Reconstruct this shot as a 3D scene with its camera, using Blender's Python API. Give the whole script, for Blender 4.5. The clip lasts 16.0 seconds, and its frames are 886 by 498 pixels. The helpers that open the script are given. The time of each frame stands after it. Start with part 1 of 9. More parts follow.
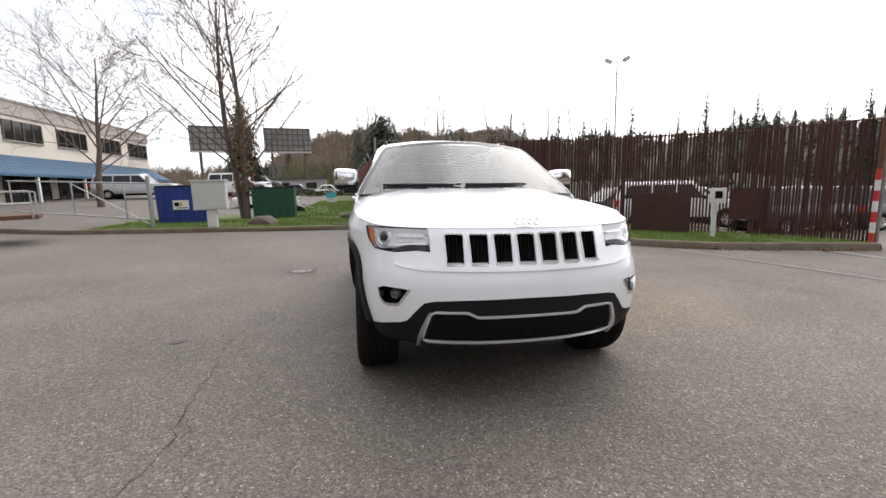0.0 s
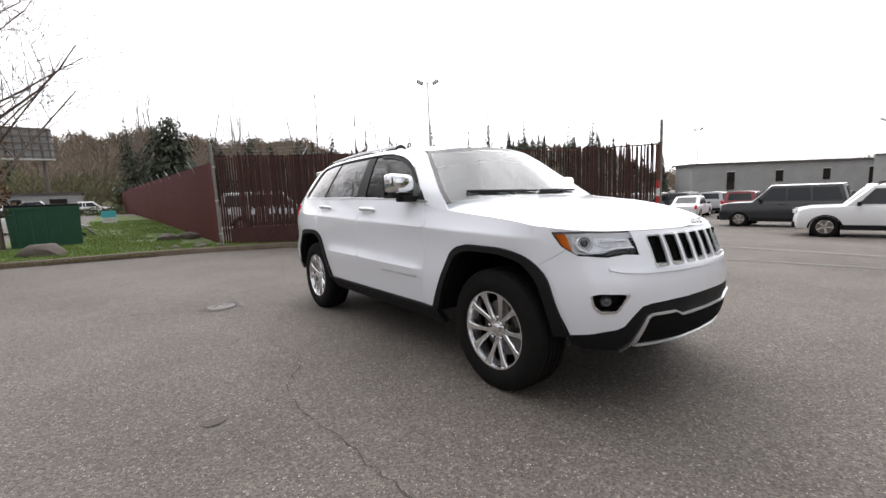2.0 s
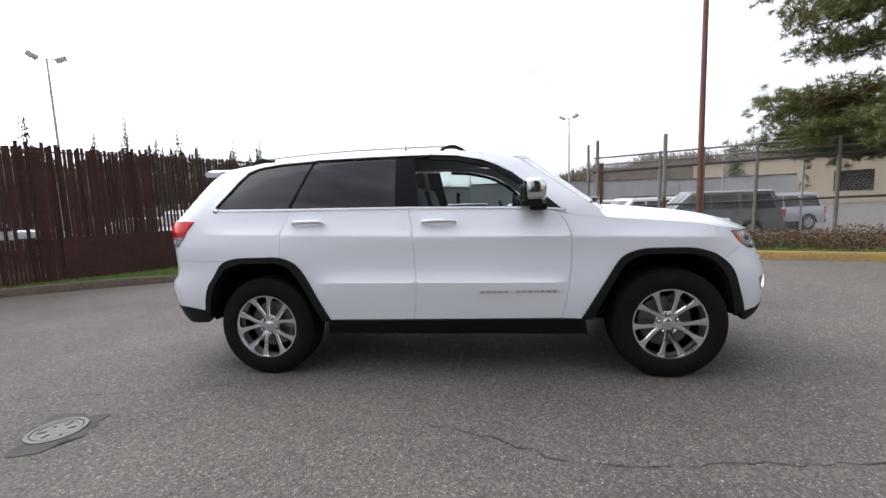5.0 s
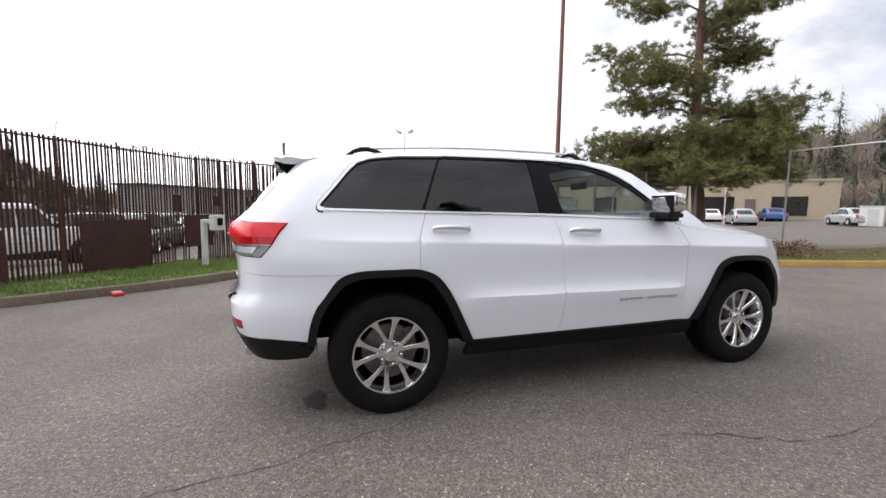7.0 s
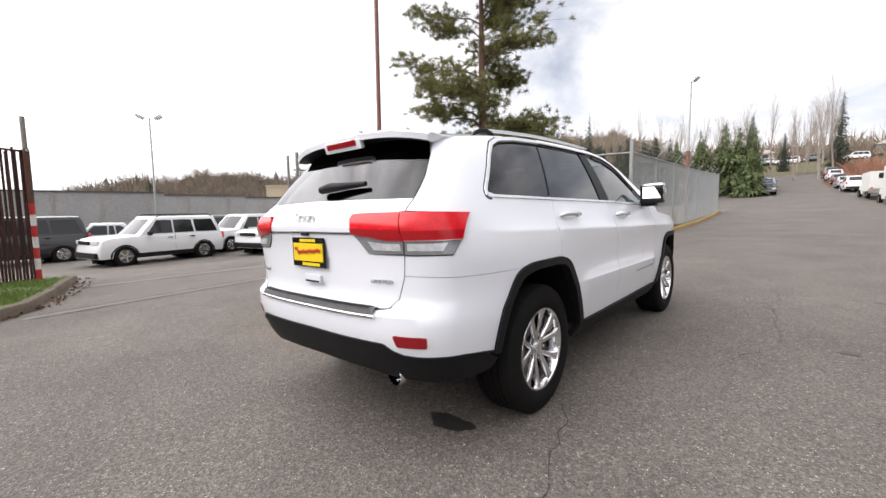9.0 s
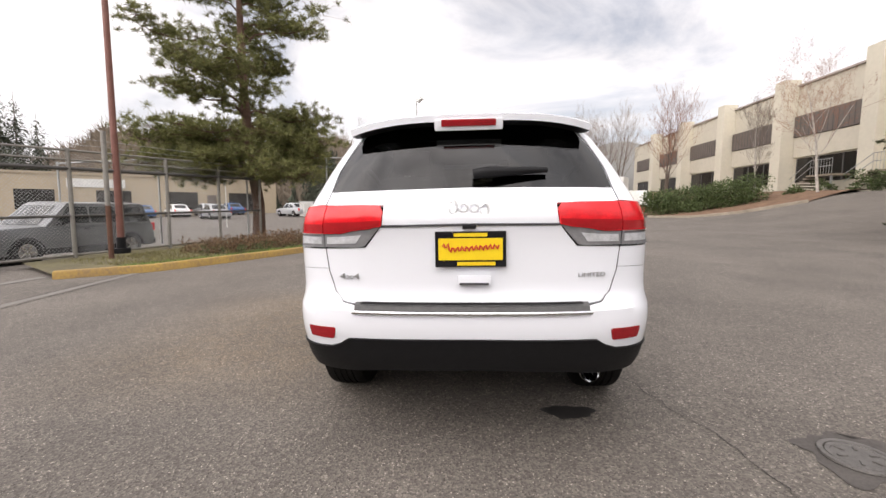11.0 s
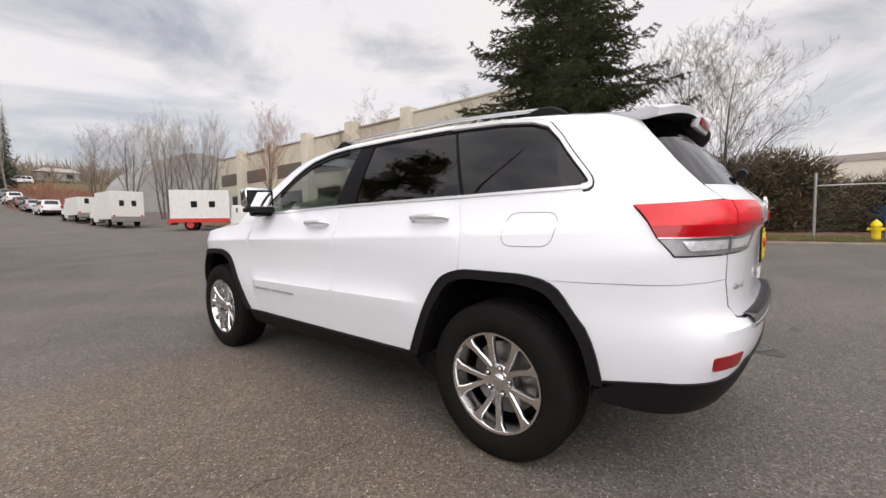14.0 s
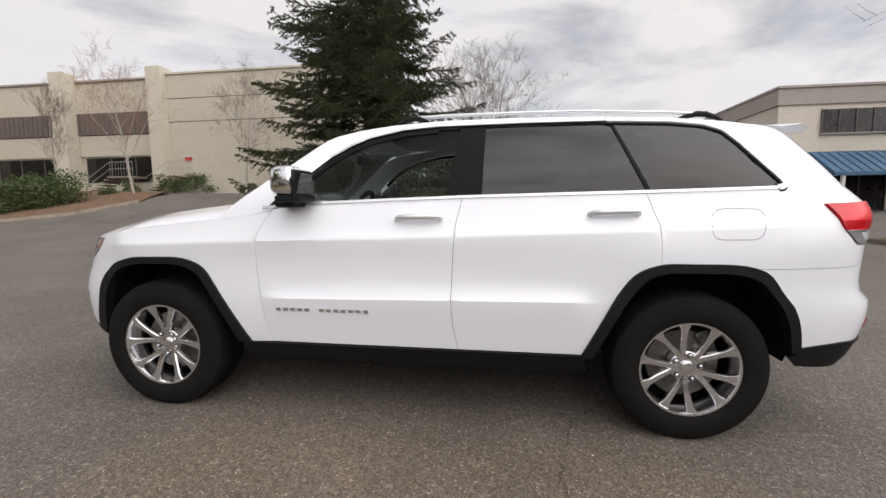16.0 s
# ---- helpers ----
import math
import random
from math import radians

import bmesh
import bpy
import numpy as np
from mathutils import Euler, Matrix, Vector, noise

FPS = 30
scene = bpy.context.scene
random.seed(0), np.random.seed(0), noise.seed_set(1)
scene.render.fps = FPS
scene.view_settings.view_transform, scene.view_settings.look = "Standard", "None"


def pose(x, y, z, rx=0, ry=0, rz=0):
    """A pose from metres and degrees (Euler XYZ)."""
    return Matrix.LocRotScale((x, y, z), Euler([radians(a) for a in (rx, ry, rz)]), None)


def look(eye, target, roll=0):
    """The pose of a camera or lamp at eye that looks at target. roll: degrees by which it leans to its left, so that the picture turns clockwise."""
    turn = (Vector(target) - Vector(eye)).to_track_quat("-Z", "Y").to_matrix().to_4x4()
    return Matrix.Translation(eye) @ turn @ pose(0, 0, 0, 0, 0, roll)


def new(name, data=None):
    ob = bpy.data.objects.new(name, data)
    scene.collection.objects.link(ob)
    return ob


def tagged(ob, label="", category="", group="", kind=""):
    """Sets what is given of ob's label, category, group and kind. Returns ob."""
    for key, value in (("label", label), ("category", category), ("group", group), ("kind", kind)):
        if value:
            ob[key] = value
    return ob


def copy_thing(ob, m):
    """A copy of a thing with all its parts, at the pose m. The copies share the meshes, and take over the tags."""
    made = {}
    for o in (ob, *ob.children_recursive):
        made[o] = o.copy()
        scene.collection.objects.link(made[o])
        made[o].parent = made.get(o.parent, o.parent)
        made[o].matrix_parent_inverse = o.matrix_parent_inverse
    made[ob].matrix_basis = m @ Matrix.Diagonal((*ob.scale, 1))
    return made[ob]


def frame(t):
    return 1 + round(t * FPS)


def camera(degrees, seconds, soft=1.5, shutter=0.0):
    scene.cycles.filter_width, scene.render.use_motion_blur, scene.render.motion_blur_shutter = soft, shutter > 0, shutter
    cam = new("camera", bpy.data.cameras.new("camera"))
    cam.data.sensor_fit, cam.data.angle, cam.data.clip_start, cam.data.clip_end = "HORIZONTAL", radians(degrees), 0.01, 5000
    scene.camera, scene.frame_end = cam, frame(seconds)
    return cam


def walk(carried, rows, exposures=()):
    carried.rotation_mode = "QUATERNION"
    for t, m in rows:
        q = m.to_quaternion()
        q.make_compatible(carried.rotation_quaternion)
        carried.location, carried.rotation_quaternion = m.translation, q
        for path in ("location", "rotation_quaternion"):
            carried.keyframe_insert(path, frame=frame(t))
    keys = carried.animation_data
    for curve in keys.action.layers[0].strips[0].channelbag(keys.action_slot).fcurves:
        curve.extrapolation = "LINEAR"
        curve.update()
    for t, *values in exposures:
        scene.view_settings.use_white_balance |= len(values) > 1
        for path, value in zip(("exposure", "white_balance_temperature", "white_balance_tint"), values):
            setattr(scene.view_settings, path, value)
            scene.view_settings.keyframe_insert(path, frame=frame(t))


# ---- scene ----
# The camera's way round the parked car
cam = camera(93.1, 16.0)
PATH = [
    (0, (-0.825, -4.333, 1.236), (-0.464, -2.388, 0.946), -1.5),
    (0.5, (-1.300, -4.201, 1.242), (-0.755, -2.298, 0.957), -1.0),
    (1, (-1.767, -3.938, 1.235), (-1.036, -2.094, 0.979), -1.8),
    (1.5, (-2.19, -3.593, 1.246), (-1.244, -1.848, 0.999), -2.1),
    (2, (-2.63, -3.274, 1.259), (-1.433, -1.693, 0.998), -2.4),
    (2.5, (-2.964, -2.874, 1.256), (-1.578, -1.453, 1.015), -2.7),
    (3, (-3.334, -2.459, 1.272), (-1.744, -1.274, 1.007), -2.3),
    (3.5, (-3.536, -1.959, 1.271), (-1.809, -0.972, 1.059), -1.8),
    (4, (-3.692, -1.425, 1.266), (-1.857, -0.667, 1.023), -3.2),
    (4.2, (-3.733, -1.227, 1.278), (-1.869, -0.551, 1.018), -2.7),
    (4.725, (-3.81, -0.636, 1.292), (-1.869, -0.223, 1.045), -2.3),
    (5.25, (-3.823, -0.01, 1.307), (-1.838, 0.117, 1.09), -1.5),
    (5.775, (-3.768, 0.613, 1.316), (-1.781, 0.474, 1.129), -0.7),
    (6.3, (-3.643, 1.191, 1.314), (-1.68, 0.851, 1.141), -0.3),
    (6.5, (-3.591, 1.397, 1.309), (-1.638, 1.007, 1.124), 0.4),
    (7, (-3.391, 1.925, 1.296), (-1.492, 1.327, 1.097), 0.7),
    (7.5, (-3.169, 2.462, 1.277), (-1.365, 1.631, 1.045), 0.9),
    (8, (-2.844, 2.918, 1.259), (-1.136, 1.904, 1.024), -0.2),
    (8.5, (-2.472, 3.349, 1.238), (-0.971, 2.047, 1.011), -0.2),
    (9, (-2.033, 3.671, 1.215), (-0.734, 2.164, 1.019), -0.6),
    (9.5, (-1.571, 3.937, 1.192), (-0.498, 2.259, 1.014), -0.7),
    (9.7, (-1.37, 4.025, 1.197), (-0.441, 2.269, 0.964), -0.3),
    (10.225, (-0.831, 4.204, 1.187), (-0.22, 2.313, 0.962), -0.2),
    (10.75, (-0.271, 4.286, 1.169), (0.025, 2.318, 0.965), 0.1),
    (11.275, (0.286, 4.255, 1.151), (0.266, 2.264, 0.966), 0.5),
    (11.8, (0.813, 4.096, 1.137), (0.474, 2.133, 0.961), 0.6),
    (12, (1.001, 4.019, 1.142), (0.527, 2.086, 0.956), 0.7),
    (12.5, (1.455, 3.722, 1.118), (0.677, 1.884, 0.978), -0.0),
    (13, (1.876, 3.376, 1.101), (0.785, 1.707, 0.955), -0.1),
    (13.5, (2.237, 2.963, 1.08), (0.89, 1.487, 0.99), 0.2),
    (14, (2.57, 2.511, 1.1), (1.027, 1.245, 0.974), -0.8),
    (14.5, (2.828, 2.047, 1.102), (1.084, 1.077, 0.966), -0.9),
    (15, (2.998, 1.546, 1.119), (1.139, 0.827, 0.955), 0.5),
    (15.5, (3.116, 1.03, 1.14), (1.18, 0.562, 0.954), 0.5),
    (16, (3.094, 0.519, 1.158), (1.122, 0.252, 0.962), -0.6),
]
EXPOSURE = [(0, 0.19, 6840, 13), (2, 0.10, 6740, 13), (4.2, 0.01, 6300, 12), (6.5, 0.16, 6560, 14), (7.5, 0.22, 6650, 14), (9.7, 0.34, 6880, 14), (12, 0.04, 7180, 17), (13, -0.08, 7110, 16), (14, -0.20, 6970, 15), (16, -0.28, 6970, 14)]
walk(cam, [(t, look(eye, target, roll)) for t, eye, target, roll in PATH], EXPOSURE)


# ---- world, sun ----
SUN_AZ, SUN_EL = -40.0, 42.0   # degrees from +y towards -x, and above the horizon
world = bpy.data.worlds.new("sky")
scene.world = world
world.use_nodes = True
wn, wl = world.node_tree.nodes, world.node_tree.links
wn.clear()
w_out = wn.new("ShaderNodeOutputWorld")
w_bg = wn.new("ShaderNodeBackground")
w_sky = wn.new("ShaderNodeTexSky")
w_sky.sky_type = "NISHITA"
w_sky.sun_disc = False
w_sky.sun_elevation = radians(SUN_EL)
w_sky.sun_rotation = radians(-SUN_AZ)
w_sky.air_density, w_sky.dust_density = 1.0, 2.0
w_co = wn.new("ShaderNodeTexCoord")
w_map = wn.new("ShaderNodeMapping")
w_map.inputs["Scale"].default_value = (1.0, 1.0, 2.6)
w_n1 = wn.new("ShaderNodeTexNoise")
w_n1.inputs["Scale"].default_value = 2.1
w_n1.inputs["Detail"].default_value = 7.0
w_n1.inputs["Roughness"].default_value = 0.58
w_n1.inputs["Distortion"].default_value = 0.5
w_n2 = wn.new("ShaderNodeTexNoise")
w_n2.inputs["Scale"].default_value = 3.6
w_n2.inputs["Detail"].default_value = 5.0
w_cover = wn.new("ShaderNodeValToRGB")
w_cover.color_ramp.elements[0].position, w_cover.color_ramp.elements[1].position = 0.30, 0.55
w_cover.color_ramp.elements[0].color = (0.30, 0.30, 0.30, 1)
w_shade = wn.new("ShaderNodeValToRGB")
w_shade.color_ramp.elements[0].position, w_shade.color_ramp.elements[1].position = 0.28, 0.72
w_shade.color_ramp.elements[0].color = (8.2, 8.7, 9.5, 1)
w_shade.color_ramp.elements[1].color = (9.0, 9.15, 9.4, 1)
# thin cloud lets the sun's side glow
w_dir = wn.new("ShaderNodeVectorMath")
w_dir.operation = "DOT_PRODUCT"
w_dir.inputs[1].default_value = (-math.sin(radians(SUN_AZ)) * math.cos(radians(SUN_EL)), math.cos(radians(SUN_AZ)) * math.cos(radians(SUN_EL)), math.sin(radians(SUN_EL)))
w_glow = wn.new("ShaderNodeMapRange")
w_glow.inputs["From Min"].default_value, w_glow.inputs["From Max"].default_value = -0.25, 1.0
w_pow = wn.new("ShaderNodeMath")
w_pow.operation = "POWER"
w_pow.inputs[1].default_value = 3.0
w_lift = wn.new("ShaderNodeMath")
w_lift.operation = "MULTIPLY_ADD"
w_lift.inputs[1].default_value, w_lift.inputs[2].default_value = 2.9, 1.12
w_mul = wn.new("ShaderNodeMix")
w_mul.data_type, w_mul.blend_type = "RGBA", "MULTIPLY"
w_mul.inputs["Factor"].default_value = 1.0
w_mix = wn.new("ShaderNodeMix")
w_mix.data_type = "RGBA"
wl.new(w_co.outputs["Generated"], w_map.inputs["Vector"])
wl.new(w_map.outputs["Vector"], w_n1.inputs["Vector"])
wl.new(w_map.outputs["Vector"], w_n2.inputs["Vector"])
wl.new(w_n1.outputs["Fac"], w_cover.inputs["Fac"])
wl.new(w_n2.outputs["Fac"], w_shade.inputs["Fac"])
wl.new(w_co.outputs["Generated"], w_dir.inputs[0])
wl.new(w_dir.outputs["Value"], w_glow.inputs["Value"])
wl.new(w_shade.outputs["Color"], w_mul.inputs["A"])
wl.new(w_glow.outputs["Result"], w_pow.inputs[0])
wl.new(w_pow.outputs[0], w_lift.inputs[0])
wl.new(w_lift.outputs[0], w_mul.inputs["B"])
wl.new(w_cover.outputs["Color"], w_mix.inputs["Factor"])
wl.new(w_sky.outputs["Color"], w_mix.inputs["A"])
wl.new(w_mul.outputs["Result"], w_mix.inputs["B"])
wl.new(w_mix.outputs["Result"], w_bg.inputs["Color"])
w_bg.inputs["Strength"].default_value = 0.100
wl.new(w_bg.outputs["Background"], w_out.inputs["Surface"])

sun_data = bpy.data.lights.new("sun", "SUN")
sun_data.energy, sun_data.angle, sun_data.color = 0.85, radians(100), (1.0, 0.95, 0.88)
sun = new("sun", sun_data)
sun.matrix_world = look((-math.sin(radians(SUN_AZ)) * 40, math.cos(radians(SUN_AZ)) * 40, 40 * math.tan(radians(SUN_EL))), (0, 0, 0))


# ---- materials ----
def material(name, color, rough=0.6, metal=0.0, coat=0.0, vary=0.0, scale=8.0, bump=0.0, bump_scale=60.0, dark=None, spec=0.5, rand=0.0, island=0.0):
    """A surface with mottling at two scales and fine relief, in object metres."""
    m = bpy.data.materials.new(name)
    m.use_nodes = True
    n, l = m.node_tree.nodes, m.node_tree.links
    b = n["Principled BSDF"]
    b.inputs["Base Color"].default_value = (*color, 1)
    b.inputs["Roughness"].default_value = rough
    b.inputs["Metallic"].default_value = metal
    b.inputs["Coat Weight"].default_value = coat
    b.inputs["Coat Roughness"].default_value = 0.03
    b.inputs["Specular IOR Level"].default_value = spec
    co = n.new("ShaderNodeTexCoord")
    out = None
    if vary > 0:
        big = n.new("ShaderNodeTexNoise")
        big.inputs["Scale"].default_value, big.inputs["Detail"].default_value = scale, 6.0
        fine = n.new("ShaderNodeTexNoise")
        fine.inputs["Scale"].default_value, fine.inputs["Detail"].default_value = scale * 9.0, 3.0
        add = n.new("ShaderNodeMath")
        add.operation = "ADD"
        half = n.new("ShaderNodeMath")
        half.operation = "MULTIPLY"
        half.inputs[1].default_value = 0.5
        mix = n.new("ShaderNodeMix")
        mix.data_type = "RGBA"
        lo = dark or tuple(c * (1 - vary) for c in color)
        hi = color if dark else tuple(min(1.0, c * (1 + vary * 0.6)) for c in color)
        mix.inputs["A"].default_value, mix.inputs["B"].default_value = (*lo, 1), (*hi, 1)
        ramp = n.new("ShaderNodeMapRange")
        ramp.inputs["From Min"].default_value, ramp.inputs["From Max"].default_value = 0.3, 0.7
        for node in (big, fine):
            l.new(co.outputs["Object"], node.inputs["Vector"])
        l.new(big.outputs["Fac"], add.inputs[0])
        l.new(fine.outputs["Fac"], add.inputs[1])
        l.new(add.outputs[0], half.inputs[0])
        l.new(half.outputs[0], ramp.inputs["Value"])
        l.new(ramp.outputs["Result"], mix.inputs["Factor"])
        out = mix.outputs["Result"]
    if rand or island:
        hsv = n.new("ShaderNodeHueSaturation")
        rg = n.new("ShaderNodeMapRange")
        amount = rand or island
        rg.inputs["To Min"].default_value, rg.inputs["To Max"].default_value = 1 - amount, 1 + amount
        src = n.new("ShaderNodeObjectInfo") if rand else n.new("ShaderNodeNewGeometry")
        l.new(src.outputs["Random" if rand else "Random Per Island"], rg.inputs["Value"])
        l.new(rg.outputs["Result"], hsv.inputs["Value"])
        if out:
            l.new(out, hsv.inputs["Color"])
        else:
            hsv.inputs["Color"].default_value = (*color, 1)
        out = hsv.outputs["Color"]
    if out:
        l.new(out, b.inputs["Base Color"])
    if bump > 0:
        tex = n.new("ShaderNodeTexNoise")
        tex.inputs["Scale"].default_value, tex.inputs["Detail"].default_value = bump_scale, 4.0
        bn = n.new("ShaderNodeBump")
        bn.inputs["Strength"].default_value, bn.inputs["Distance"].default_value = 1.0, bump
        l.new(co.outputs["Object"], tex.inputs["Vector"])
        l.new(tex.outputs["Fac"], bn.inputs["Height"])
        l.new(bn.outputs["Normal"], b.inputs["Normal"])
    return m


def glass(name, tint, gloss_rough=0.02, ior=1.5, film=0.0):
    """A thin pane: tinted see-through with a mirror gloss that grows at grazing angles, and a pale film that paints in
    reflected sky.
    """
    m = bpy.data.materials.new(name)
    m.use_nodes = True
    n, l = m.node_tree.nodes, m.node_tree.links
    n.remove(n["Principled BSDF"])
    tr, gl, mx = n.new("ShaderNodeBsdfTransparent"), n.new("ShaderNodeBsdfGlossy"), n.new("ShaderNodeMixShader")
    lw, up, fr = n.new("ShaderNodeLayerWeight"), n.new("ShaderNodeMath"), n.new("ShaderNodeMapRange")
    tr.inputs["Color"].default_value = (*tint, 1)
    gl.inputs["Roughness"].default_value = gloss_rough
    lw.inputs["Blend"].default_value = 0.5
    up.operation = "POWER"
    up.inputs[1].default_value = 3.6
    fr.inputs["To Min"].default_value = ((ior - 1) / (ior + 1)) ** 2
    l.new(lw.outputs["Facing"], up.inputs[0])
    l.new(up.outputs[0], fr.inputs["Value"])
    l.new(fr.outputs["Result"], mx.inputs[0])
    if film:
        # pale diffuse layer stands in for the cloudy sky's reflection
        overlay, di = n.new("ShaderNodeBsdfDiffuse"), n.new("ShaderNodeMixShader")
        co, tex, rg = n.new("ShaderNodeTexCoord"), n.new("ShaderNodeTexNoise"), n.new("ShaderNodeMapRange")
        tex.inputs["Scale"].default_value, tex.inputs["Detail"].default_value = 2.2, 4.0
        rg.inputs["From Min"].default_value, rg.inputs["From Max"].default_value = 0.3, 0.7
        rg.inputs["To Min"].default_value, rg.inputs["To Max"].default_value = film * 0.7, film * 1.2
        overlay.inputs["Color"].default_value = (0.80, 0.88, 0.88, 1)
        l.new(co.outputs["Object"], tex.inputs["Vector"])
        l.new(tex.outputs["Fac"], rg.inputs["Value"])
        l.new(rg.outputs["Result"], di.inputs[0])
        l.new(tr.outputs[0], di.inputs[1])
        l.new(overlay.outputs[0], di.inputs[2])
        tr = di
    l.new(tr.outputs[0], mx.inputs[1])
    l.new(gl.outputs[0], mx.inputs[2])
    l.new(mx.outputs[0], n["Material Output"].inputs["Surface"])
    return m


def asphalt_material():
    """Worn grey asphalt: pale stone chips in a dark binder, broad stains, worn tracks."""
    m = bpy.data.materials.new("asphalt")
    m.use_nodes = True
    n, l = m.node_tree.nodes, m.node_tree.links
    b = n["Principled BSDF"]
    b.inputs["Roughness"].default_value = 0.82
    b.inputs["Specular IOR Level"].default_value = 0.35
    co = n.new("ShaderNodeTexCoord")
    chips = n.new("ShaderNodeTexVoronoi")
    chips.inputs["Scale"].default_value = 95.0
    chips2 = n.new("ShaderNodeTexVoronoi")
    chips2.inputs["Scale"].default_value = 64.0
    stain = n.new("ShaderNodeTexNoise")
    stain.inputs["Scale"].default_value, stain.inputs["Detail"].default_value, stain.inputs["Roughness"].default_value = 0.55, 8.0, 0.62
    grit = n.new("ShaderNodeTexNoise")
    grit.inputs["Scale"].default_value, grit.inputs["Detail"].default_value = 160.0, 3.0
    for node in (chips, chips2, stain, grit):
        l.new(co.outputs["Object"], node.inputs["Vector"])
    base = n.new("ShaderNodeValToRGB")
    base.color_ramp.elements[0].position, base.color_ramp.elements[1].position = 0.32, 0.68
    base.color_ramp.elements[0].color, base.color_ramp.elements[1].color = (0.104, 0.092, 0.080, 1), (0.152, 0.134, 0.116, 1)
    l.new(stain.outputs["Fac"], base.inputs["Fac"])
    # chip colour: each cell its own grey
    cell = n.new("ShaderNodeSeparateColor")
    l.new(chips.outputs["Color"], cell.inputs[0])
    tone = n.new("ShaderNodeMapRange")
    tone.inputs["To Min"].default_value, tone.inputs["To Max"].default_value = 0.62, 1.34
    l.new(cell.outputs[0], tone.inputs["Value"])
    cell2 = n.new("ShaderNodeSeparateColor")
    l.new(chips2.outputs["Color"], cell2.inputs[0])
    pale = n.new("ShaderNodeMapRange")
    pale.inputs["From Min"].default_value, pale.inputs["From Max"].default_value = 0.90, 1.0
    pale.inputs["To Min"].default_value, pale.inputs["To Max"].default_value = 1.0, 1.6
    l.new(cell2.outputs[1], pale.inputs["Value"])
    gtone = n.new("ShaderNodeMapRange")
    gtone.inputs["To Min"].default_value, gtone.inputs["To Max"].default_value = 0.7, 1.3
    l.new(grit.outputs["Fac"], gtone.inputs["Value"])
    m1, m2 = n.new("ShaderNodeMath"), n.new("ShaderNodeMath")
    m1.operation = m2.operation = "MULTIPLY"
    l.new(tone.outputs[0], m1.inputs[0])
    l.new(pale.outputs[0], m1.inputs[1])
    l.new(m1.outputs[0], m2.inputs[0])
    l.new(gtone.outputs[0], m2.inputs[1])
    # small bright quartz chips and dark pits, each a fleck inside its own cell
    flecks = n.new("ShaderNodeTexVoronoi")
    flecks.inputs["Scale"].default_value = 105.0
    l.new(co.outputs["Object"], flecks.inputs["Vector"])
    fc = n.new("ShaderNodeSeparateColor")
    l.new(flecks.outputs["Color"], fc.inputs[0])
    near = n.new("ShaderNodeMapRange")
    near.inputs["From Min"].default_value, near.inputs["From Max"].default_value = 0.28, 0.42
    near.inputs["To Min"].default_value, near.inputs["To Max"].default_value = 1.0, 0.0
    l.new(flecks.outputs["Distance"], near.inputs["Value"])
    level = m2.outputs[0]
    for channel, lo, hi, gain in ((0, 0.84, 0.97, 2.4), (1, 0.84, 0.90, -0.72)):
        pick, both_, add_one, scaled = n.new("ShaderNodeMapRange"), n.new("ShaderNodeMath"), n.new("ShaderNodeMath"), n.new("ShaderNodeMath")
        pick.inputs["From Min"].default_value, pick.inputs["From Max"].default_value = lo, hi
        both_.operation, add_one.operation, scaled.operation = "MULTIPLY", "MULTIPLY_ADD", "MULTIPLY"
        l.new(fc.outputs[channel], pick.inputs["Value"])
        l.new(pick.outputs["Result"], both_.inputs[0])
        l.new(near.outputs["Result"], both_.inputs[1])
        l.new(both_.outputs[0], add_one.inputs[0])
        add_one.inputs[1].default_value, add_one.inputs[2].default_value = gain, 1.0
        l.new(level, scaled.inputs[0])
        l.new(add_one.outputs[0], scaled.inputs[1])
        level = scaled.outputs[0]
    # a browner, patchy tint in a strip beside the parking place
    axes, overlay, patchy, browned, tint = n.new("ShaderNodeSeparateXYZ"), n.new("ShaderNodeMapRange"), n.new("ShaderNodeTexNoise"), n.new("ShaderNodeMath"), n.new("ShaderNodeMix")
    l.new(co.outputs["Object"], axes.inputs[0])
    l.new(axes.outputs["X"], overlay.inputs["Value"])
    overlay.inputs["From Min"].default_value, overlay.inputs["From Max"].default_value = 0.5, 1.3
    patchy.inputs["Scale"].default_value, patchy.inputs["Detail"].default_value = 9.0, 5.0
    l.new(co.outputs["Object"], patchy.inputs["Vector"])
    browned.operation = "MULTIPLY"
    strip_ = overlay.outputs["Result"]
    for axis, near_, far_ in (("X", 2.2, 3.6), ("Y", 1.2, 2.1), ("Y", -0.9, -1.8)):
        ends, stripe = n.new("ShaderNodeMapRange"), n.new("ShaderNodeMath")
        ends.inputs["From Min"].default_value, ends.inputs["From Max"].default_value = near_, far_
        ends.inputs["To Min"].default_value, ends.inputs["To Max"].default_value = 1.0, 0.0
        stripe.operation = "MULTIPLY"
        l.new(axes.outputs[axis], ends.inputs["Value"])
        l.new(strip_, stripe.inputs[0])
        l.new(ends.outputs["Result"], stripe.inputs[1])
        strip_ = stripe.outputs[0]
    l.new(strip_, browned.inputs[0])
    l.new(patchy.outputs["Fac"], browned.inputs[1])
    tint.data_type, tint.blend_type = "RGBA", "MULTIPLY"
    tint.inputs["B"].default_value = (1.14, 0.98, 0.76, 1)
    l.new(browned.outputs[0], tint.inputs["Factor"])
    l.new(base.outputs["Color"], tint.inputs["A"])
    mul = n.new("ShaderNodeMix")
    mul.data_type, mul.blend_type = "RGBA", "MULTIPLY"
    mul.inputs["Factor"].default_value = 1.0
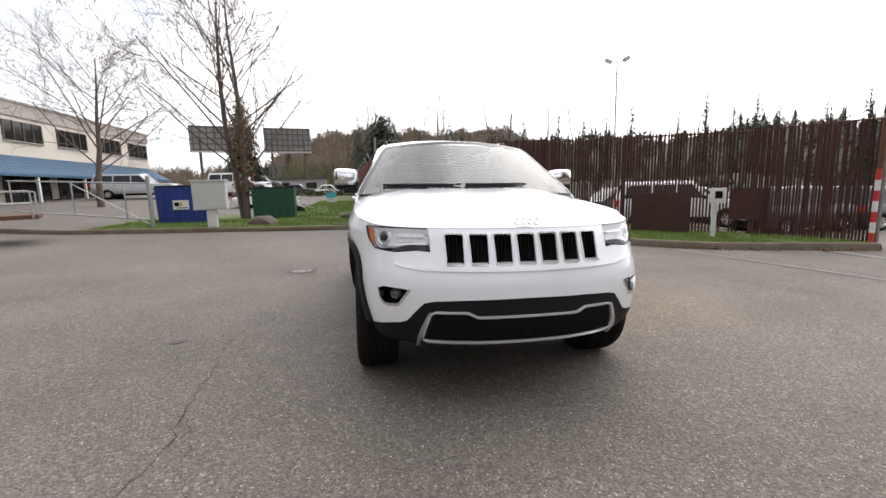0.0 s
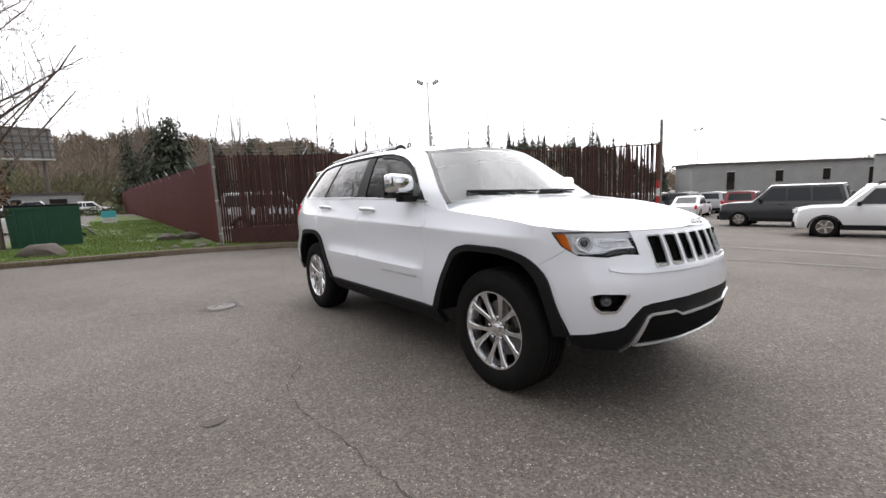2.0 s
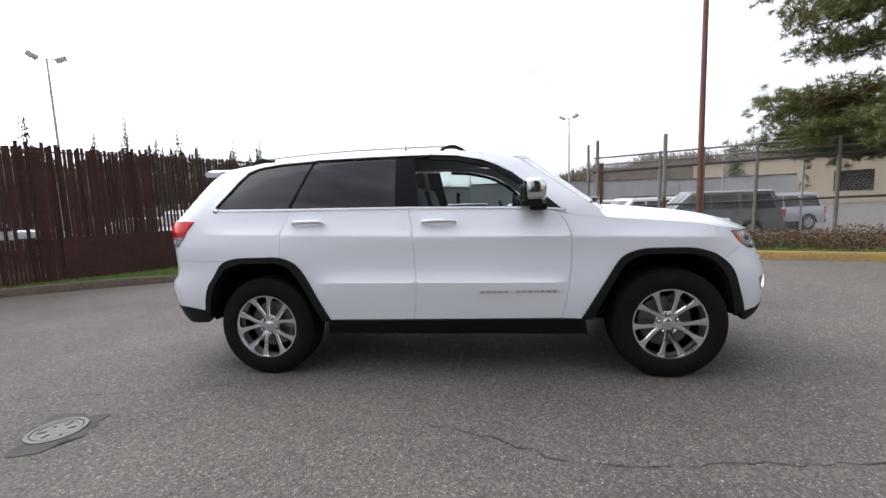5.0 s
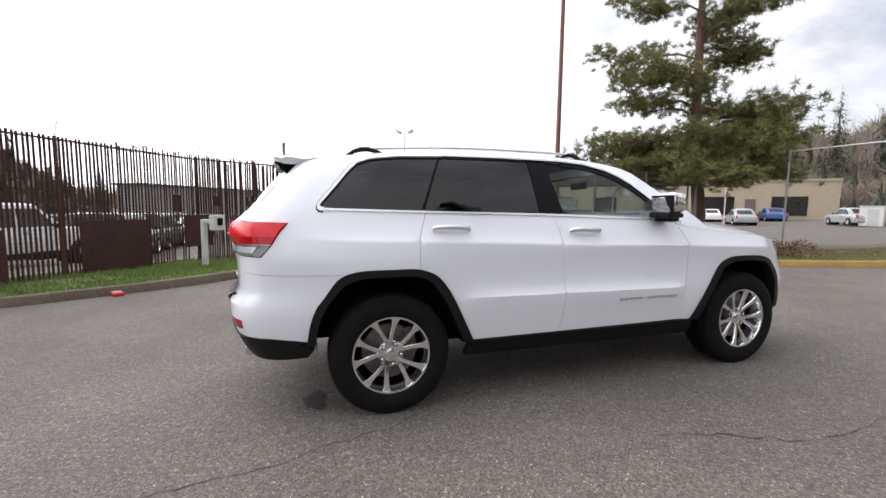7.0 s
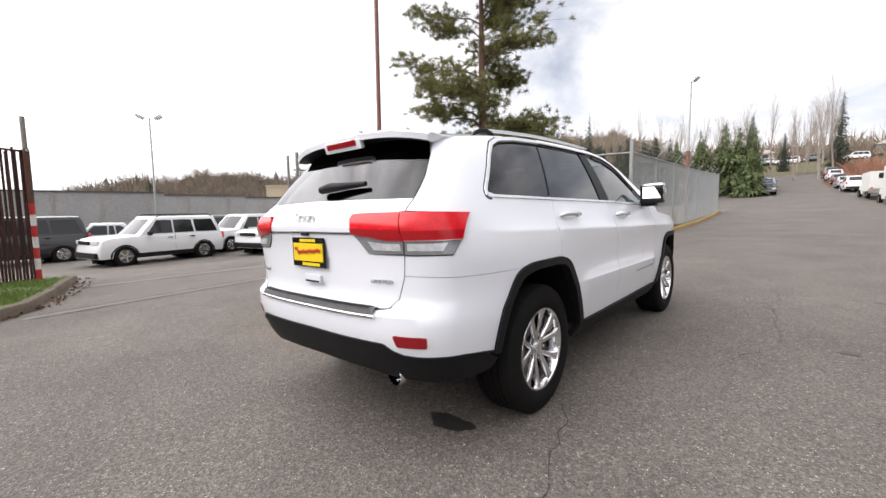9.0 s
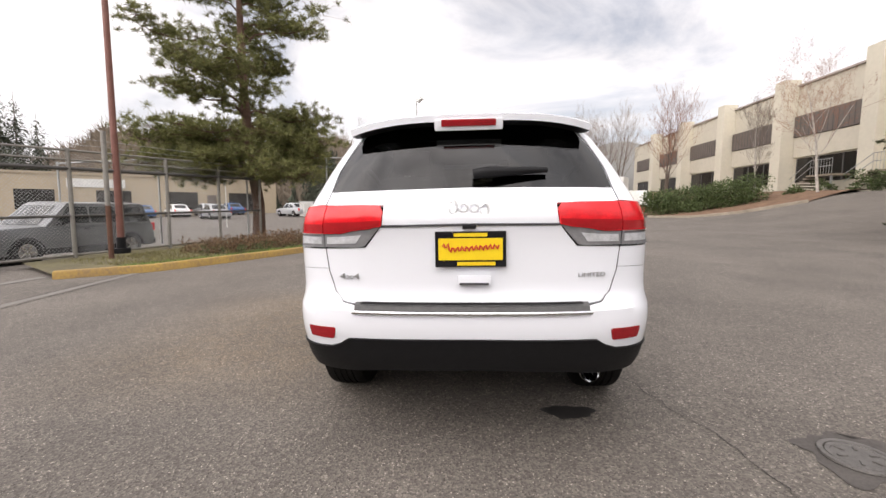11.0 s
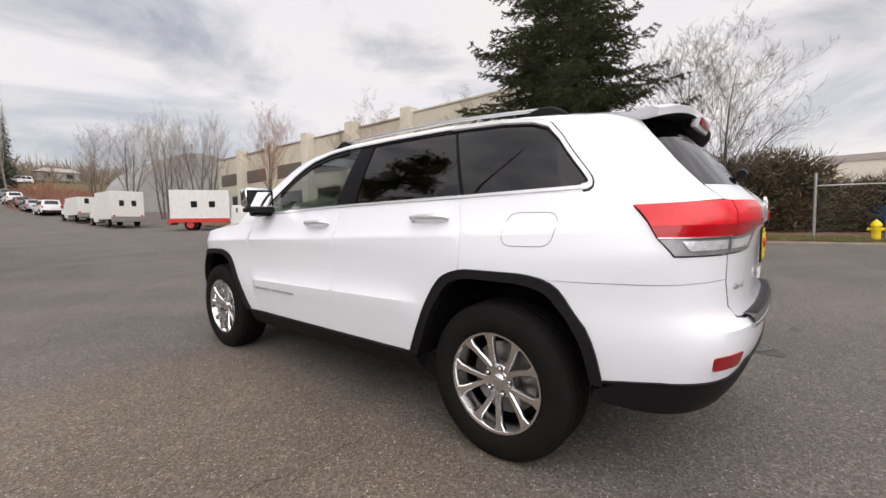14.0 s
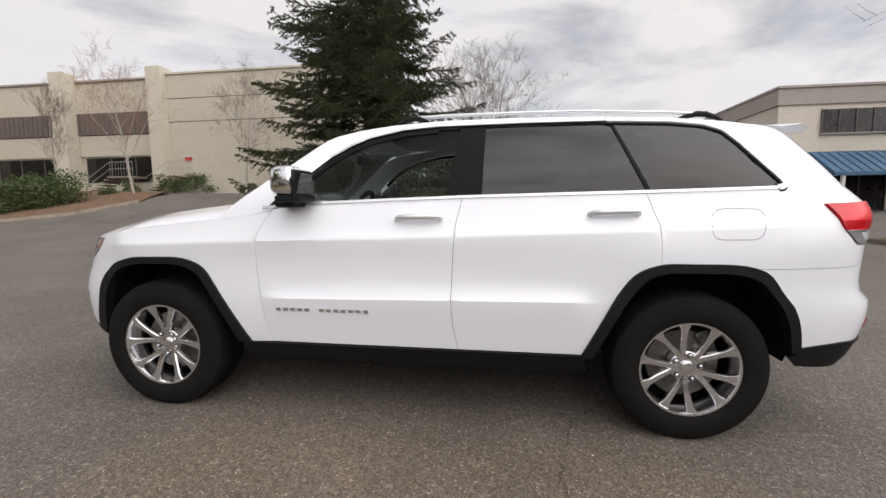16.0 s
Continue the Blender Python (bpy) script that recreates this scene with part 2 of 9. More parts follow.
    l.new(tint.outputs["Result"], mul.inputs["A"])
    l.new(level, mul.inputs["B"])
    l.new(mul.outputs["Result"], b.inputs["Base Color"])
    bn = n.new("ShaderNodeBump")
    bn.inputs["Strength"].default_value, bn.inputs["Distance"].default_value = 0.7, 0.004
    l.new(chips.outputs["Distance"], bn.inputs["Height"])
    l.new(bn.outputs["Normal"], b.inputs["Normal"])
    return m


M_ASPHALT = asphalt_material()
M_WHITE = material("white_paint", (0.835, 0.855, 0.897), 0.32, coat=0.9)
M_TRIM = material("black_plastic", (0.010, 0.010, 0.011), 0.55, spec=0.2, vary=0.25, scale=30, bump=0.0003, bump_scale=900)
M_GLOSSBLACK = material("gloss_black", (0.012, 0.012, 0.014), 0.12)
M_CHROME = material("chrome", (0.78, 0.79, 0.80), 0.07, metal=1.0)
M_SATIN = material("satin_metal", (0.66, 0.67, 0.68), 0.3, metal=1.0)
M_RIM = material("alloy", (0.80, 0.80, 0.81), 0.16, metal=1.0, vary=0.06, scale=20)
M_RUBBER = material("tyre_rubber", (0.012, 0.0115, 0.011), 0.8, spec=0.1, vary=0.3, scale=14, bump=0.0005, bump_scale=300)
# near-black that paints shade in cavities; also colours some black parts
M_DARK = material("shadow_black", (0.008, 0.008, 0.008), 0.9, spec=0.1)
M_DISC = material("brake_disc", (0.22, 0.21, 0.2), 0.4, metal=1.0, vary=0.3, scale=25)
M_RED = material("red_lens", (0.78, 0.016, 0.024), 0.2, coat=0.12, vary=0.3, scale=22)
M_REDDARK = material("red_reflector", (0.33, 0.01, 0.015), 0.15, vary=0.2, scale=50)
M_CLEAR = material("clear_lens", (0.82, 0.83, 0.85), 0.18, metal=0.1, vary=0.35, scale=40)
M_LAMPDARK = material("lamp_housing", (0.10, 0.10, 0.11), 0.25, metal=0.5)
M_LAMPHOUSE = material("lamp_reflector", (0.88, 0.89, 0.91), 0.3, vary=0.15, scale=18)
M_LAMPSMOKE = material("smoked_lamp_housing", (0.30, 0.30, 0.31), 0.2, metal=0.3, vary=0.3, scale=30)
M_LENSGREY = material("clear_grey_lens", (0.66, 0.67, 0.69), 0.2, metal=0.2, vary=0.45, scale=30)
M_PILLAR = material("pillar_black", (0.006, 0.006, 0.007), 0.4, spec=0.1)
M_PAD = material("ribbed_pad", (0.10, 0.10, 0.10), 0.6, vary=0.3, scale=40)
M_BRIGHT = material("bright_trim", (0.74, 0.75, 0.76), 0.22, metal=0.55)
M_BADGE = material("badge_silver", (0.80, 0.81, 0.82), 0.3, metal=0.3)
M_REDDEEP = material("deep_red_lens", (0.48, 0.008, 0.014), 0.12, coat=0.25, vary=0.2, scale=60)
M_LAMPGLASS = glass("lamp_glass", (0.93, 0.94, 0.95))
M_AMBER = material("amber_lens", (0.72, 0.16, 0.02), 0.15, coat=0.5, vary=0.2, scale=50)
M_WINDOW = glass("clear_window", (0.60, 0.66, 0.64), ior=1.22)
M_WINDSHIELD = glass("windshield_glass", (0.78, 0.83, 0.80), ior=1.85, film=0.06)
M_TINT = glass("tinted_window", (0.035, 0.036, 0.04), ior=1.62)
M_INTERIOR = material("black_leather", (0.022, 0.021, 0.021), 0.55, vary=0.3, scale=12, bump=0.0006, bump_scale=200)
M_PLATE = material("yellow_plate", (0.85, 0.60, 0.01), 0.45, vary=0.08, scale=30)
M_REDINK = material("red_ink", (0.55, 0.03, 0.02), 0.5)
M_MIRRORGLASS = material("mirror_glass", (0.75, 0.77, 0.78), 0.02, metal=1.0)


# ---- building blocks ----
from mathutils.geometry import delaunay_2d_cdt


def part(name, bm, mat, parent=None, label="", smooth=None):
    """One mesh object out of a bmesh, under its thing; smooth: degrees under which edges are shaded round."""
    me = bpy.data.meshes.new(name)
    bmesh.ops.recalc_face_normals(bm, faces=bm.faces) if len(bm.faces) < 60000 else None
    if smooth:
        for f in bm.faces:
            f.smooth = True
        for e in bm.edges:
            if len(e.link_faces) != 2 or e.calc_face_angle(0.0) > radians(smooth):
                e.smooth = False
    bm.to_mesh(me)
    bm.free()
    for mm in (mat if isinstance(mat, (list, tuple)) else [mat]):
        me.materials.append(mm)
    ob = new(name, me)
    ob.parent = parent
    if label:
        ob["label"] = label
    return ob


def share(name, ob, m, parent=None):
    """Another object on the same mesh, at the pose m."""
    o = new(name, ob.data)
    o.parent = parent
    o.matrix_basis = m
    return o


def thing(name, m, label, category, group="", kind=""):
    return tagged(_based(name, m), label, category, group, kind)


def _based(name, m):
    ob = new(name)
    ob.empty_display_size = 0.2
    ob.matrix_basis = m
    return ob


def add_box(bm, c, s, rot=None, bevel=0.0, taper=1.0):
    m = Matrix.Translation(c) @ (rot.to_4x4() if rot else Matrix.Identity(4))
    vs = [bm.verts.new(m @ Vector((x * s[0] / 2 * (taper if z > 0 else 1), y * s[1] / 2 * (taper if z > 0 else 1), z * s[2] / 2))) for x in (-1, 1) for y in (-1, 1) for z in (-1, 1)]
    fs = [bm.faces.new([vs[i] for i in q]) for q in ((0, 1, 3, 2), (4, 6, 7, 5), (0, 4, 5, 1), (2, 3, 7, 6), (0, 2, 6, 4), (1, 5, 7, 3))]
    if bevel:
        bmesh.ops.bevel(bm, geom=list({e for f in fs for e in f.edges}), offset=bevel, segments=2, affect="EDGES", profile=0.7)
    return vs


def box(c, s, rot=None, bevel=0.0, taper=1.0):
    bm = bmesh.new()
    add_box(bm, c, s, rot, bevel, taper)
    return bm


def add_tube(bm, pts, radii, sides=8, cap=True):
    """A tube along points; radii: one or one for each point."""
    pts = [Vector(p) for p in pts]
    radii = radii if isinstance(radii, (list, tuple)) else [radii] * len(pts)
    rings, side = [], None
    for i, p in enumerate(pts):
        d = (pts[min(i + 1, len(pts) - 1)] - pts[max(i - 1, 0)]).normalized()
        if side is None:
            side = d.orthogonal().normalized()
        side = (side - d * side.dot(d)).normalized()
        up = d.cross(side)
        rings.append([bm.verts.new(p + (side * math.cos(a) + up * math.sin(a)) * radii[i]) for a in (2 * math.pi * k / sides for k in range(sides))])
    for a, b in zip(rings, rings[1:]):
        for k in range(sides):
            bm.faces.new((a[k], a[(k + 1) % sides], b[(k + 1) % sides], b[k]))
    if cap:
        bm.faces.new(rings[0][::-1])
        bm.faces.new(rings[-1])


def tube(pts, radii, sides=8, cap=True):
    bm = bmesh.new()
    add_tube(bm, pts, radii, sides, cap)
    return bm


def revolve(profile, steps=48, axis="x", centre=(0, 0, 0), close=False):
    """A surface turned round an axis; profile: (along, radius)."""
    bm = bmesh.new()
    rings = []
    for k in range(steps):
        a = 2 * math.pi * k / steps
        c, s = math.cos(a), math.sin(a)
        ring = []
        for t, r in profile:
            p = {"x": (t, r * c, r * s), "y": (r * c, t, r * s), "z": (r * c, r * s, t)}[axis]
            ring.append(bm.verts.new(Vector(p) + Vector(centre)))
        rings.append(ring)
    for k in range(steps):
        a, b = rings[k], rings[(k + 1) % steps]
        for i in range(len(profile) - (0 if close else 1)):
            j = (i + 1) % len(profile)
            bm.faces.new((a[i], b[i], b[j], a[j]))
    bmesh.ops.remove_doubles(bm, verts=bm.verts, dist=1e-5)
    return bm


def curve_of(xs, ys):
    """A smooth curve through points, as a function for numpy arrays."""
    xs, ys = np.array(xs, float), np.array(ys, float)
    d = np.diff(ys) / np.diff(xs)
    tang = np.concatenate((d[:1], np.where(d[:-1] * d[1:] > 0, 2 * d[:-1] * d[1:] / (d[:-1] + d[1:] + 1e-30), 0.0), d[-1:]))
    grid = np.linspace(xs[0], xs[-1], 900)
    i = np.clip(np.searchsorted(xs, grid) - 1, 0, len(xs) - 2)
    h = xs[i + 1] - xs[i]
    t = (grid - xs[i]) / h
    val = (2 * t**3 - 3 * t**2 + 1) * ys[i] + (t**3 - 2 * t**2 + t) * h * tang[i] + (-2 * t**3 + 3 * t**2) * ys[i + 1] + (t**3 - t**2) * h * tang[i + 1]
    return lambda v: np.interp(v, grid, val)


# ---- the ground ----
def ramp(t):
    t = max(0.0, min(1.0, t))
    return t * t * (3 - 2 * t)


def ground_z(x, y):
    """The lot falls gently away; the street climbs, and the side lots rise behind their kerbs."""
    z = -0.0218 * max(-45.0, min(45.0, x)) - 0.0114 * max(-60.0, min(60.0, y))
    if y < -20:
        side = max(ramp((14 - x) / 8) * ramp((x + 30) / 12), ramp((-y - 66) / 20))
        z += (1 - side) * 0.022 * max(0.0, min(-y, 160) - 30) + side * 0.00098 * (min(-y, 128) - 20) ** 2
    if y > 10:
        z += (0.045 - 0.0195 * ramp((x + 13) / 5)) * min(y - 10, 40)
    if x > 9:
        z -= 0.3 * ramp((x - 9) / 5) * ramp((24 - abs(y)) / 8)
    z += 1.55 * ramp((-x - 11.5) / 10) * ramp((-y - 7.5) / 4) * ramp((60 + y) / 14)
    return z


def at(x, y, rz=0.0, dz=0.0):
    return pose(x, y, ground_z(x, y) + dz, 0, 0, rz)


def ground_patch(name, outline, mat, lift, spacing=1.5, label="", category="", kind="structure", skirt=0.0, rough=0.0):
    """A sheet over the ground inside an outline."""
    pts = []
    for a, b in zip(outline, outline[1:] + outline[:1]):
        k = max(1, int(math.dist(a, b) / spacing))
        pts += [(a[0] + (b[0] - a[0]) * i / k, a[1] + (b[1] - a[1]) * i / k) for i in range(k)]
    n = len(pts)
    inner = []
    x0, x1, y0, y1 = min(p[0] for p in pts), max(p[0] for p in pts), min(p[1] for p in pts), max(p[1] for p in pts)
    for i in range(int((x1 - x0) / spacing) + 1):
        for j in range(int((y1 - y0) / spacing) + 1):
            p = (x0 + (i + 0.37) * spacing, y0 + (j + 0.41) * spacing)
            if inside(p, pts):
                inner.append(p)
    vs, _, fs, *_ = delaunay_2d_cdt([Vector(p) for p in pts + inner], [], [list(range(n))], 1, 1e-5)
    bm = bmesh.new()
    bv = [bm.verts.new((v.x, v.y, ground_z(v.x, v.y) + lift + (rough * noise.noise((v.x * 0.9, v.y * 0.9, 3)) if rough else 0))) for v in vs]
    for f in fs:
        bm.faces.new([bv[i] for i in f])
    if skirt:
        rim = [e for e in bm.edges if len(e.link_faces) == 1]
        out = bmesh.ops.extrude_edge_only(bm, edges=rim)
        for v in out["geom"]:
            if isinstance(v, bmesh.types.BMVert):
                v.co.z -= skirt
    return tagged(part(name, bm, mat), label, category, "", kind)


def inside(p, poly):
    x, y, c = p[0], p[1], False
    for (x1, y1), (x2, y2) in zip(poly, poly[1:] + poly[:1]):
        if (y1 > y) != (y2 > y) and x < (x2 - x1) * (y - y1) / (y2 - y1) + x1:
            c = not c
    return c


def ground_sheet():
    bm = bmesh.new()
    ring = [0, 2, 4, 6, 8, 9.5, 11, 12.5, 14, 15.5, 17, 19, 21, 23, 26, 30, 34, 40, 46, 52, 60, 66, 72, 80, 90, 105, 118, 128, 140, 160, 200, 300, 500, 900, 1800, 3000]
    coords = [-r for r in ring[:0:-1]] + ring
    grid = [[bm.verts.new((x, y, ground_z(x, y))) for y in coords] for x in coords]
    for i in range(len(coords) - 1):
        for j in range(len(coords) - 1):
            bm.faces.new((grid[i][j], grid[i + 1][j], grid[i + 1][j + 1], grid[i][j + 1]))
    return tagged(part("ground", bm, M_ASPHALT, smooth=40), "worn grey asphalt lot with stone chips and cracks", "asphalt", "", "structure")


ground = ground_sheet()


# ---- the parked car ----
CAR = Matrix(((0.99976, -0.00012, 0.02179), (-0.00012, 0.99994, 0.0114), (-0.02179, -0.0114, 0.9997))).to_4x4()
suv = thing("suv", CAR, "white mid-size sport utility vehicle parked on the asphalt lot", "car")

# the body shell in (u, z): u runs round the plan from the nose (-3.3) along the flank (u = y) to the tail (3.3)
U_KEYS = (-3.3, -3.1, -2.9, -2.7, -2.5, -2.3, -2.0, -1.6, -1.0, 0.0, 1.0, 1.6, 2.0, 2.3, 2.5, 2.7, 2.9, 3.1, 3.3)
plan_x = curve_of(U_KEYS, (0, 0.209, 0.418, 0.614, 0.752, 0.838, 0.918, 0.970, 0.998, 1.0, 0.998, 0.985, 0.955, 0.905, 0.815, 0.645, 0.438, 0.222, 0))
plan_y = curve_of(U_KEYS, (-2.290, -2.282, -2.248, -2.180, -2.112, -2.028, -1.835, -1.585, -1.0, 0, 1.0, 1.6, 1.97, 2.21, 2.325, 2.398, 2.427, 2.438, 2.44))
nose_in = curve_of((-3.3, -2.6, -2.5, -2.3, -2.0, -1.6, 3.3), (1, 1, 1, 0.85, 0.5, 0, 0))
tail_in = curve_of((-3.3, 1.3, 1.6, 2.0, 2.3, 2.5, 2.7, 3.3), (0, 0, 0.08, 0.42, 0.76, 0.93, 1, 1))
nose_y = curve_of((0.2, 0.34, 0.42, 0.52, 0.62, 0.70, 0.77, 0.80, 0.90, 0.97, 1.02, 1.2), (-2.18, -2.315, -2.372, -2.392, -2.398, -2.394, -2.376, -2.362, -2.326, -2.294, -2.25, -2.1))
tail_y = curve_of((0.2, 0.36, 0.45, 0.55, 0.66, 0.735, 0.76, 0.80, 0.95, 1.08, 1.14, 1.21, 1.27, 1.40, 1.55, 1.66, 1.75), (2.2, 2.31, 2.37, 2.41, 2.435, 2.435, 2.40, 2.385, 2.39, 2.405, 2.425, 2.40, 2.335, 2.23, 2.10, 2.01, 1.95))
half_w = curve_of((0.2, 0.30, 0.37, 0.43, 0.52, 0.60, 0.68, 0.74, 0.84, 0.95, 1.00, 1.04, 1.12, 1.19, 1.24, 1.32, 1.42, 1.52, 1.60, 1.64, 1.68, 1.74), (0.80, 0.85, 0.90, 0.928, 0.942, 0.95, 0.953, 0.948, 0.942, 0.944, 0.944, 0.934, 0.912, 0.886, 0.87, 0.84, 0.797, 0.748, 0.706, 0.678, 0.636, 0.56))
roof_edge = curve_of((-0.9, -0.6, -0.45, -0.2, 0.2, 0.8, 1.4, 1.8, 2.05, 2.6), (1.50, 1.55, 1.585, 1.632, 1.662, 1.668, 1.648, 1.615, 1.585, 1.53))


def shell(u, z, out=0.0, side=1):
    """A point of the body's skin, out metres proud of it."""
    u, z = float(u), float(z)
    if out:
        a, b = shell(u + 0.004, z) - shell(u - 0.004, z), shell(u, z + 0.004) - shell(u, z - 0.004)
        n = a.cross(b).normalized()
        p = shell(u, z) + n * out
        return Vector((p.x * side, p.y, p.z))
    zz = z
    if z > 1.22:
        zz = 1.22 + (z - 1.22) * 0.448 / (float(roof_edge(min(max(u, -0.9), 1.93))) - 1.22)
    w = float(half_w(zz))
    # the pressed step low on the doors, and the shoulder line that climbs to the rear
    if -0.80 < u < 1.02:
        fade = min(1.0, (u + 0.80) / 0.10, (1.02 - u) / 0.14)
        zc = 0.700 + 0.016 * u
        w += fade * 0.019 * max(0.0, 1 - abs(z - zc) / (0.15 if z < zc else 0.032))
    if abs(u) < 2.05:
        zc = 1.028 + 0.037 * u
        w += 0.014 * min(1.0, (2.05 - abs(u)) / 0.4) * max(0.0, 1 - abs(z - zc) / (0.09 if z < zc else 0.035))
    # swollen shoulders over the wheels
    for yc in (-1.4575, 1.4575):
        w += 0.022 * math.exp(-((u - yc) / 0.42) ** 2) * math.exp(-((z - 0.86) / 0.16) ** 2)
    y = float(plan_y(u)) + float(nose_in(u)) * (float(nose_y(z)) + 2.38) + float(tail_in(u)) * (float(tail_y(z)) - 2.44)
    return Vector((w * float(plan_x(u)) * side, y, z))


def dense(poly, step):
    out = []
    for a, b in zip(poly, poly[1:] + poly[:1]):
        k = max(1, int(math.dist(a, b) / step))
        out += [(a[0] + (b[0] - a[0]) * i / k, a[1] + (b[1] - a[1]) * i / k) for i in range(k)]
    return out


def rounded(poly, r, steps=4):
    """A polygon with its corners rounded."""
    out, n = [], len(poly)
    for i in range(n):
        p, a, b = Vector(poly[i]), Vector(poly[i - 1]), Vector(poly[(i + 1) % n])
        da, db = (a - p), (b - p)
        rr = min(r, da.length * 0.45, db.length * 0.45)
        s, e = p + da.normalized() * rr, p + db.normalized() * rr
        for k in range(steps + 1):
            t = k / steps
            q = s * (1 - t) ** 2 + p * 2 * t * (1 - t) + e * t**2
            out.append((q.x, q.y))
    return out


def shrunk(poly, d):
    """The polygon moved inwards by d."""
    n, area = len(poly), 0.0
    for (x1, y1), (x2, y2) in zip(poly, poly[1:] + poly[:1]):
        area += x1 * y2 - x2 * y1
    s = 1 if area > 0 else -1
    out = []
    for i in range(n):
        a, p, b = Vector(poly[i - 1]), Vector(poly[i]), Vector(poly[(i + 1) % n])
        e1, e2 = (p - a), (b - p)
        if e1.length < 1e-7 or e2.length < 1e-7:
            out.append(poly[i])
            continue
        n1, n2 = Vector((-e1.y, e1.x)).normalized() * s, Vector((-e2.y, e2.x)).normalized() * s
        m = n1 + n2
        m = m / max(0.5, m.length_squared / 2) if m.length > 1e-6 else n1
        out.append((p.x + m.x * d, p.y + m.y * d))
    return out


def creases(x0, x1):
    """Points along the pressed lines of the flank, so that the folds come out crisp."""
    out = []
    for u in np.arange(x0, x1, 0.05):
        for zc, reach in ((0.700 + 0.016 * u, (-0.80, 1.02)), (1.028 + 0.037 * u, (-2.05, 2.05))):
            if reach[0] < u < reach[1]:
                out += [(u, zc - 0.012), (u, zc), (u, zc + 0.010)]
    return out


def near_crease(p):
    return (-0.85 < p[0] < 1.07 and abs(p[1] - 0.700 - 0.016 * p[0]) < 0.04) or (abs(p[0]) < 2.1 and abs(p[1] - 1.028 - 0.037 * p[0]) < 0.04)


def add_panel(bm, poly, surf, side=1, gap=0.0014, depth=0.012, out=0.0, step=0.05, holes=(), folded=False):
    """A sheet-metal panel on a surface: the outline filled, its rim turned inwards."""
    edge = shrunk(dense(poly, step), gap) if gap else dense(poly, step)
    loops = [edge] + [dense(h, step) for h in holes]
    pts, cons = [], []
    for lp in loops:
        k = len(pts)
        pts += lp
        cons += [(k + i, k + (i + 1) % len(lp)) for i in range(len(lp))]
    x0, x1, y0, y1 = min(p[0] for p in edge), max(p[0] for p in edge), min(p[1] for p in edge), max(p[1] for p in edge)
    n = len(pts)
    for i in range(int((x1 - x0) / step) + 2):
        for j in range(int((y1 - y0) / step) + 2):
            p = (x0 + (i + 0.5 * (j % 2)) * step, y0 + j * step)
            if inside(p, edge) and not any(inside(p, lp) for lp in loops[1:]):
                near = min((p[0] - q[0]) ** 2 + (p[1] - q[1]) ** 2 for q in pts[:n])
                if near > (0.45 * step) ** 2 and not (folded and near_crease(p)):
                    pts.append(p)
    for p in creases(x0, x1) if folded else ():
        if inside(p, edge) and min((p[0] - q[0]) ** 2 + (p[1] - q[1]) ** 2 for q in pts[:n]) > 0.012**2:
            pts.append(p)
    vs, _, fs, *_ = delaunay_2d_cdt([Vector(p) for p in pts], cons, [], 0, 1e-6)
    bv = [bm.verts.new(surf(v.x, v.y, out, side)) for v in vs]
    for f in fs:
        c = (sum(vs[i].x for i in f) / len(f), sum(vs[i].y for i in f) / len(f))
        if inside(c, edge) and not any(inside(c, lp) for lp in loops[1:]):
            bm.faces.new([bv[i] for i in (f if side > 0 else f[::-1])])
    if depth:
        back = {}
        own = set(bv)
        for e in [e for e in bm.edges if len(e.link_faces) == 1 and e.verts[0] in own]:
            for v in e.verts:
                if v not in back:
                    i = bv.index(v)
                    back[v] = bm.verts.new(surf(vs[i].x, vs[i].y, out - depth, side))
            a, b = e.verts
            bm.faces.new((a, b, back[b], back[a]))


def panel(name, poly, mat, parent, side=1, label="", smooth=35, surf=shell, **kw):
    bm = bmesh.new()
    add_panel(bm, poly, surf, side, **kw)
    return part(name, bm, mat, parent, label, smooth)


def both(name, poly, mat, parent, label="", smooth=35, surf=shell, **kw):
    """A piece that runs across the car's middle: half an outline and its mirror, in one mesh."""
    bm = bmesh.new()
    add_panel(bm, poly, surf, 1, **kw)
    add_panel(bm, poly, surf, -1, **kw)
    bmesh.ops.remove_doubles(bm, verts=bm.verts, dist=0.004)
    bmesh.ops.delete(bm, geom=[f for f in bm.faces if all(abs(v.co.x) < 0.003 for v in f.verts)], context="FACES")
    return part(name, bm, mat, parent, label, smooth)


def strip(pts, width, surf, side=1, out=0.004, thick=0.006, step=0.03):
    """A raised bead along a line on a surface, in a bmesh."""
    line = []
    for a, b in zip(pts, pts[1:]):
        k = max(1, int(math.dist(a, b) / step))
        line += [(a[0] + (b[0] - a[0]) * i / k, a[1] + (b[1] - a[1]) * i / k) for i in range(k)]
    line.append(pts[-1])
    bm = bmesh.new()
    rows = []
    for i, p in enumerate(line):
        a, b = line[max(0, i - 1)], line[min(len(line) - 1, i + 1)]
        d = Vector((b[0] - a[0], b[1] - a[1])).normalized()
        nn = Vector((-d.y, d.x)) * width / 2
        rows.append([bm.verts.new(surf(p[0] + nn.x * k, p[1] + nn.y * k, o, side)) for k, o in ((-1, out - thick), (-0.8, out), (0.8, out), (1, out - thick))])
    for r, q in zip(rows, rows[1:]):
        for k in range(3):
            bm.faces.new((r[k], q[k], q[k + 1], r[k + 1]))
    bm.faces.new(rows[0])
    bm.faces.new(rows[-1])
    return bm


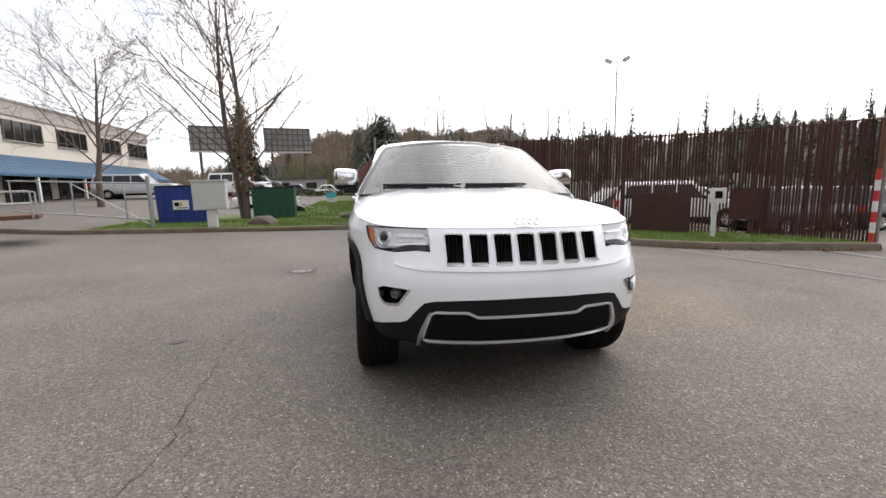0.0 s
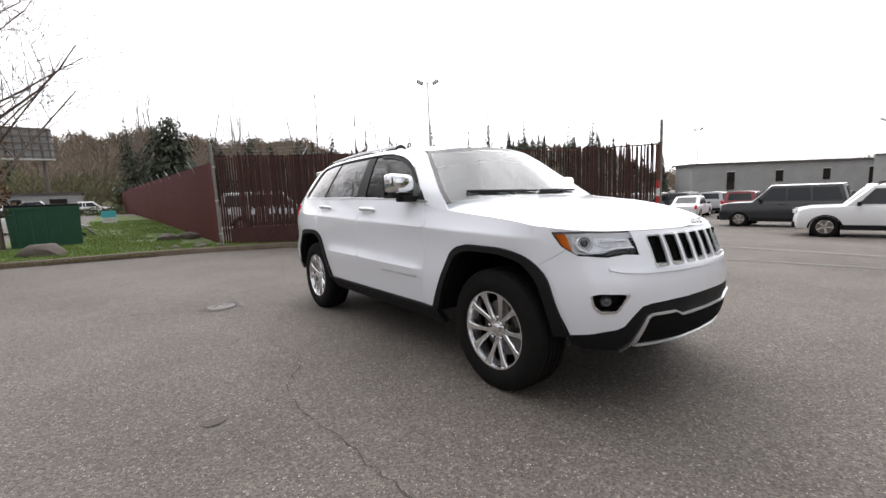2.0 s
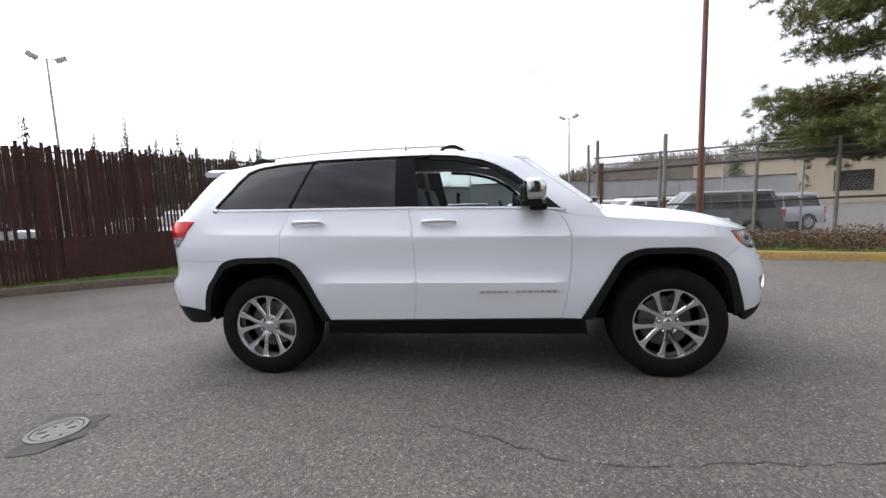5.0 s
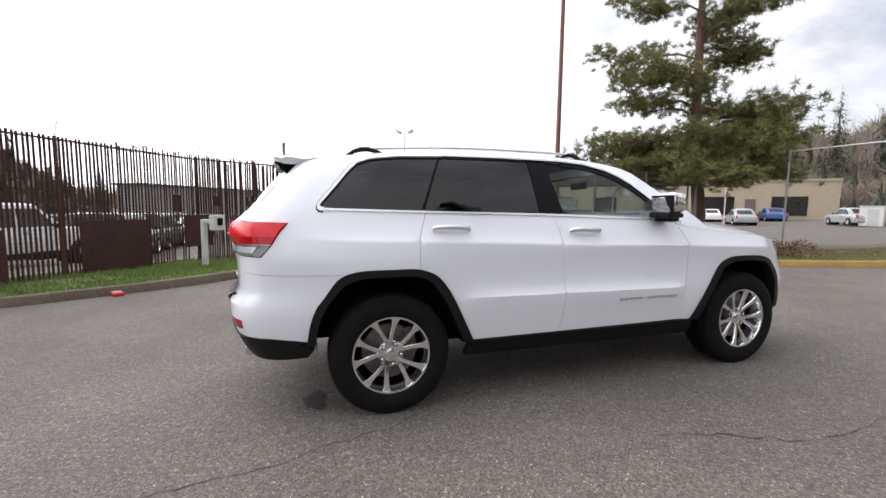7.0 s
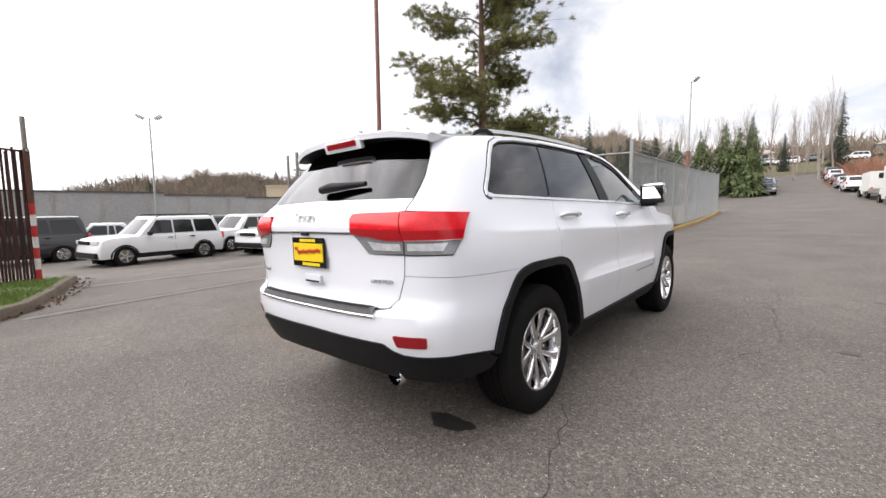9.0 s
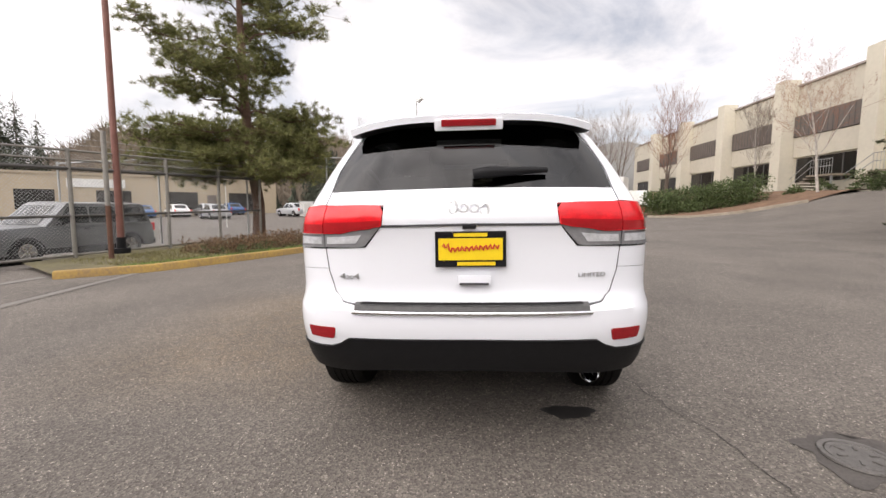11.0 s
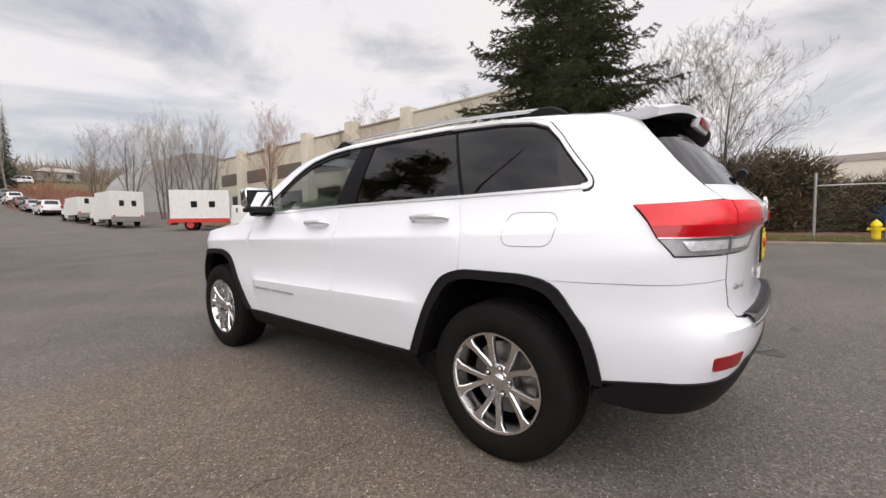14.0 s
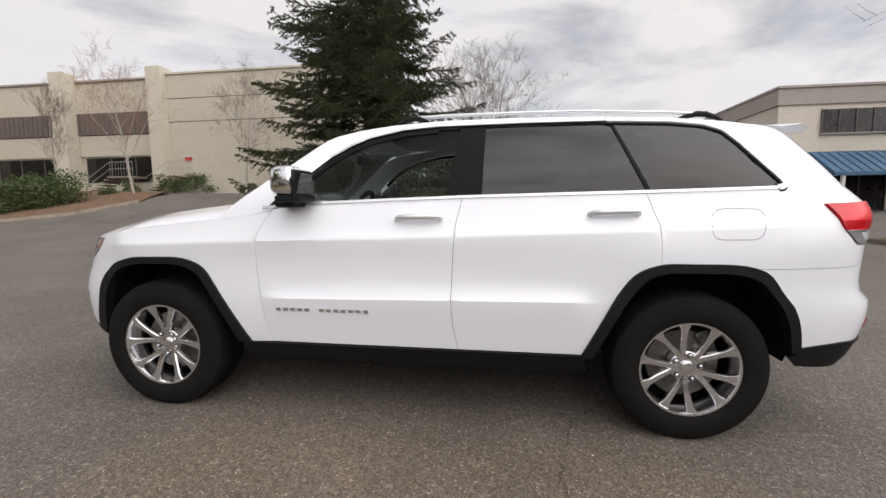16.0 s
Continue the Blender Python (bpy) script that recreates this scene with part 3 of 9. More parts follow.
def softened(line, r=0.09):
    """An open line with its corners rounded."""
    out = [line[0]]
    for a, p, b in zip(line, line[1:], line[2:]):
        a, p, b = Vector(a), Vector(p), Vector(b)
        rr = min(r, (a - p).length * 0.45, (b - p).length * 0.45)
        s0, e0 = p + (a - p).normalized() * rr, p + (b - p).normalized() * rr
        for k in range(4):
            t = k / 3
            q = s0 * (1 - t) ** 2 + p * 2 * t * (1 - t) + e0 * t * t
            out.append((q.x, q.y))
    return out + [line[-1]]


FW, RW = -1.4575, 1.4575
# the wheel arches' edges, from the door side over the top: the moulding's outer edge, then its inner one
f_arch = softened([(-0.875, 0.425), (-1.013, 0.66), (-1.135, 0.862), (-1.26, 0.905), (-1.608, 0.898), (-1.862, 0.850), (-2.02, 0.766), (-2.075, 0.613), (-2.172, 0.440)])
f_in = softened([(-0.945, 0.425), (-1.053, 0.635), (-1.165, 0.825), (-1.27, 0.866), (-1.57, 0.862), (-1.788, 0.820), (-1.935, 0.722), (-2.0, 0.58), (-2.065, 0.430)])
F_JOIN = (-1.941, 0.808)
r_arch = softened([(0.925, 0.425), (1.088, 0.76), (1.170, 0.872), (1.288, 0.914), (1.645, 0.914), (1.790, 0.882), (1.932, 0.690), (2.008, 0.485)])
r_in = softened([(0.985, 0.425), (1.124, 0.716), (1.218, 0.842), (1.312, 0.873), (1.62, 0.872), (1.755, 0.840), (1.884, 0.668), (1.952, 0.485)])

DOOR_FRONT = [(-0.742, 0.432), (-0.775, 0.56), (-0.795, 0.70), (-0.815, 0.845), (-0.812, 1.005), (-0.785, 1.09), (-0.728, 1.172)]
DOOR_SPLIT = [(0.298, 0.432), (0.272, 0.55), (0.260, 0.709), (0.272, 0.974), (0.282, 1.10), (0.312, 1.229)]
DOOR_REAR = [(1.278, 0.912), (1.279, 1.0), (1.274, 1.092), (1.222, 1.250)]
R_JOIN = (float(np.interp(-0.892, [-p[1] for p in r_arch if p[0] > 1.65], [p[0] for p in r_arch if p[0] > 1.65])), 0.892)
D_JOIN = (1.278, float(np.interp(1.278, [p[0] for p in r_arch], [p[1] for p in r_arch])) + 0.001)
BELT = [(-0.80, 1.172), (-0.60, 1.192), (-0.1, 1.213), (0.312, 1.229), (0.8, 1.242), (1.222, 1.252), (1.60, 1.263), (1.93, 1.272)]
fender_top = curve_of((-3.3, -2.7, -2.3, -2.0, -1.6, -1.2, -0.9, -0.6), (0.985, 0.99, 1.005, 1.025, 1.06, 1.10, 1.135, 1.18))
DLO_TOP = [(-0.715, 1.205), (-0.55, 1.36), (-0.444, 1.449), (-0.33, 1.516), (-0.224, 1.560), (-0.038, 1.602), (0.15, 1.618), (0.6, 1.627), (1.06, 1.629), (1.36, 1.620), (1.55, 1.600), (1.66, 1.567), (1.745, 1.50), (1.84, 1.395), (1.895, 1.333), (1.916, 1.306), (1.921, 1.290)]


def belt_z(y):
    return float(np.interp(y, [p[0] for p in BELT], [p[1] for p in BELT]))


def brow(u):
    """Where the flank meets the roof."""
    z = 1.6
    for _ in range(5):
        z = float(roof_edge(shell(u, z).y))
    return z


for s in (1, -1):
    word = "driver" if s > 0 else "passenger"
    # front wing
    top = [(u, float(fender_top(u))) for u in np.linspace(-0.83, -2.10, 14)]
    wing = [(-0.735, 1.165)] + top + [(-2.13, 0.987), (-2.175, 0.922), (-2.21, 0.902), (-2.10, 0.860), F_JOIN]
    wing += [p for p in f_arch[::-1] if p[0] > -1.938] + DOOR_FRONT
    panel("fender", wing, M_WHITE, suv, s, folded=True)
    # doors, with handle and bright badge bars
    fd = DOOR_FRONT + [p for p in BELT if -0.70 < p[0] < 0.30] + DOOR_SPLIT[::-1]
    door = panel("front_door", fd, M_WHITE, suv, s, folded=True)
    rd = DOOR_SPLIT + [p for p in BELT if 0.32 < p[0] < 1.2] + DOOR_REAR[::-1] + [D_JOIN] + [q for q in r_arch if q[0] < 1.27 and q[1] > 0.44][::-1] + [(0.93, 0.432)]
    door2 = panel("rear_door", rd, M_WHITE, suv, s, folded=True)
    for d, y0, z0 in ((door, 0.087, 1.121), (door2, 1.064, 1.147)):
        bm = bmesh.new()
        path = [shell(y0 - 0.118, z0 - 0.001, 0.002, s), shell(y0 - 0.105, z0, 0.028, s), shell(y0 - 0.05, z0 + 0.001, 0.038, s), shell(y0 + 0.05, z0 + 0.003, 0.038, s), shell(y0 + 0.105, z0 + 0.004, 0.03, s), shell(y0 + 0.118, z0 + 0.004, 0.002, s)]
        add_tube(bm, path, [0.012, 0.0155, 0.0165, 0.0165, 0.0155, 0.012], 10)
        part("handle", bm, M_BRIGHT, d, "chrome door handle", 50)
        panel("handle_cup", rounded([(y0 - 0.075, z0 - 0.03), (y0 + 0.075, z0 - 0.028), (y0 + 0.075, z0 + 0.034), (y0 - 0.075, z0 + 0.032)], 0.03), M_WHITE, d, s, gap=0, depth=0.003, out=0.0022, step=0.03)
    # quarter panel with the rear pillar
    wrap = [(2.47, 0.76), (2.47, 0.80), (2.30, 0.80), (2.10, 0.805), (1.86, 0.80)]
    q = DOOR_REAR + [(1.40, 1.257), (1.60, 1.263), (1.93, 1.272)] + [p for p in DLO_TOP[::-1] if p[0] > 1.30] + [(1.30, brow(1.30))]
    q += [(u, brow(u)) for u in (1.5, 1.7, 1.9, 2.05, 2.2, 2.32, 2.42, 2.50)] + [(2.485, 1.50), (2.50, 1.38), (2.548, 1.27), (2.565, 1.215), (2.36, 1.206), (2.100, 1.199), (2.160, 1.130), (2.217, 1.076), (2.318, 1.005), (2.40, 1.006), (2.6215, 1.008), (2.634, 0.915), (2.26, 0.900), (1.89, 0.893), R_JOIN]
    q += [p for p in r_arch[::-1] if p[0] > 1.29 and (p[0] < 1.65 or p[1] > 0.894)] + [D_JOIN]
    quarter = panel("quarter_panel", q, M_WHITE, suv, s, folded=True)
    if s > 0:
        loop = rounded([(1.502, 1.03), (1.758, 1.032), (1.772, 1.176), (1.517, 1.176)], 0.06, 6)
        part("fuel_door", strip(loop + loop[:1], 0.003, shell, s, 0.0006, 0.002), M_LAMPDARK, quarter, "round-cornered fuel door seam")
    # A-pillar and roof side
    rail = [(-0.735, 1.168)] + [p for p in DLO_TOP if p[0] < 1.30] + [(1.30, 1.622), (1.30, brow(1.3))]
    rail += [(y, float(roof_edge(y))) for y in (1.0, 0.6, 0.2, -0.1, -0.3, -0.44)]
    rail += [(-0.90 + (z - 1.25) * 1.30, z) for z in (1.56, 1.45, 1.35, 1.25, 1.18)] + [(u, float(fender_top(u))) for u in (-1.05, -0.97, -0.90, -0.83)]
    panel("roof_side_rail", rail, M_WHITE, suv, s, gap=0.0)
    # glass and pillars
    def dlo(y0t, y0b, y1t, y1b, top_in=0.004):
        ts = [(p[0], p[1] - top_in) for p in DLO_TOP if y0t < p[0] < y1t]
        zt = lambda y: float(np.interp(y, [p[0] for p in DLO_TOP], [p[1] for p in DLO_TOP])) - top_in  # noqa: E731
        return [(y0b, belt_z(y0b) + 0.012), (y0t, zt(y0t))] + ts + [(y1t, zt(y1t)), (y1b, belt_z(y1b) + 0.012)]
    fw = dlo(-0.66, -0.70, 0.285, 0.228)
    w1 = panel("front_window", fw, M_WINDOW, suv, s, "clear front side window", gap=0.0, depth=0.0, out=-0.012)
    w2 = panel("rear_window", dlo(0.425, 0.412, 1.075, 1.225), M_TINT, suv, s, "dark tinted rear side window", gap=0.0, depth=0.0, out=-0.010)
    w3 = panel("quarter_window", dlo(1.092, 1.247, 1.912, 1.895), M_TINT, suv, s, "dark tinted rear quarter window", gap=0.0, depth=0.0, out=-0.006)
    panel("centre_pillar", dlo(0.285, 0.228, 0.425, 0.412), M_PILLAR, suv, s, "gloss black centre pillar", gap=0.001, out=-0.004)
    panel("rear_pillar", dlo(1.075, 1.225, 1.092, 1.247), M_PILLAR, suv, s, "gloss black door pillar", gap=0.001, out=-0.004)
    part("window_chrome", strip([(-0.79, 1.178), (-0.70, 1.186)] + [(p[0], p[1] + 0.006) for p in BELT[1:-1]] + [(1.80, 1.274), (1.90, 1.278)], 0.017, shell, s, 0.007, 0.01), M_BRIGHT, suv, "bright chrome belt moulding", 40)
    rim = [(p[0] + (0.014 if p[0] > 1.5 else 0.0), p[1] + 0.010) for p in DLO_TOP if p[0] > 1.05] + [(1.930, 1.288), (1.915, 1.280), (1.885, 1.276)]
    part("window_seal", strip(rim, 0.044, shell, s, 0.003, 0.006), M_TRIM, suv, "", 40)
    part("window_chrome", strip(rim, 0.027, shell, s, 0.010, 0.008), M_BRIGHT, suv, "bright chrome window surround", 40)
    part("window_chrome", strip([(p[0], p[1] + 0.009) for p in DLO_TOP if -0.46 < p[0] < 1.10], 0.014, shell, s, 0.007, 0.01), M_BRIGHT, suv, "thin bright strip over the windows", 40)
    part("window_seal", strip([(p[0], p[1]) for p in DLO_TOP if p[0] < 1.10], 0.005, shell, s, 0.004, 0.010), M_TRIM, suv, "", 40)
    part("window_seal", strip([(p[0] + 0.012, p[1] - 0.016) for p in DLO_TOP if -0.70 < p[0] < 0.30], 0.030, shell, s, -0.002, 0.008), M_PILLAR, suv, "black window frame edge", 40)
    # cladding
    for line_o, line_i, yc in ((f_arch, f_in, FW), (r_arch, r_in, RW)):
        panel("arch_moulding", line_o + line_i[::-1], M_TRIM, suv, s, "black plastic wheel arch moulding", gap=0.0, depth=0.05, out=0.016, step=0.035)
        bm = bmesh.new()
        liner = [(a, b + 0.003) for a, b in line_i]
        ring = [(liner[0][0], 0.41)] + liner + [(liner[-1][0], 0.425)]
        rows = [[bm.verts.new(((shell(a, b).x - 0.012 if x else 0.55) * s, shell(a, b).y, b)) for a, b in ring] for x in (1, 0)]
        for k in range(len(rows[0]) - 1):
            bm.faces.new((rows[0][k], rows[0][k + 1], rows[1][k + 1], rows[1][k]))
        bm.faces.new(rows[1])
        part("wheel_liner", bm, M_DARK, suv)
    panel("sill", [(-0.93, 0.30), (0.97, 0.315), (0.945, 0.425), (-0.90, 0.425)], M_TRIM, suv, s, "black plastic sill cover", depth=0.04, out=0.006)
    part("sill_edge", strip([(-0.86, 0.424), (0.90, 0.426)], 0.008, shell, s, 0.012, 0.008), M_TRIM, suv, "", 40)
    # lettering on the door, as small bright bars
    for k in range(13):
        y0 = -0.70 + 0.041 * k if s > 0 else -0.19 - 0.041 * k
        if k == 5:
            continue
        x0, x1 = min(y0, y0 + 0.027 * s), max(y0, y0 + 0.027 * s)
        panel("badge_bar", [(x0, 0.620), (x1, 0.620), (x1, 0.638), (x0, 0.638)], M_SATIN, door, s, gap=0, depth=0.004, out=0.003, step=0.05)
    # door mirror
    mir = _based("door_mirror", Matrix.Translation((0.0, 0.0, 0.0)))
    mir.parent = suv
    mir["label"] = "chrome capped door mirror"
    bm = bmesh.new()
    bmesh.ops.create_uvsphere(bm, u_segments=20, v_segments=14, radius=1.0)
    for v in bm.verts:
        x, y, z = v.co
        f = lambda t, p: math.copysign(abs(t) ** p, t)  # noqa: E731
        v.co = Vector((s * (0.988 + 0.104 * f(x, 0.42)), -0.545 + (0.105 if y < 0 else 0.035) * f(y, 0.55), 1.302 + (0.088 if z > 0 else 0.066) * f(z, 0.42) + 0.012 * x))
    part("cap", bm, M_CHROME, mir, "chrome mirror cap", 50)
    part("skirt", box((s * 0.985, -0.55, 1.228), (0.18, 0.14, 0.034), bevel=0.014), M_TRIM, mir, "black mirror underside", 40)
    part("glass", box((s * 0.992, -0.497, 1.304), (0.150, 0.006, 0.106), Matrix.Rotation(radians(-9 * s), 3, "Z") @ Matrix.Rotation(radians(5), 3, "X"), 0.002), M_MIRRORGLASS, mir)
    part("foot", box((s * 0.94, -0.60, 1.205), (0.14, 0.11, 0.045), bevel=0.018), M_TRIM, mir, "black mirror foot", 40)
    part("bezel", box((s * 0.988, -0.514, 1.302), (0.192, 0.024, 0.144), bevel=0.010), M_GLOSSBLACK, mir, "", 40)
    # corner triangle behind the mirror
    panel("mirror_sail", [(-0.755, 1.19), (-0.66, 1.20), (-0.66, 1.275)], M_TRIM, suv, s, gap=0, out=0.004)


# bonnet, roof, windscreen
HOOD_RIM = [(shell(u, float(fender_top(u))), float(fender_top(u))) for u in np.linspace(-3.3, -0.6, 120)]
RIM_Y, RIM_X, RIM_Z = [p.y for p, z in HOOD_RIM], [max(p.x, 0.02) for p, z in HOOD_RIM], [z for p, z in HOOD_RIM]
hood_mid = curve_of((-2.31, -2.21, -2.18, -2.115, -1.98, -1.77, -1.49, -1.2, -0.95, -0.7), (0.95, 0.985, 1.002, 1.035, 1.075, 1.125, 1.165, 1.20, 1.222, 1.24))


def hood(x, y, out=0.0, side=1):
    """The bonnet and the wings' crowns, a shallow dome down to the rim of the flank."""
    xe, ze = float(np.interp(y, RIM_Y, RIM_X)), float(np.interp(y, RIM_Y, RIM_Z))
    f = min(1.0, abs(x) / xe)
    z = ze + max(0.0, float(hood_mid(y)) - ze) * (1 - f**3.2)
    z += 0.010 * math.exp(-((abs(x) - 0.50) / 0.07) ** 2) * min(1, max(0, (y + 2.08) / 0.4)) * (1 - f**4)
    return Vector((x * side, y, z + out))


def crown_in(u):
    return 0.05 * min(1.0, max(0.0, (u + 2.12) / 0.4))


edge = []
for u in np.linspace(-3.3, -0.92, 36):
    p = shell(u, float(fender_top(u)))
    edge.append((p.x - crown_in(u), p.y - (0.004 if u < -2.3 else 0.0)))
hood_poly = edge + [(0.70, -0.965), (0.45, -1.06), (0.2, -1.10), (0.0, -1.11)]
both("bonnet", hood_poly, M_WHITE, suv, "white bonnet with raised edges", surf=hood, gap=0.0, depth=0.04, step=0.05)
for s in (1, -1):
    rim = [(shell(u, float(fender_top(u))), u) for u in np.linspace(-0.84, -2.06, 16)]
    cap = [(p.x - crown_in(u) - 0.004, p.y) for p, u in rim]
    outer = [(p.x + 0.001, p.y) for p, u in rim[::-1]]
    panel("fender_crown", cap + outer, M_WHITE, suv, s, surf=hood, gap=0.0, depth=0.02, step=0.05)
both("cowl", [(0.0, -1.10), (0.2, -1.09), (0.45, -1.05), (0.72, -0.95), (0.76, -0.86), (0.5, -0.92), (0.0, -0.98)], M_TRIM, suv, "black plastic cowl", surf=lambda x, y, out=0, side=1: Vector((x * side, y, 1.185 + out + 0.02 * (1 - abs(x)))), gap=0)


def screen(x, v, out=0.0, side=1):
    """The windscreen: x from 0 to 1 across half of it, v up it."""
    ze = 1.165 + v * (1.588 - 1.165)
    ye = -0.90 + (ze - 1.25) * 1.30
    xe = shell(ye, ze).x - 0.004
    return Vector((side * (xe * x), ye - (0.185 - 0.05 * v) * (1 - x * x) - out * 0.6, ze + (0.02 + 0.025 * v) * (1 - x * x) + out * 0.8))


both("windscreen", [(0, 0), (1, 0), (1, 1), (0, 1)], M_WINDSHIELD, suv, "clear raked windscreen reflecting the cloudy sky", surf=screen, gap=0, depth=0, step=0.08)
both("windscreen_band", [(0, 0.93), (0.96, 0.93), (0.965, 0.0), (1, 0), (1, 1), (0, 1)], M_GLOSSBLACK, suv, surf=screen, gap=0, depth=0, out=0.001, step=0.08)
part("rear_view_mirror", box((0, -0.50, 1.50), (0.22, 0.03, 0.065), bevel=0.012), M_INTERIOR, suv)


ROOF_RIM = [shell(u, brow(u)) for u in np.linspace(-0.46, 2.5, 60)]


def roof(x, y, out=0.0, side=1):
    ze = float(roof_edge(y))
    xe = float(np.interp(y, [p.y for p in ROOF_RIM], [p.x for p in ROOF_RIM]))
    return Vector((x * side * 1.0, y, ze + (0.055 + 0.006 * y) * (1 - min(1, abs(x) / xe) ** 2.4) + out))


r_side = [(p.x, p.y) for p in ROOF_RIM[1::2]]
front_roof = [(screen(x, 1.0).x, screen(x, 1.0).y) for x in (0.0, 0.25, 0.5, 0.75)]
both("roof", front_roof + r_side + [(0.0, r_side[-1][1] + 0.02)], M_WHITE, suv, "white roof", surf=roof, gap=0, depth=0.0, step=0.07)
for s in (1, -1):
    bar = _based("roof_rail", Matrix.Identity(4))
    bar.parent = suv
    bm = bmesh.new()
    ys = np.linspace(-0.02, 1.60, 18)
    rail_at = lambda y, h: Vector((s * (shell(y, float(roof_edge(y))).x - 0.045), y, roof(shell(y, float(roof_edge(y))).x - 0.045, y).z + h))  # noqa: E731
    add_tube(bm, [rail_at(y, 0.026) for y in ys], 0.010, 8)
    part("bar", bm, M_SATIN, bar, "satin silver roof bar", 50)
    for y0, y1 in ((-0.10, 0.10), (1.45, 1.68)):
        bm = bmesh.new()
        path = [rail_at(y0 + (y1 - y0) * k / 5, h) for k, h in enumerate((-0.006, 0.012, 0.025, 0.026, 0.016, -0.006))]
        add_tube(bm, path, [0.008, 0.013, 0.016, 0.016, 0.013, 0.008], 8)
        part("rail_foot", bm, M_TRIM, bar, "black rail foot", 50)

# nose: grille panel with seven slots, bumper, lamps
def fx(x):
    return -3.3 + x


slots = [[(fx(c - 0.052), 0.957), (fx(c + 0.052), 0.957), (fx(c + 0.048), 0.796), (fx(c - 0.048), 0.796)] for c in (0.13, 0.26, 0.39)]
mid_slot = [(fx(0), 0.957), (fx(0.052), 0.957), (fx(0.048), 0.796), (fx(0), 0.796)]
LAMP = [(-2.772, 0.982), (-2.55, 0.987), (-2.30, 0.989), (-2.142, 0.986), (-2.178, 0.922), (-2.262, 0.884), (-2.30, 0.872), (-2.40, 0.868), (-2.54, 0.860), (-2.70, 0.872), (-2.776, 0.866)]
bm = bmesh.new()
for s in (1, -1):
    add_panel(bm, [(fx(0), 0.985)] + [(fx(0), 0.957), (fx(0.052), 0.957), (fx(0.048), 0.796), (fx(0), 0.796)] + [(fx(0), 0.765), (-2.75, 0.772), (-2.52, 0.795), (-2.54, 0.857), (-2.70, 0.868), (-2.781, 0.862), (-2.778, 0.983)], shell, s, gap=0, depth=0.004, step=0.05, holes=slots)
bmesh.ops.remove_doubles(bm, verts=bm.verts, dist=0.003)
face_panel = part("grille_panel", bm, M_WHITE, suv, "white grille panel with seven upright slots", 35)
both("grille_back", [(fx(0), 0.972), (fx(0.46), 0.972), (fx(0.46), 0.79), (fx(0), 0.79)], M_DARK, suv, out=-0.05, gap=0, depth=0, step=0.08)
for c in (-0.39, -0.26, -0.13, 0.0, 0.13, 0.26, 0.39):
    s = 1 if c >= 0 else -1
    a = abs(c)
    ring = rounded([(a - 0.052, 0.957), (a + 0.052, 0.957), (a + 0.048, 0.796), (a - 0.048, 0.796)], 0.012, 2)
    if c == 0:
        surf = lambda u, z, out=0, side=1: Vector((u, shell(fx(abs(u)), z, out).y, z))  # noqa: E731
        part("slot_ring", strip(ring + ring[:1], 0.009, surf, 1, 0.004, 0.008), M_BRIGHT, face_panel, "", 40)
    else:
        part("slot_ring", strip([(fx(p[0]), p[1]) for p in ring + ring[:1]], 0.009, shell, s, 0.004, 0.008), M_BRIGHT, face_panel, "", 40)
    part("slot_foot", box((c, shell(fx(a), 0.803, 0.002).y + 0.012, 0.803), (0.088, 0.03, 0.012), bevel=0.003), M_BRIGHT, face_panel, "", 40)
    for k in (-1, 0, 1):
        part("slot_bar", box((c + k * 0.02, shell(fx(a), 0.88).y + 0.035, 0.88), (0.006, 0.02, 0.15)), M_DARK, face_panel)
# bars that stand for the maker's name on the bonnet's lip
def badge_ring(x, y, z, w, h, r, slope=0.0):
    """A small rounded ring that stands for one letter."""
    pts = [(x + w / 2 * math.cos(a), y + slope * math.sin(a) * h / 2, z + h / 2 * math.sin(a)) for a in np.linspace(0.5, 2 * math.pi - 0.2, 15)]
    return part("badge_bar", tube(pts, r, 6), M_BADGE, suv, "", 60)


for k in range(4):
    badge_ring(0.054 - 0.036 * k, -2.236, 1.020, 0.024, 0.026 if k else 0.034, 0.0042, 0.4)

FOG = [(-2.650, 0.663), (-2.60, 0.671), (-2.42, 0.677), (-2.345, 0.668), (-2.365, 0.612), (-2.42, 0.583), (-2.55, 0.584)]
bump_low = [(-3.3, 0.622), (-2.96, 0.618), (-2.80, 0.610), (-2.74, 0.598), (-2.684, 0.552), (-2.617, 0.497), (-2.56, 0.482), (-2.476, 0.476), (-2.348, 0.460), (-2.185, 0.445)]
bump_up = [p for p in f_arch[::-1] if p[1] > 0.455 and p[0] < -1.944] + [F_JOIN, (-2.10, 0.8590), (-2.21, 0.9010), (-2.262, 0.880), (-2.30, 0.868), (-2.40, 0.864), (-2.54, 0.857), (-2.52, 0.795), (-2.75, 0.772), (-3.3, 0.765)]
bm = bmesh.new()
for s in (1, -1):
    add_panel(bm, bump_low + bump_up, shell, s, gap=0.0, depth=0.02, step=0.045, holes=[rounded(FOG, 0.02, 3)])
bmesh.ops.remove_doubles(bm, verts=bm.verts, dist=0.003)
front_bumper = part("front_bumper", bm, M_WHITE, suv, "white front bumper", 35)
for s in (1, -1):
    part("ledge", strip([(-3.3, 0.768), (-2.75, 0.775), (-2.60, 0.788), (-2.53, 0.800)], 0.020, shell, s, 0.007, 0.011), M_WHITE, front_bumper, "", 40)
low = [(-3.3, 0.358), (-2.9, 0.353), (-2.6, 0.346), (-2.3, 0.365), (-2.20, 0.385), (-2.172, 0.436)] + [p for p in bump_low[::-1] if p[0] < -2.0]
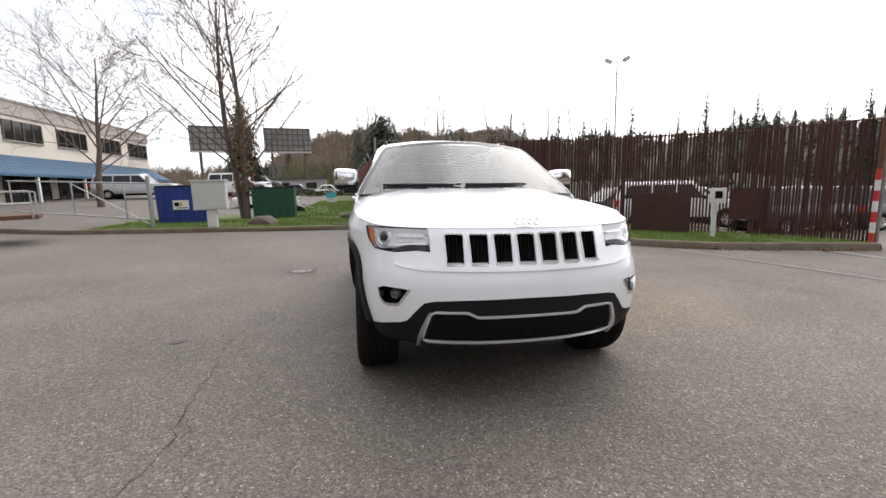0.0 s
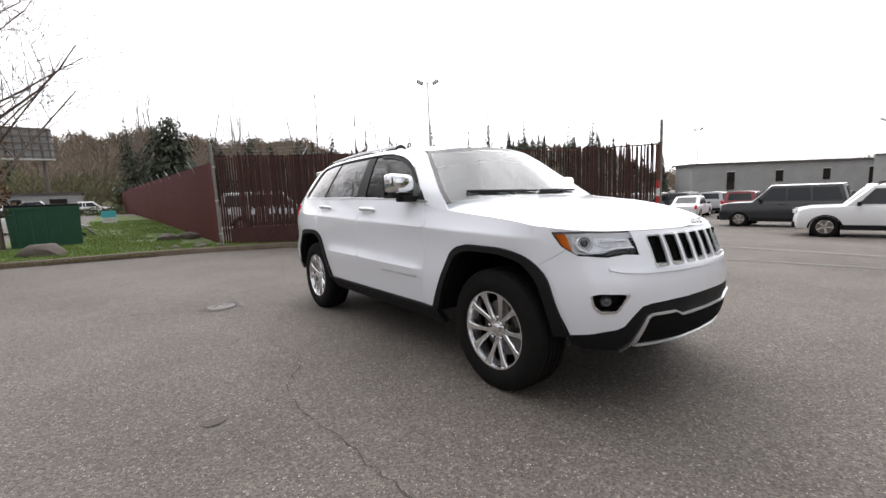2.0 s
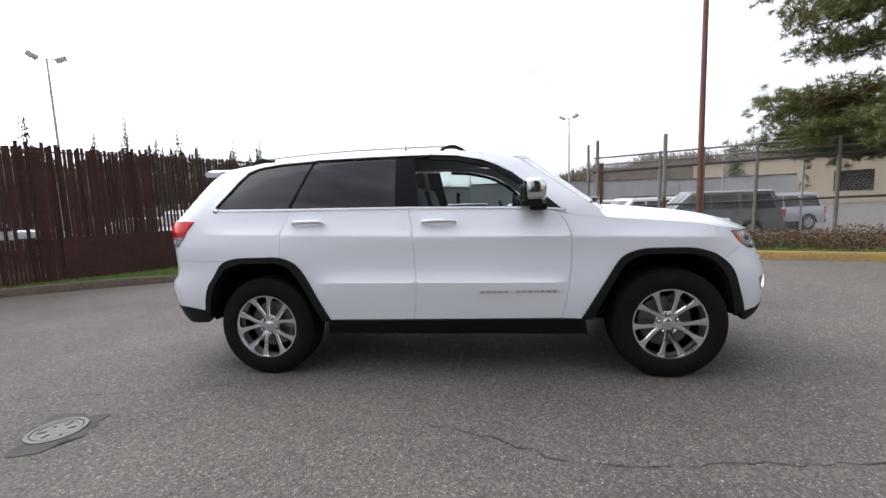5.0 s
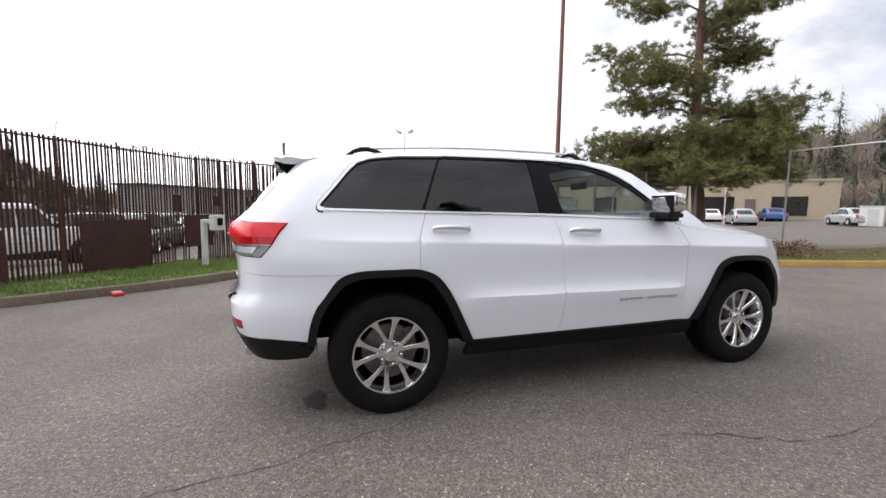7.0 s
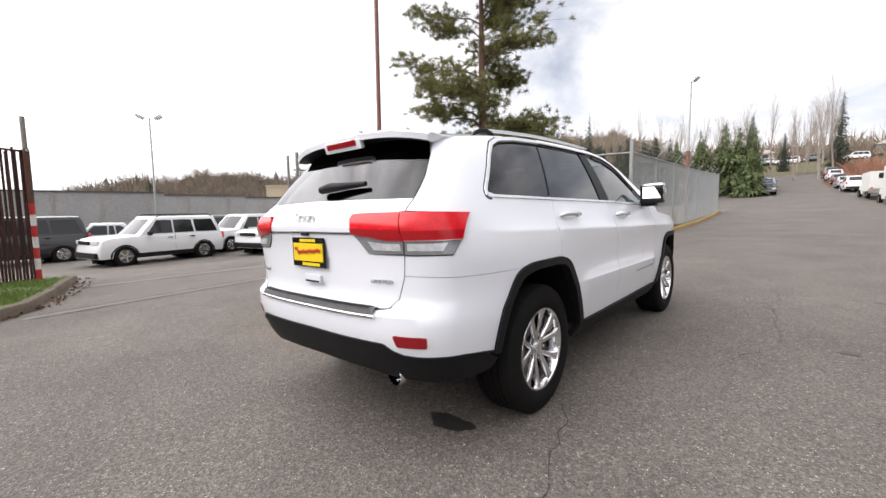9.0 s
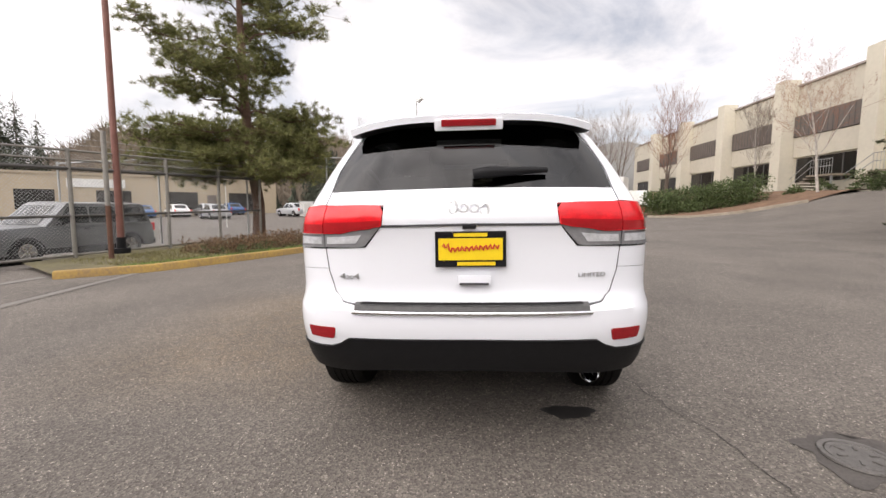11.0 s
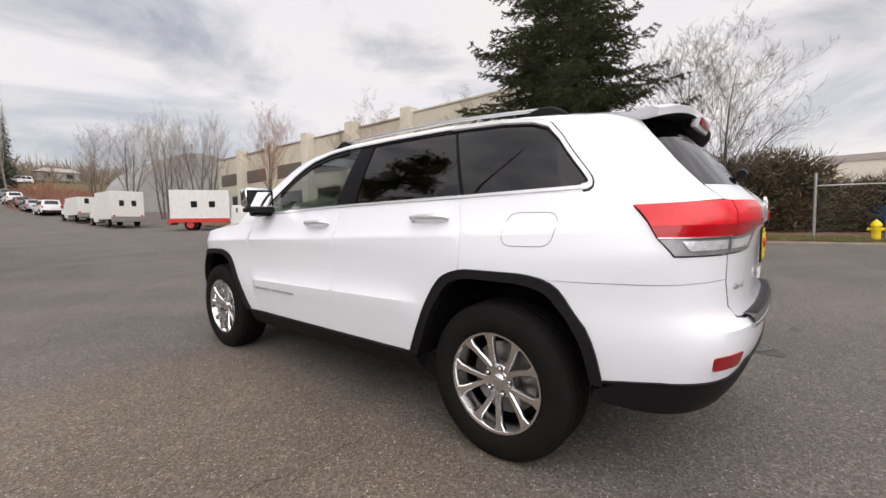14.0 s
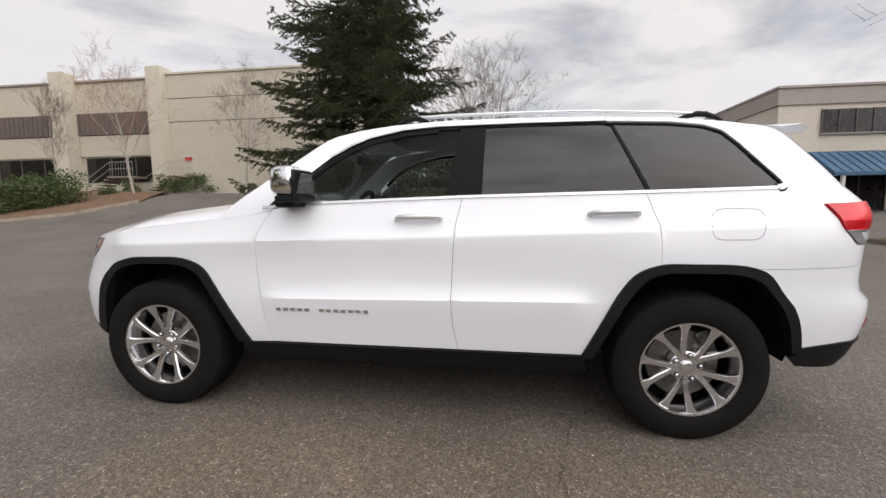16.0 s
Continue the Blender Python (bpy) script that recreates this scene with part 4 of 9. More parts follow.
both("front_fascia", low, M_TRIM, suv, "black plastic lower front fascia", gap=0.0, depth=0.03, out=0.002, step=0.05)
both("air_dam", [(-3.3, 0.30), (-2.7, 0.30), (-2.5, 0.34), (-2.4, 0.40), (-2.6, 0.40), (-3.3, 0.41)], M_DARK, suv, gap=0, out=-0.04, step=0.07)
open_low = [(-3.3, 0.518), (-3.02, 0.518), (-2.965, 0.543), (-2.80, 0.540), (-2.735, 0.399), (-3.0, 0.389), (-3.3, 0.386)]
# black sheet on the fascia paints the opening's shade
both("lower_grille", open_low, M_DARK, suv, "black sheet painting the shade of the lower grille opening", gap=0, depth=0, out=0.0045, step=0.05)
for k in range(4):
    z = 0.411 + 0.026 * k
    for s in (1, -1):
        part("grille_slat", strip([(-3.3, z), (-2.76 - 0.02 * k, z + 0.004)], 0.010, shell, s, 0.006, 0.006), M_DARK, suv, "", 40)
for s in (1, -1):
    ch = [(-3.3, 0.526), (-3.02, 0.526), (-2.965, 0.552), (-2.80, 0.552), (-2.775, 0.538), (-2.71, 0.386), (-2.75, 0.378), (-3.0, 0.378), (-3.3, 0.377)]
    part("fascia_chrome", strip(ch, 0.012, shell, s, 0.014, 0.014), M_BRIGHT, suv, "bright chrome lower grille frame", 40)
    # fat ends of the frame
    panel("fascia_chrome_end", [(-2.782, 0.552), (-2.764, 0.548), (-2.640, 0.340), (-2.660, 0.338), (-2.735, 0.438)], M_SATIN, suv, s, "satin frame end", gap=0, depth=0.014, out=0.013, step=0.03)
    # fog lamp
    fog = panel("fog_lamp", rounded(FOG, 0.02, 3), M_DARK, suv, s, "fog lamp in a chrome bezel", gap=0, depth=0, out=-0.06, step=0.04)
    cf = shell(-2.49, 0.628, -0.055, s)
    bm = bmesh.new()
    bmesh.ops.create_uvsphere(bm, u_segments=16, v_segments=10, radius=0.034, matrix=Matrix.Translation(cf))
    part("bulb_lens", bm, M_LAMPDARK, fog, "round dark fog lens", 60)
    low_edge = softened([(-2.652, 0.668), (-2.555, 0.580), (-2.42, 0.580), (-2.363, 0.610), (-2.343, 0.668)], 0.02)
    part("bezel", strip(low_edge, 0.018, shell, s, 0.003, 0.03), M_CHROME, fog, "chrome bezel", 40)
    # headlamp: housing, projector, amber corner, clear cover
    head = panel("headlamp", LAMP, M_LAMPHOUSE, suv, s, "clear headlamp with chrome reflector and amber corner", gap=0.002, depth=0.03, out=-0.024, step=0.045)
    panel("reflector", [(-2.755, 0.970), (-2.52, 0.974), (-2.49, 0.93), (-2.53, 0.915), (-2.745, 0.912)], M_CLEAR, head, s, "chrome reflector", gap=0, depth=0.01, out=-0.018, step=0.04)
    part("light_tube", strip([(-2.74, 0.945), (-2.55, 0.945)], 0.012, shell, s, -0.008, 0.008), M_BRIGHT, head, "", 40)
    part("light_tube", strip([(-2.765, 0.905), (-2.64, 0.905), (-2.56, 0.895), (-2.50, 0.884), (-2.40, 0.888), (-2.33, 0.905), (-2.30, 0.935), (-2.29, 0.975)], 0.012, shell, s, -0.006, 0.010), M_BRIGHT, head, "bright curved light strip", 40)
    panel("bezel", [(-2.772, 0.902), (-2.64, 0.899), (-2.54, 0.882), (-2.40, 0.876), (-2.30, 0.879), (-2.30, 0.872), (-2.40, 0.868), (-2.54, 0.860), (-2.70, 0.872), (-2.776, 0.866)], M_DARK, head, s, "black lower lamp band", gap=0, depth=0.006, out=-0.007, step=0.03)
    c0 = shell(-2.40, 0.937, -0.022, s)
    bm = bmesh.new()
    bmesh.ops.create_uvsphere(bm, u_segments=18, v_segments=10, radius=0.022, matrix=Matrix.Translation(c0))
    part("projector", bm, M_GLOSSBLACK, head, "round projector lens", 60)
    c1 = shell(-2.40, 0.937, -0.030, s)
    axis = (shell(-2.40, 0.937, 0.02, s) - c1).to_track_quat("Y", "Z").to_matrix().to_4x4()
    ring = revolve([(0.0, 0.024), (0.010, 0.028), (0.014, 0.034), (0.010, 0.042), (0.0, 0.052)], 28, "y")
    bmesh.ops.transform(ring, matrix=Matrix.Translation(c1) @ axis, verts=ring.verts)
    part("projector_ring", ring, M_BRIGHT, head, "", 50)
    panel("amber", [(-2.240, 0.984), (-2.150, 0.982), (-2.184, 0.922), (-2.226, 0.902), (-2.252, 0.893)], M_AMBER, head, s, "amber corner lamp", gap=0, depth=0.008, out=-0.008, step=0.03)
    panel("cover", LAMP, M_LAMPGLASS, head, s, gap=0.003, depth=0, out=0.001, step=0.04).visible_shadow = False
    part("brow", strip([(-2.772, 0.984), (-2.45, 0.990), (-2.135, 0.989)], 0.007, shell, s, 0.001, 0.01), M_GLOSSBLACK, head, "", 40)
    part("brow", strip([(-2.140, 0.986), (-2.176, 0.922), (-2.262, 0.882), (-2.30, 0.870)], 0.006, shell, s, 0.001, 0.01), M_GLOSSBLACK, head, "", 40)
    # wipers
    line = [screen(abs(x), v, 0.014, 1 if x >= 0 else -1) for x, v in ((0.02 - 0.1 * s, 0.10), (0.30 - 0.1 * s, 0.105), (0.62 - 0.1 * s, 0.125))] if s > 0 else [screen(abs(x), v, 0.014, 1 if x >= 0 else -1) for x, v in ((-0.80, 0.135), (-0.5, 0.11), (-0.12, 0.10))]
    part("wiper", tube(line, [0.010, 0.011, 0.007], 6), M_TRIM, suv, "black wiper")

# tail: gate, glass, lamps, bumper, spoiler
def rx(x):
    return 3.3 - x


gate_poly = [(3.3, 0.755), (2.775, 0.757), (2.722, 0.763), (2.670, 0.807), (2.6365, 0.904), (2.6245, 1.008), (2.735, 1.010), (2.835, 1.014), (2.907, 1.116), (2.902, 1.209), (2.60, 1.212), (2.57, 1.216), (2.557, 1.272), (3.3, 1.282)]
tailgate = both("tailgate", gate_poly, M_WHITE, suv, "white tailgate", gap=0.0, depth=0.02, step=0.05)
for s in (1, -1):
    part("gate_seam", strip([(3.3, 0.750), (2.775, 0.752), (2.718, 0.759), (2.668, 0.805), (2.634, 0.904), (2.622, 1.008)], 0.0045, shell, s, 0.0012, 0.002), M_LAMPDARK, tailgate)
    part("gate_seam", strip([(2.566, 1.214), (2.552, 1.270), (2.502, 1.38), (2.487, 1.50), (2.49, 1.58)], 0.0045, shell, s, 0.0012, 0.002), M_LAMPDARK, tailgate)
    part("gate_step", strip([(3.3, 1.118), (2.905, 1.114)], 0.009, shell, s, 0.004, 0.006), M_LAMPDARK, tailgate)
both("rear_glass", [(3.3, 1.282), (2.557, 1.272), (2.508, 1.38), (2.495, 1.50), (2.50, 1.60), (3.3, 1.61)], M_TINT, suv, "dark tinted rear window", gap=0.0, depth=0.0, out=-0.002, step=0.06)
both("glass_band", [(3.3, 1.53), (2.72, 1.53), (2.62, 1.50), (2.60, 1.30), (3.3, 1.295), (3.3, 1.282), (2.557, 1.272), (2.508, 1.38), (2.495, 1.50), (2.50, 1.60), (3.3, 1.61)], M_PILLAR, suv, gap=0.0, depth=0.0, out=-0.006, step=0.06)
# bumper
r_low = [(3.3, 0.596), (3.0, 0.593), (2.75, 0.590), (2.70, 0.560), (2.64, 0.541), (2.568, 0.536), (2.40, 0.534), (2.251, 0.530), (2.1, 0.515), (2.001, 0.502)]
r_up = [p for p in r_arch[::-1] if 0.51 < p[1] < 0.888 and p[0] > 1.7] + [R_JOIN, (1.885, 0.8915), (2.26, 0.8985), (2.634, 0.9135), (2.6675, 0.806), (2.719, 0.760), (2.775, 0.752), (3.3, 0.750)]
rear_bumper = both("rear_bumper", r_low + r_up, M_WHITE, suv, "white rear bumper", gap=0.0, depth=0.02, step=0.045)
r_black = [(3.3, 0.430), (2.9, 0.420), (2.72, 0.402), (2.5, 0.396), (2.2, 0.398), (2.03, 0.408), (1.965, 0.455)] + r_low[::-1][1:]
both("rear_fascia", r_black, M_TRIM, suv, "black plastic lower rear fascia", gap=0.0, depth=0.05, out=0.003, step=0.05)
for s in (1, -1):
    part("fascia_line", strip([(2.004, 0.500), (2.1, 0.513), (2.251, 0.528), (2.40, 0.532), (2.568, 0.534), (2.64, 0.539), (2.70, 0.558), (2.75, 0.588), (3.3, 0.593)], 0.012, shell, s, 0.008, 0.008), M_TRIM, suv, "", 40)
    # step pad with its bright edge
    panel("reflector", rounded([(2.498, 0.584), (2.667, 0.585), (2.682, 0.642), (2.487, 0.637)], 0.012, 2), M_REDDARK, suv, s, "red bumper reflector", gap=0, depth=0.006, out=0.004, step=0.03)
bm = bmesh.new()
ring = []
for x in np.linspace(-0.53, 0.53, 15):
    u = rx(abs(x))
    y0, y1 = shell(u, 0.752).y - 0.01, shell(u, 0.73, 0.012).y
    ring.append([bm.verts.new((x, y0 - 0.02, 0.764)), bm.verts.new((x, (y0 + y1) / 2, 0.762)), bm.verts.new((x, y1 - 0.006, 0.752)), bm.verts.new((x, y1 + 0.002, 0.728)), bm.verts.new((x, y1 - 0.03, 0.72))])
for a, b in zip(ring, ring[1:]):
    for k in range(4):
        bm.faces.new((a[k], b[k], b[k + 1], a[k + 1]))
part("bumper_chrome", tube([(x, shell(rx(abs(x)), 0.73, 0.012).y - 0.004, 0.722) for x in np.linspace(-0.54, 0.54, 19)], 0.0105, 8), M_CHROME, suv, "bright chrome bumper strip", 50)
step_pad = part("step_pad", bm, M_PAD, suv, "ribbed black bumper step pad", 30)
for k in range(5):
    part("rib", tube([(x, shell(rx(abs(x)), 0.74).y - 0.02 + 0.008 * k, 0.765) for x in np.linspace(-0.5, 0.5, 9)], 0.002, 5), M_TRIM, step_pad)

for s in (1, -1):
    red_out = [(2.105, 1.197), (2.36, 1.203), (2.588, 1.206), (2.600, 1.080), (2.40, 1.076), (2.222, 1.074), (2.165, 1.130)]
    red_in = [(2.592, 1.206), (2.80, 1.207), (2.885, 1.204), (2.905, 1.180), (2.905, 1.118), (2.85, 1.106), (2.78, 1.098), (2.70, 1.082), (2.604, 1.080)]
    low_out = [(2.226, 1.072), (2.40, 1.074), (2.600, 1.078), (2.616, 1.014), (2.44, 1.010), (2.318, 1.009)]
    low_in = [(2.606, 1.078), (2.70, 1.080), (2.78, 1.096), (2.85, 1.104), (2.90, 1.114), (2.832, 1.022), (2.80, 1.016), (2.622, 1.016)]
    lamp = panel("tail_lamp", red_out, M_RED, suv, s, "red wraparound tail lamp over a clear strip", gap=0.001, depth=0.03, out=0.012, step=0.035)
    panel("clear_strip", low_out, M_LAMPSMOKE, lamp, s, "clear reversing lamp strip", gap=0.001, depth=0.02, out=0.006, step=0.035)
    part("lamp_band", strip([(2.224, 1.073), (2.40, 1.075), (2.600, 1.079)], 0.005, shell, s, 0.013, 0.008), M_SATIN, lamp, "", 40)
    panel("red_band", [(2.185, 1.118), (2.40, 1.122), (2.596, 1.126), (2.600, 1.086), (2.40, 1.082), (2.222, 1.080)], M_REDDEEP, lamp, s, "deeper red lower band", gap=0, depth=0.004, out=0.0132, step=0.035)
    inner = panel("gate_lamp", red_in, M_RED, suv, s, "red tail lamp on the tailgate", gap=0.001, depth=0.03, out=0.012, step=0.035)
    panel("red_band", [(2.600, 1.132), (2.75, 1.135), (2.90, 1.140), (2.90, 1.122), (2.85, 1.111), (2.78, 1.103), (2.70, 1.087), (2.606, 1.086)], M_REDDEEP, inner, s, "deeper red lower band", gap=0, depth=0.004, out=0.0132, step=0.035)
    panel("clear_strip", low_in, M_LAMPSMOKE, inner, s, "clear reversing lamp strip", gap=0.001, depth=0.02, out=0.006, step=0.035)
    panel("lens", [(2.625, 1.066), (2.72, 1.070), (2.815, 1.078), (2.790, 1.034), (2.628, 1.030)], M_LENSGREY, inner, s, "clear reversing lens", gap=0.002, depth=0.01, out=0.009, step=0.035)
    panel("lens", [(2.335, 1.064), (2.590, 1.067), (2.598, 1.030), (2.385, 1.025)], M_LENSGREY, lamp, s, "", gap=0.002, depth=0.008, out=0.009, step=0.035)

# spoiler over the glass, hollow beneath, with the high brake lamp
bm = bmesh.new()
rows = []
for x in np.linspace(-1, 1, 25):
    xx = 0.612 * x
    bow = 1 - x * x
    zr = roof(abs(xx), 1.98).z if abs(xx) < 0.60 else float(roof_edge(1.98))
    yb = 2.075 + 0.075 * (1 - abs(x) ** 4)
    zt = 1.595 + 0.050 * (1 - abs(x) ** 3)
    dip = 0.03 * math.exp(-((abs(x) - 0.0) / 0.22) ** 4)
    rows.append([bm.verts.new(p) for p in ((xx * 0.985, 1.80, roof(abs(xx * 0.985), 1.80).z - 0.004), (xx, 1.95, zr + 0.004), (xx * 1.0, yb - 0.03, zt + 0.012), (xx, yb, zt), (xx * 0.99, yb - 0.006, zt - 0.030 - dip * 0.4), (xx * 0.97, yb - 0.05, zt - 0.034 - dip), (xx * 0.94, 1.99, zt - 0.03 - dip * 0.5))])
co = [[v.co.copy() for v in row] for row in rows]
for a, b in zip(rows, rows[1:]):
    for k in range(4):
        bm.faces.new((a[k], b[k], b[k + 1], a[k + 1]))
for row in (rows[0], rows[-1]):
    bm.faces.new(row)
spoiler = part("spoiler", bm, M_WHITE, suv, "white roof spoiler with a red brake lamp", 40)
bm = bmesh.new()
rows = [[bm.verts.new(p) for p in row[4:]] for row in co]
for a, b in zip(rows, rows[1:]):
    for k in range(2):
        bm.faces.new((a[k], b[k], b[k + 1], a[k + 1]))
part("underside", bm, M_TRIM, spoiler, "black spoiler underside", 40)
part("brake_lamp", box((0, 2.148, 1.606), (0.27, 0.022, 0.034), Matrix.Rotation(radians(-18), 3, "X"), 0.008), M_REDDARK, spoiler, "red high brake lamp", 40)
part("lamp_surround", box((0, 2.134, 1.600), (0.34, 0.03, 0.056), Matrix.Rotation(radians(-18), 3, "X"), 0.012), M_WHITE, spoiler, "", 40)
# wiper on the rear glass
pw = [shell(rx(0.02), 1.325, 0.03), shell(rx(0.10), 1.33, 0.035), shell(rx(0.40), 1.345, 0.022)]
part("rear_wiper", tube([(-p.x, p.y, p.z) for p in pw], [0.022, 0.026, 0.012], 8), M_TRIM, suv, "black rear wiper", 50)
# plate with plain bars in place of its writing
py = shell(3.2, 1.01).y
plate = part("dealer_plate", box((-0.005, py + 0.014, 1.008), (0.315, 0.008, 0.16), bevel=0.002), M_GLOSSBLACK, suv, "yellow dealer plate in a black frame")
part("face", box((-0.005, py + 0.019, 1.008), (0.285, 0.004, 0.098)), M_PLATE, plate)
part("bar", box((-0.005, py + 0.019, 1.072), (0.15, 0.003, 0.016)), M_PLATE, plate)
part("bar", box((-0.03, py + 0.019, 0.943), (0.17, 0.003, 0.016)), M_PLATE, plate)
wave = [(0.12 - 0.25 * k / 40, py + 0.0225, 1.004 + 0.012 * math.sin(k * 1.9) + 0.018 * (k < 5) + 0.0004 * k) for k in range(41)]
part("script_stroke", tube(wave, 0.0042, 5), M_REDINK, plate, "red handwritten-looking stroke")
part("plate_lamp", box((0, py + 0.02, 1.108), (0.06, 0.03, 0.018), bevel=0.004), M_TRIM, suv)
part("gate_handle", box((-0.02, py + 0.006, 0.865), (0.15, 0.012, 0.045), bevel=0.005), M_WHITE, suv, "white tailgate handle", 40)
# dark bar paints the shade under the handle
part("gate_handle_recess", box((-0.02, py + 0.010, 0.850), (0.13, 0.008, 0.010)), M_LAMPDARK, suv)
for k, (w_, h_, dz) in enumerate(((0.034, 0.056, 0.004), (0.037, 0.038, 0.0), (0.037, 0.038, 0.0), (0.037, 0.054, -0.010))):
    xb = 0.070 - 0.046 * k
    badge_ring(xb, shell(rx(abs(xb)), 1.195).y + 0.007, 1.192 + dz, w_, h_, 0.0068)


def lettering(words, x, z, size, stretch=1.0):
    cu = bpy.data.curves.new("lettering", "FONT")
    cu.body, cu.size, cu.extrude, cu.align_x = words, size, 0.002, "CENTER"
    tmp = bpy.data.objects.new("lettering", cu)
    me = bpy.data.meshes.new_from_object(tmp)
    bpy.data.objects.remove(tmp)
    ob = new("lettering", me)
    me.materials.append(M_SATIN)
    ob.parent = suv
    u = rx(abs(x))
    p, q = shell(u, z, 0.004), shell(u - 0.05, z, 0.004)
    turn = math.degrees(math.atan2(abs(q.y - p.y), abs(q.x - p.x))) * (1 if x < 0 else -1)
    ob.matrix_basis = pose(math.copysign(p.x, x), p.y + 0.002, z, 90, 0, 180 + turn) @ Matrix.Diagonal((stretch, 1, 1, 1))
    ob["label"] = "chrome letters on the tailgate"


lettering("4x4", 0.55, 0.868, 0.038, 1.9)
lettering("LIMITED", -0.535, 0.875, 0.027, 1.35)
part("exhaust", revolve([(2.10, 0.034), (2.22, 0.040), (2.318, 0.047), (2.322, 0.044), (2.20, 0.038), (2.19, 0.0)], 20, "y", (-0.56, 0, 0.408)), M_CHROME, suv, "chrome exhaust tip", 50)

# underbody, and added black sheets that stand for shade behind the panels
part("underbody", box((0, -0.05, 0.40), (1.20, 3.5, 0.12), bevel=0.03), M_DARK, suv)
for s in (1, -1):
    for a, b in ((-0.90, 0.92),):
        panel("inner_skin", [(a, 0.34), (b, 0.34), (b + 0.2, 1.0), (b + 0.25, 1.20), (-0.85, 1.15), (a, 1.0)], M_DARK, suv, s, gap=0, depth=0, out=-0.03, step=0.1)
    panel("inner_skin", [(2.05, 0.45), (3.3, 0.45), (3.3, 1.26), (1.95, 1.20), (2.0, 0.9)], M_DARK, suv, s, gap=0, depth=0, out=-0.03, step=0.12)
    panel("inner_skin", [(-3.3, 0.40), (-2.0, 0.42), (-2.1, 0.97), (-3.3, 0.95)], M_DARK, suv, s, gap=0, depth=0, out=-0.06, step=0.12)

# cabin
part("cabin_floor", box((0, 0.0, 0.60), (1.5, 1.8, 0.06)), M_INTERIOR, suv)
part("dashboard", box((0, -0.72, 1.07), (1.44, 0.42, 0.22), bevel=0.07), M_INTERIOR, suv, "black dashboard", 40)
part("headliner", box((0, 0.55, 1.628), (1.0, 1.6, 0.012)), M_INTERIOR, suv)
part("door_card", box((0.80, 0.08, 0.95), (0.05, 1.86, 0.48), bevel=0.02), M_INTERIOR, suv)
part("door_card", box((-0.80, 0.08, 0.95), (0.05, 1.86, 0.48), bevel=0.02), M_INTERIOR, suv)
for x, y in ((0.37, 0.12), (-0.37, 0.12), (0.40, 0.98), (-0.40, 0.98)):
    seat = _based("seat", Matrix.Translation((x, y, 0.65)))
    seat.parent = suv
    seat["label"] = "black leather seat"
    part("cushion", box((0, -0.10, 0.12), (0.50, 0.50, 0.18), bevel=0.06), M_INTERIOR, seat, "", 45)
    part("backrest", box((0, 0.20, 0.45), (0.48, 0.15, 0.62), Matrix.Rotation(radians(-14), 3, "X"), 0.06), M_INTERIOR, seat, "", 45)
    part("headrest", box((0, 0.30, 0.85), (0.27, 0.10, 0.17), Matrix.Rotation(radians(-10), 3, "X"), 0.045), M_INTERIOR, seat, "", 45)
part("steering_wheel", revolve([(0.016 * math.cos(a), 0.185 + 0.016 * math.sin(a)) for a in np.linspace(0, 2 * math.pi, 9)[:-1]], 28, "y", (0, 0, 0), True), M_INTERIOR, suv, "black steering wheel", 60).matrix_basis = pose(0.37, -0.42, 1.10, -25)


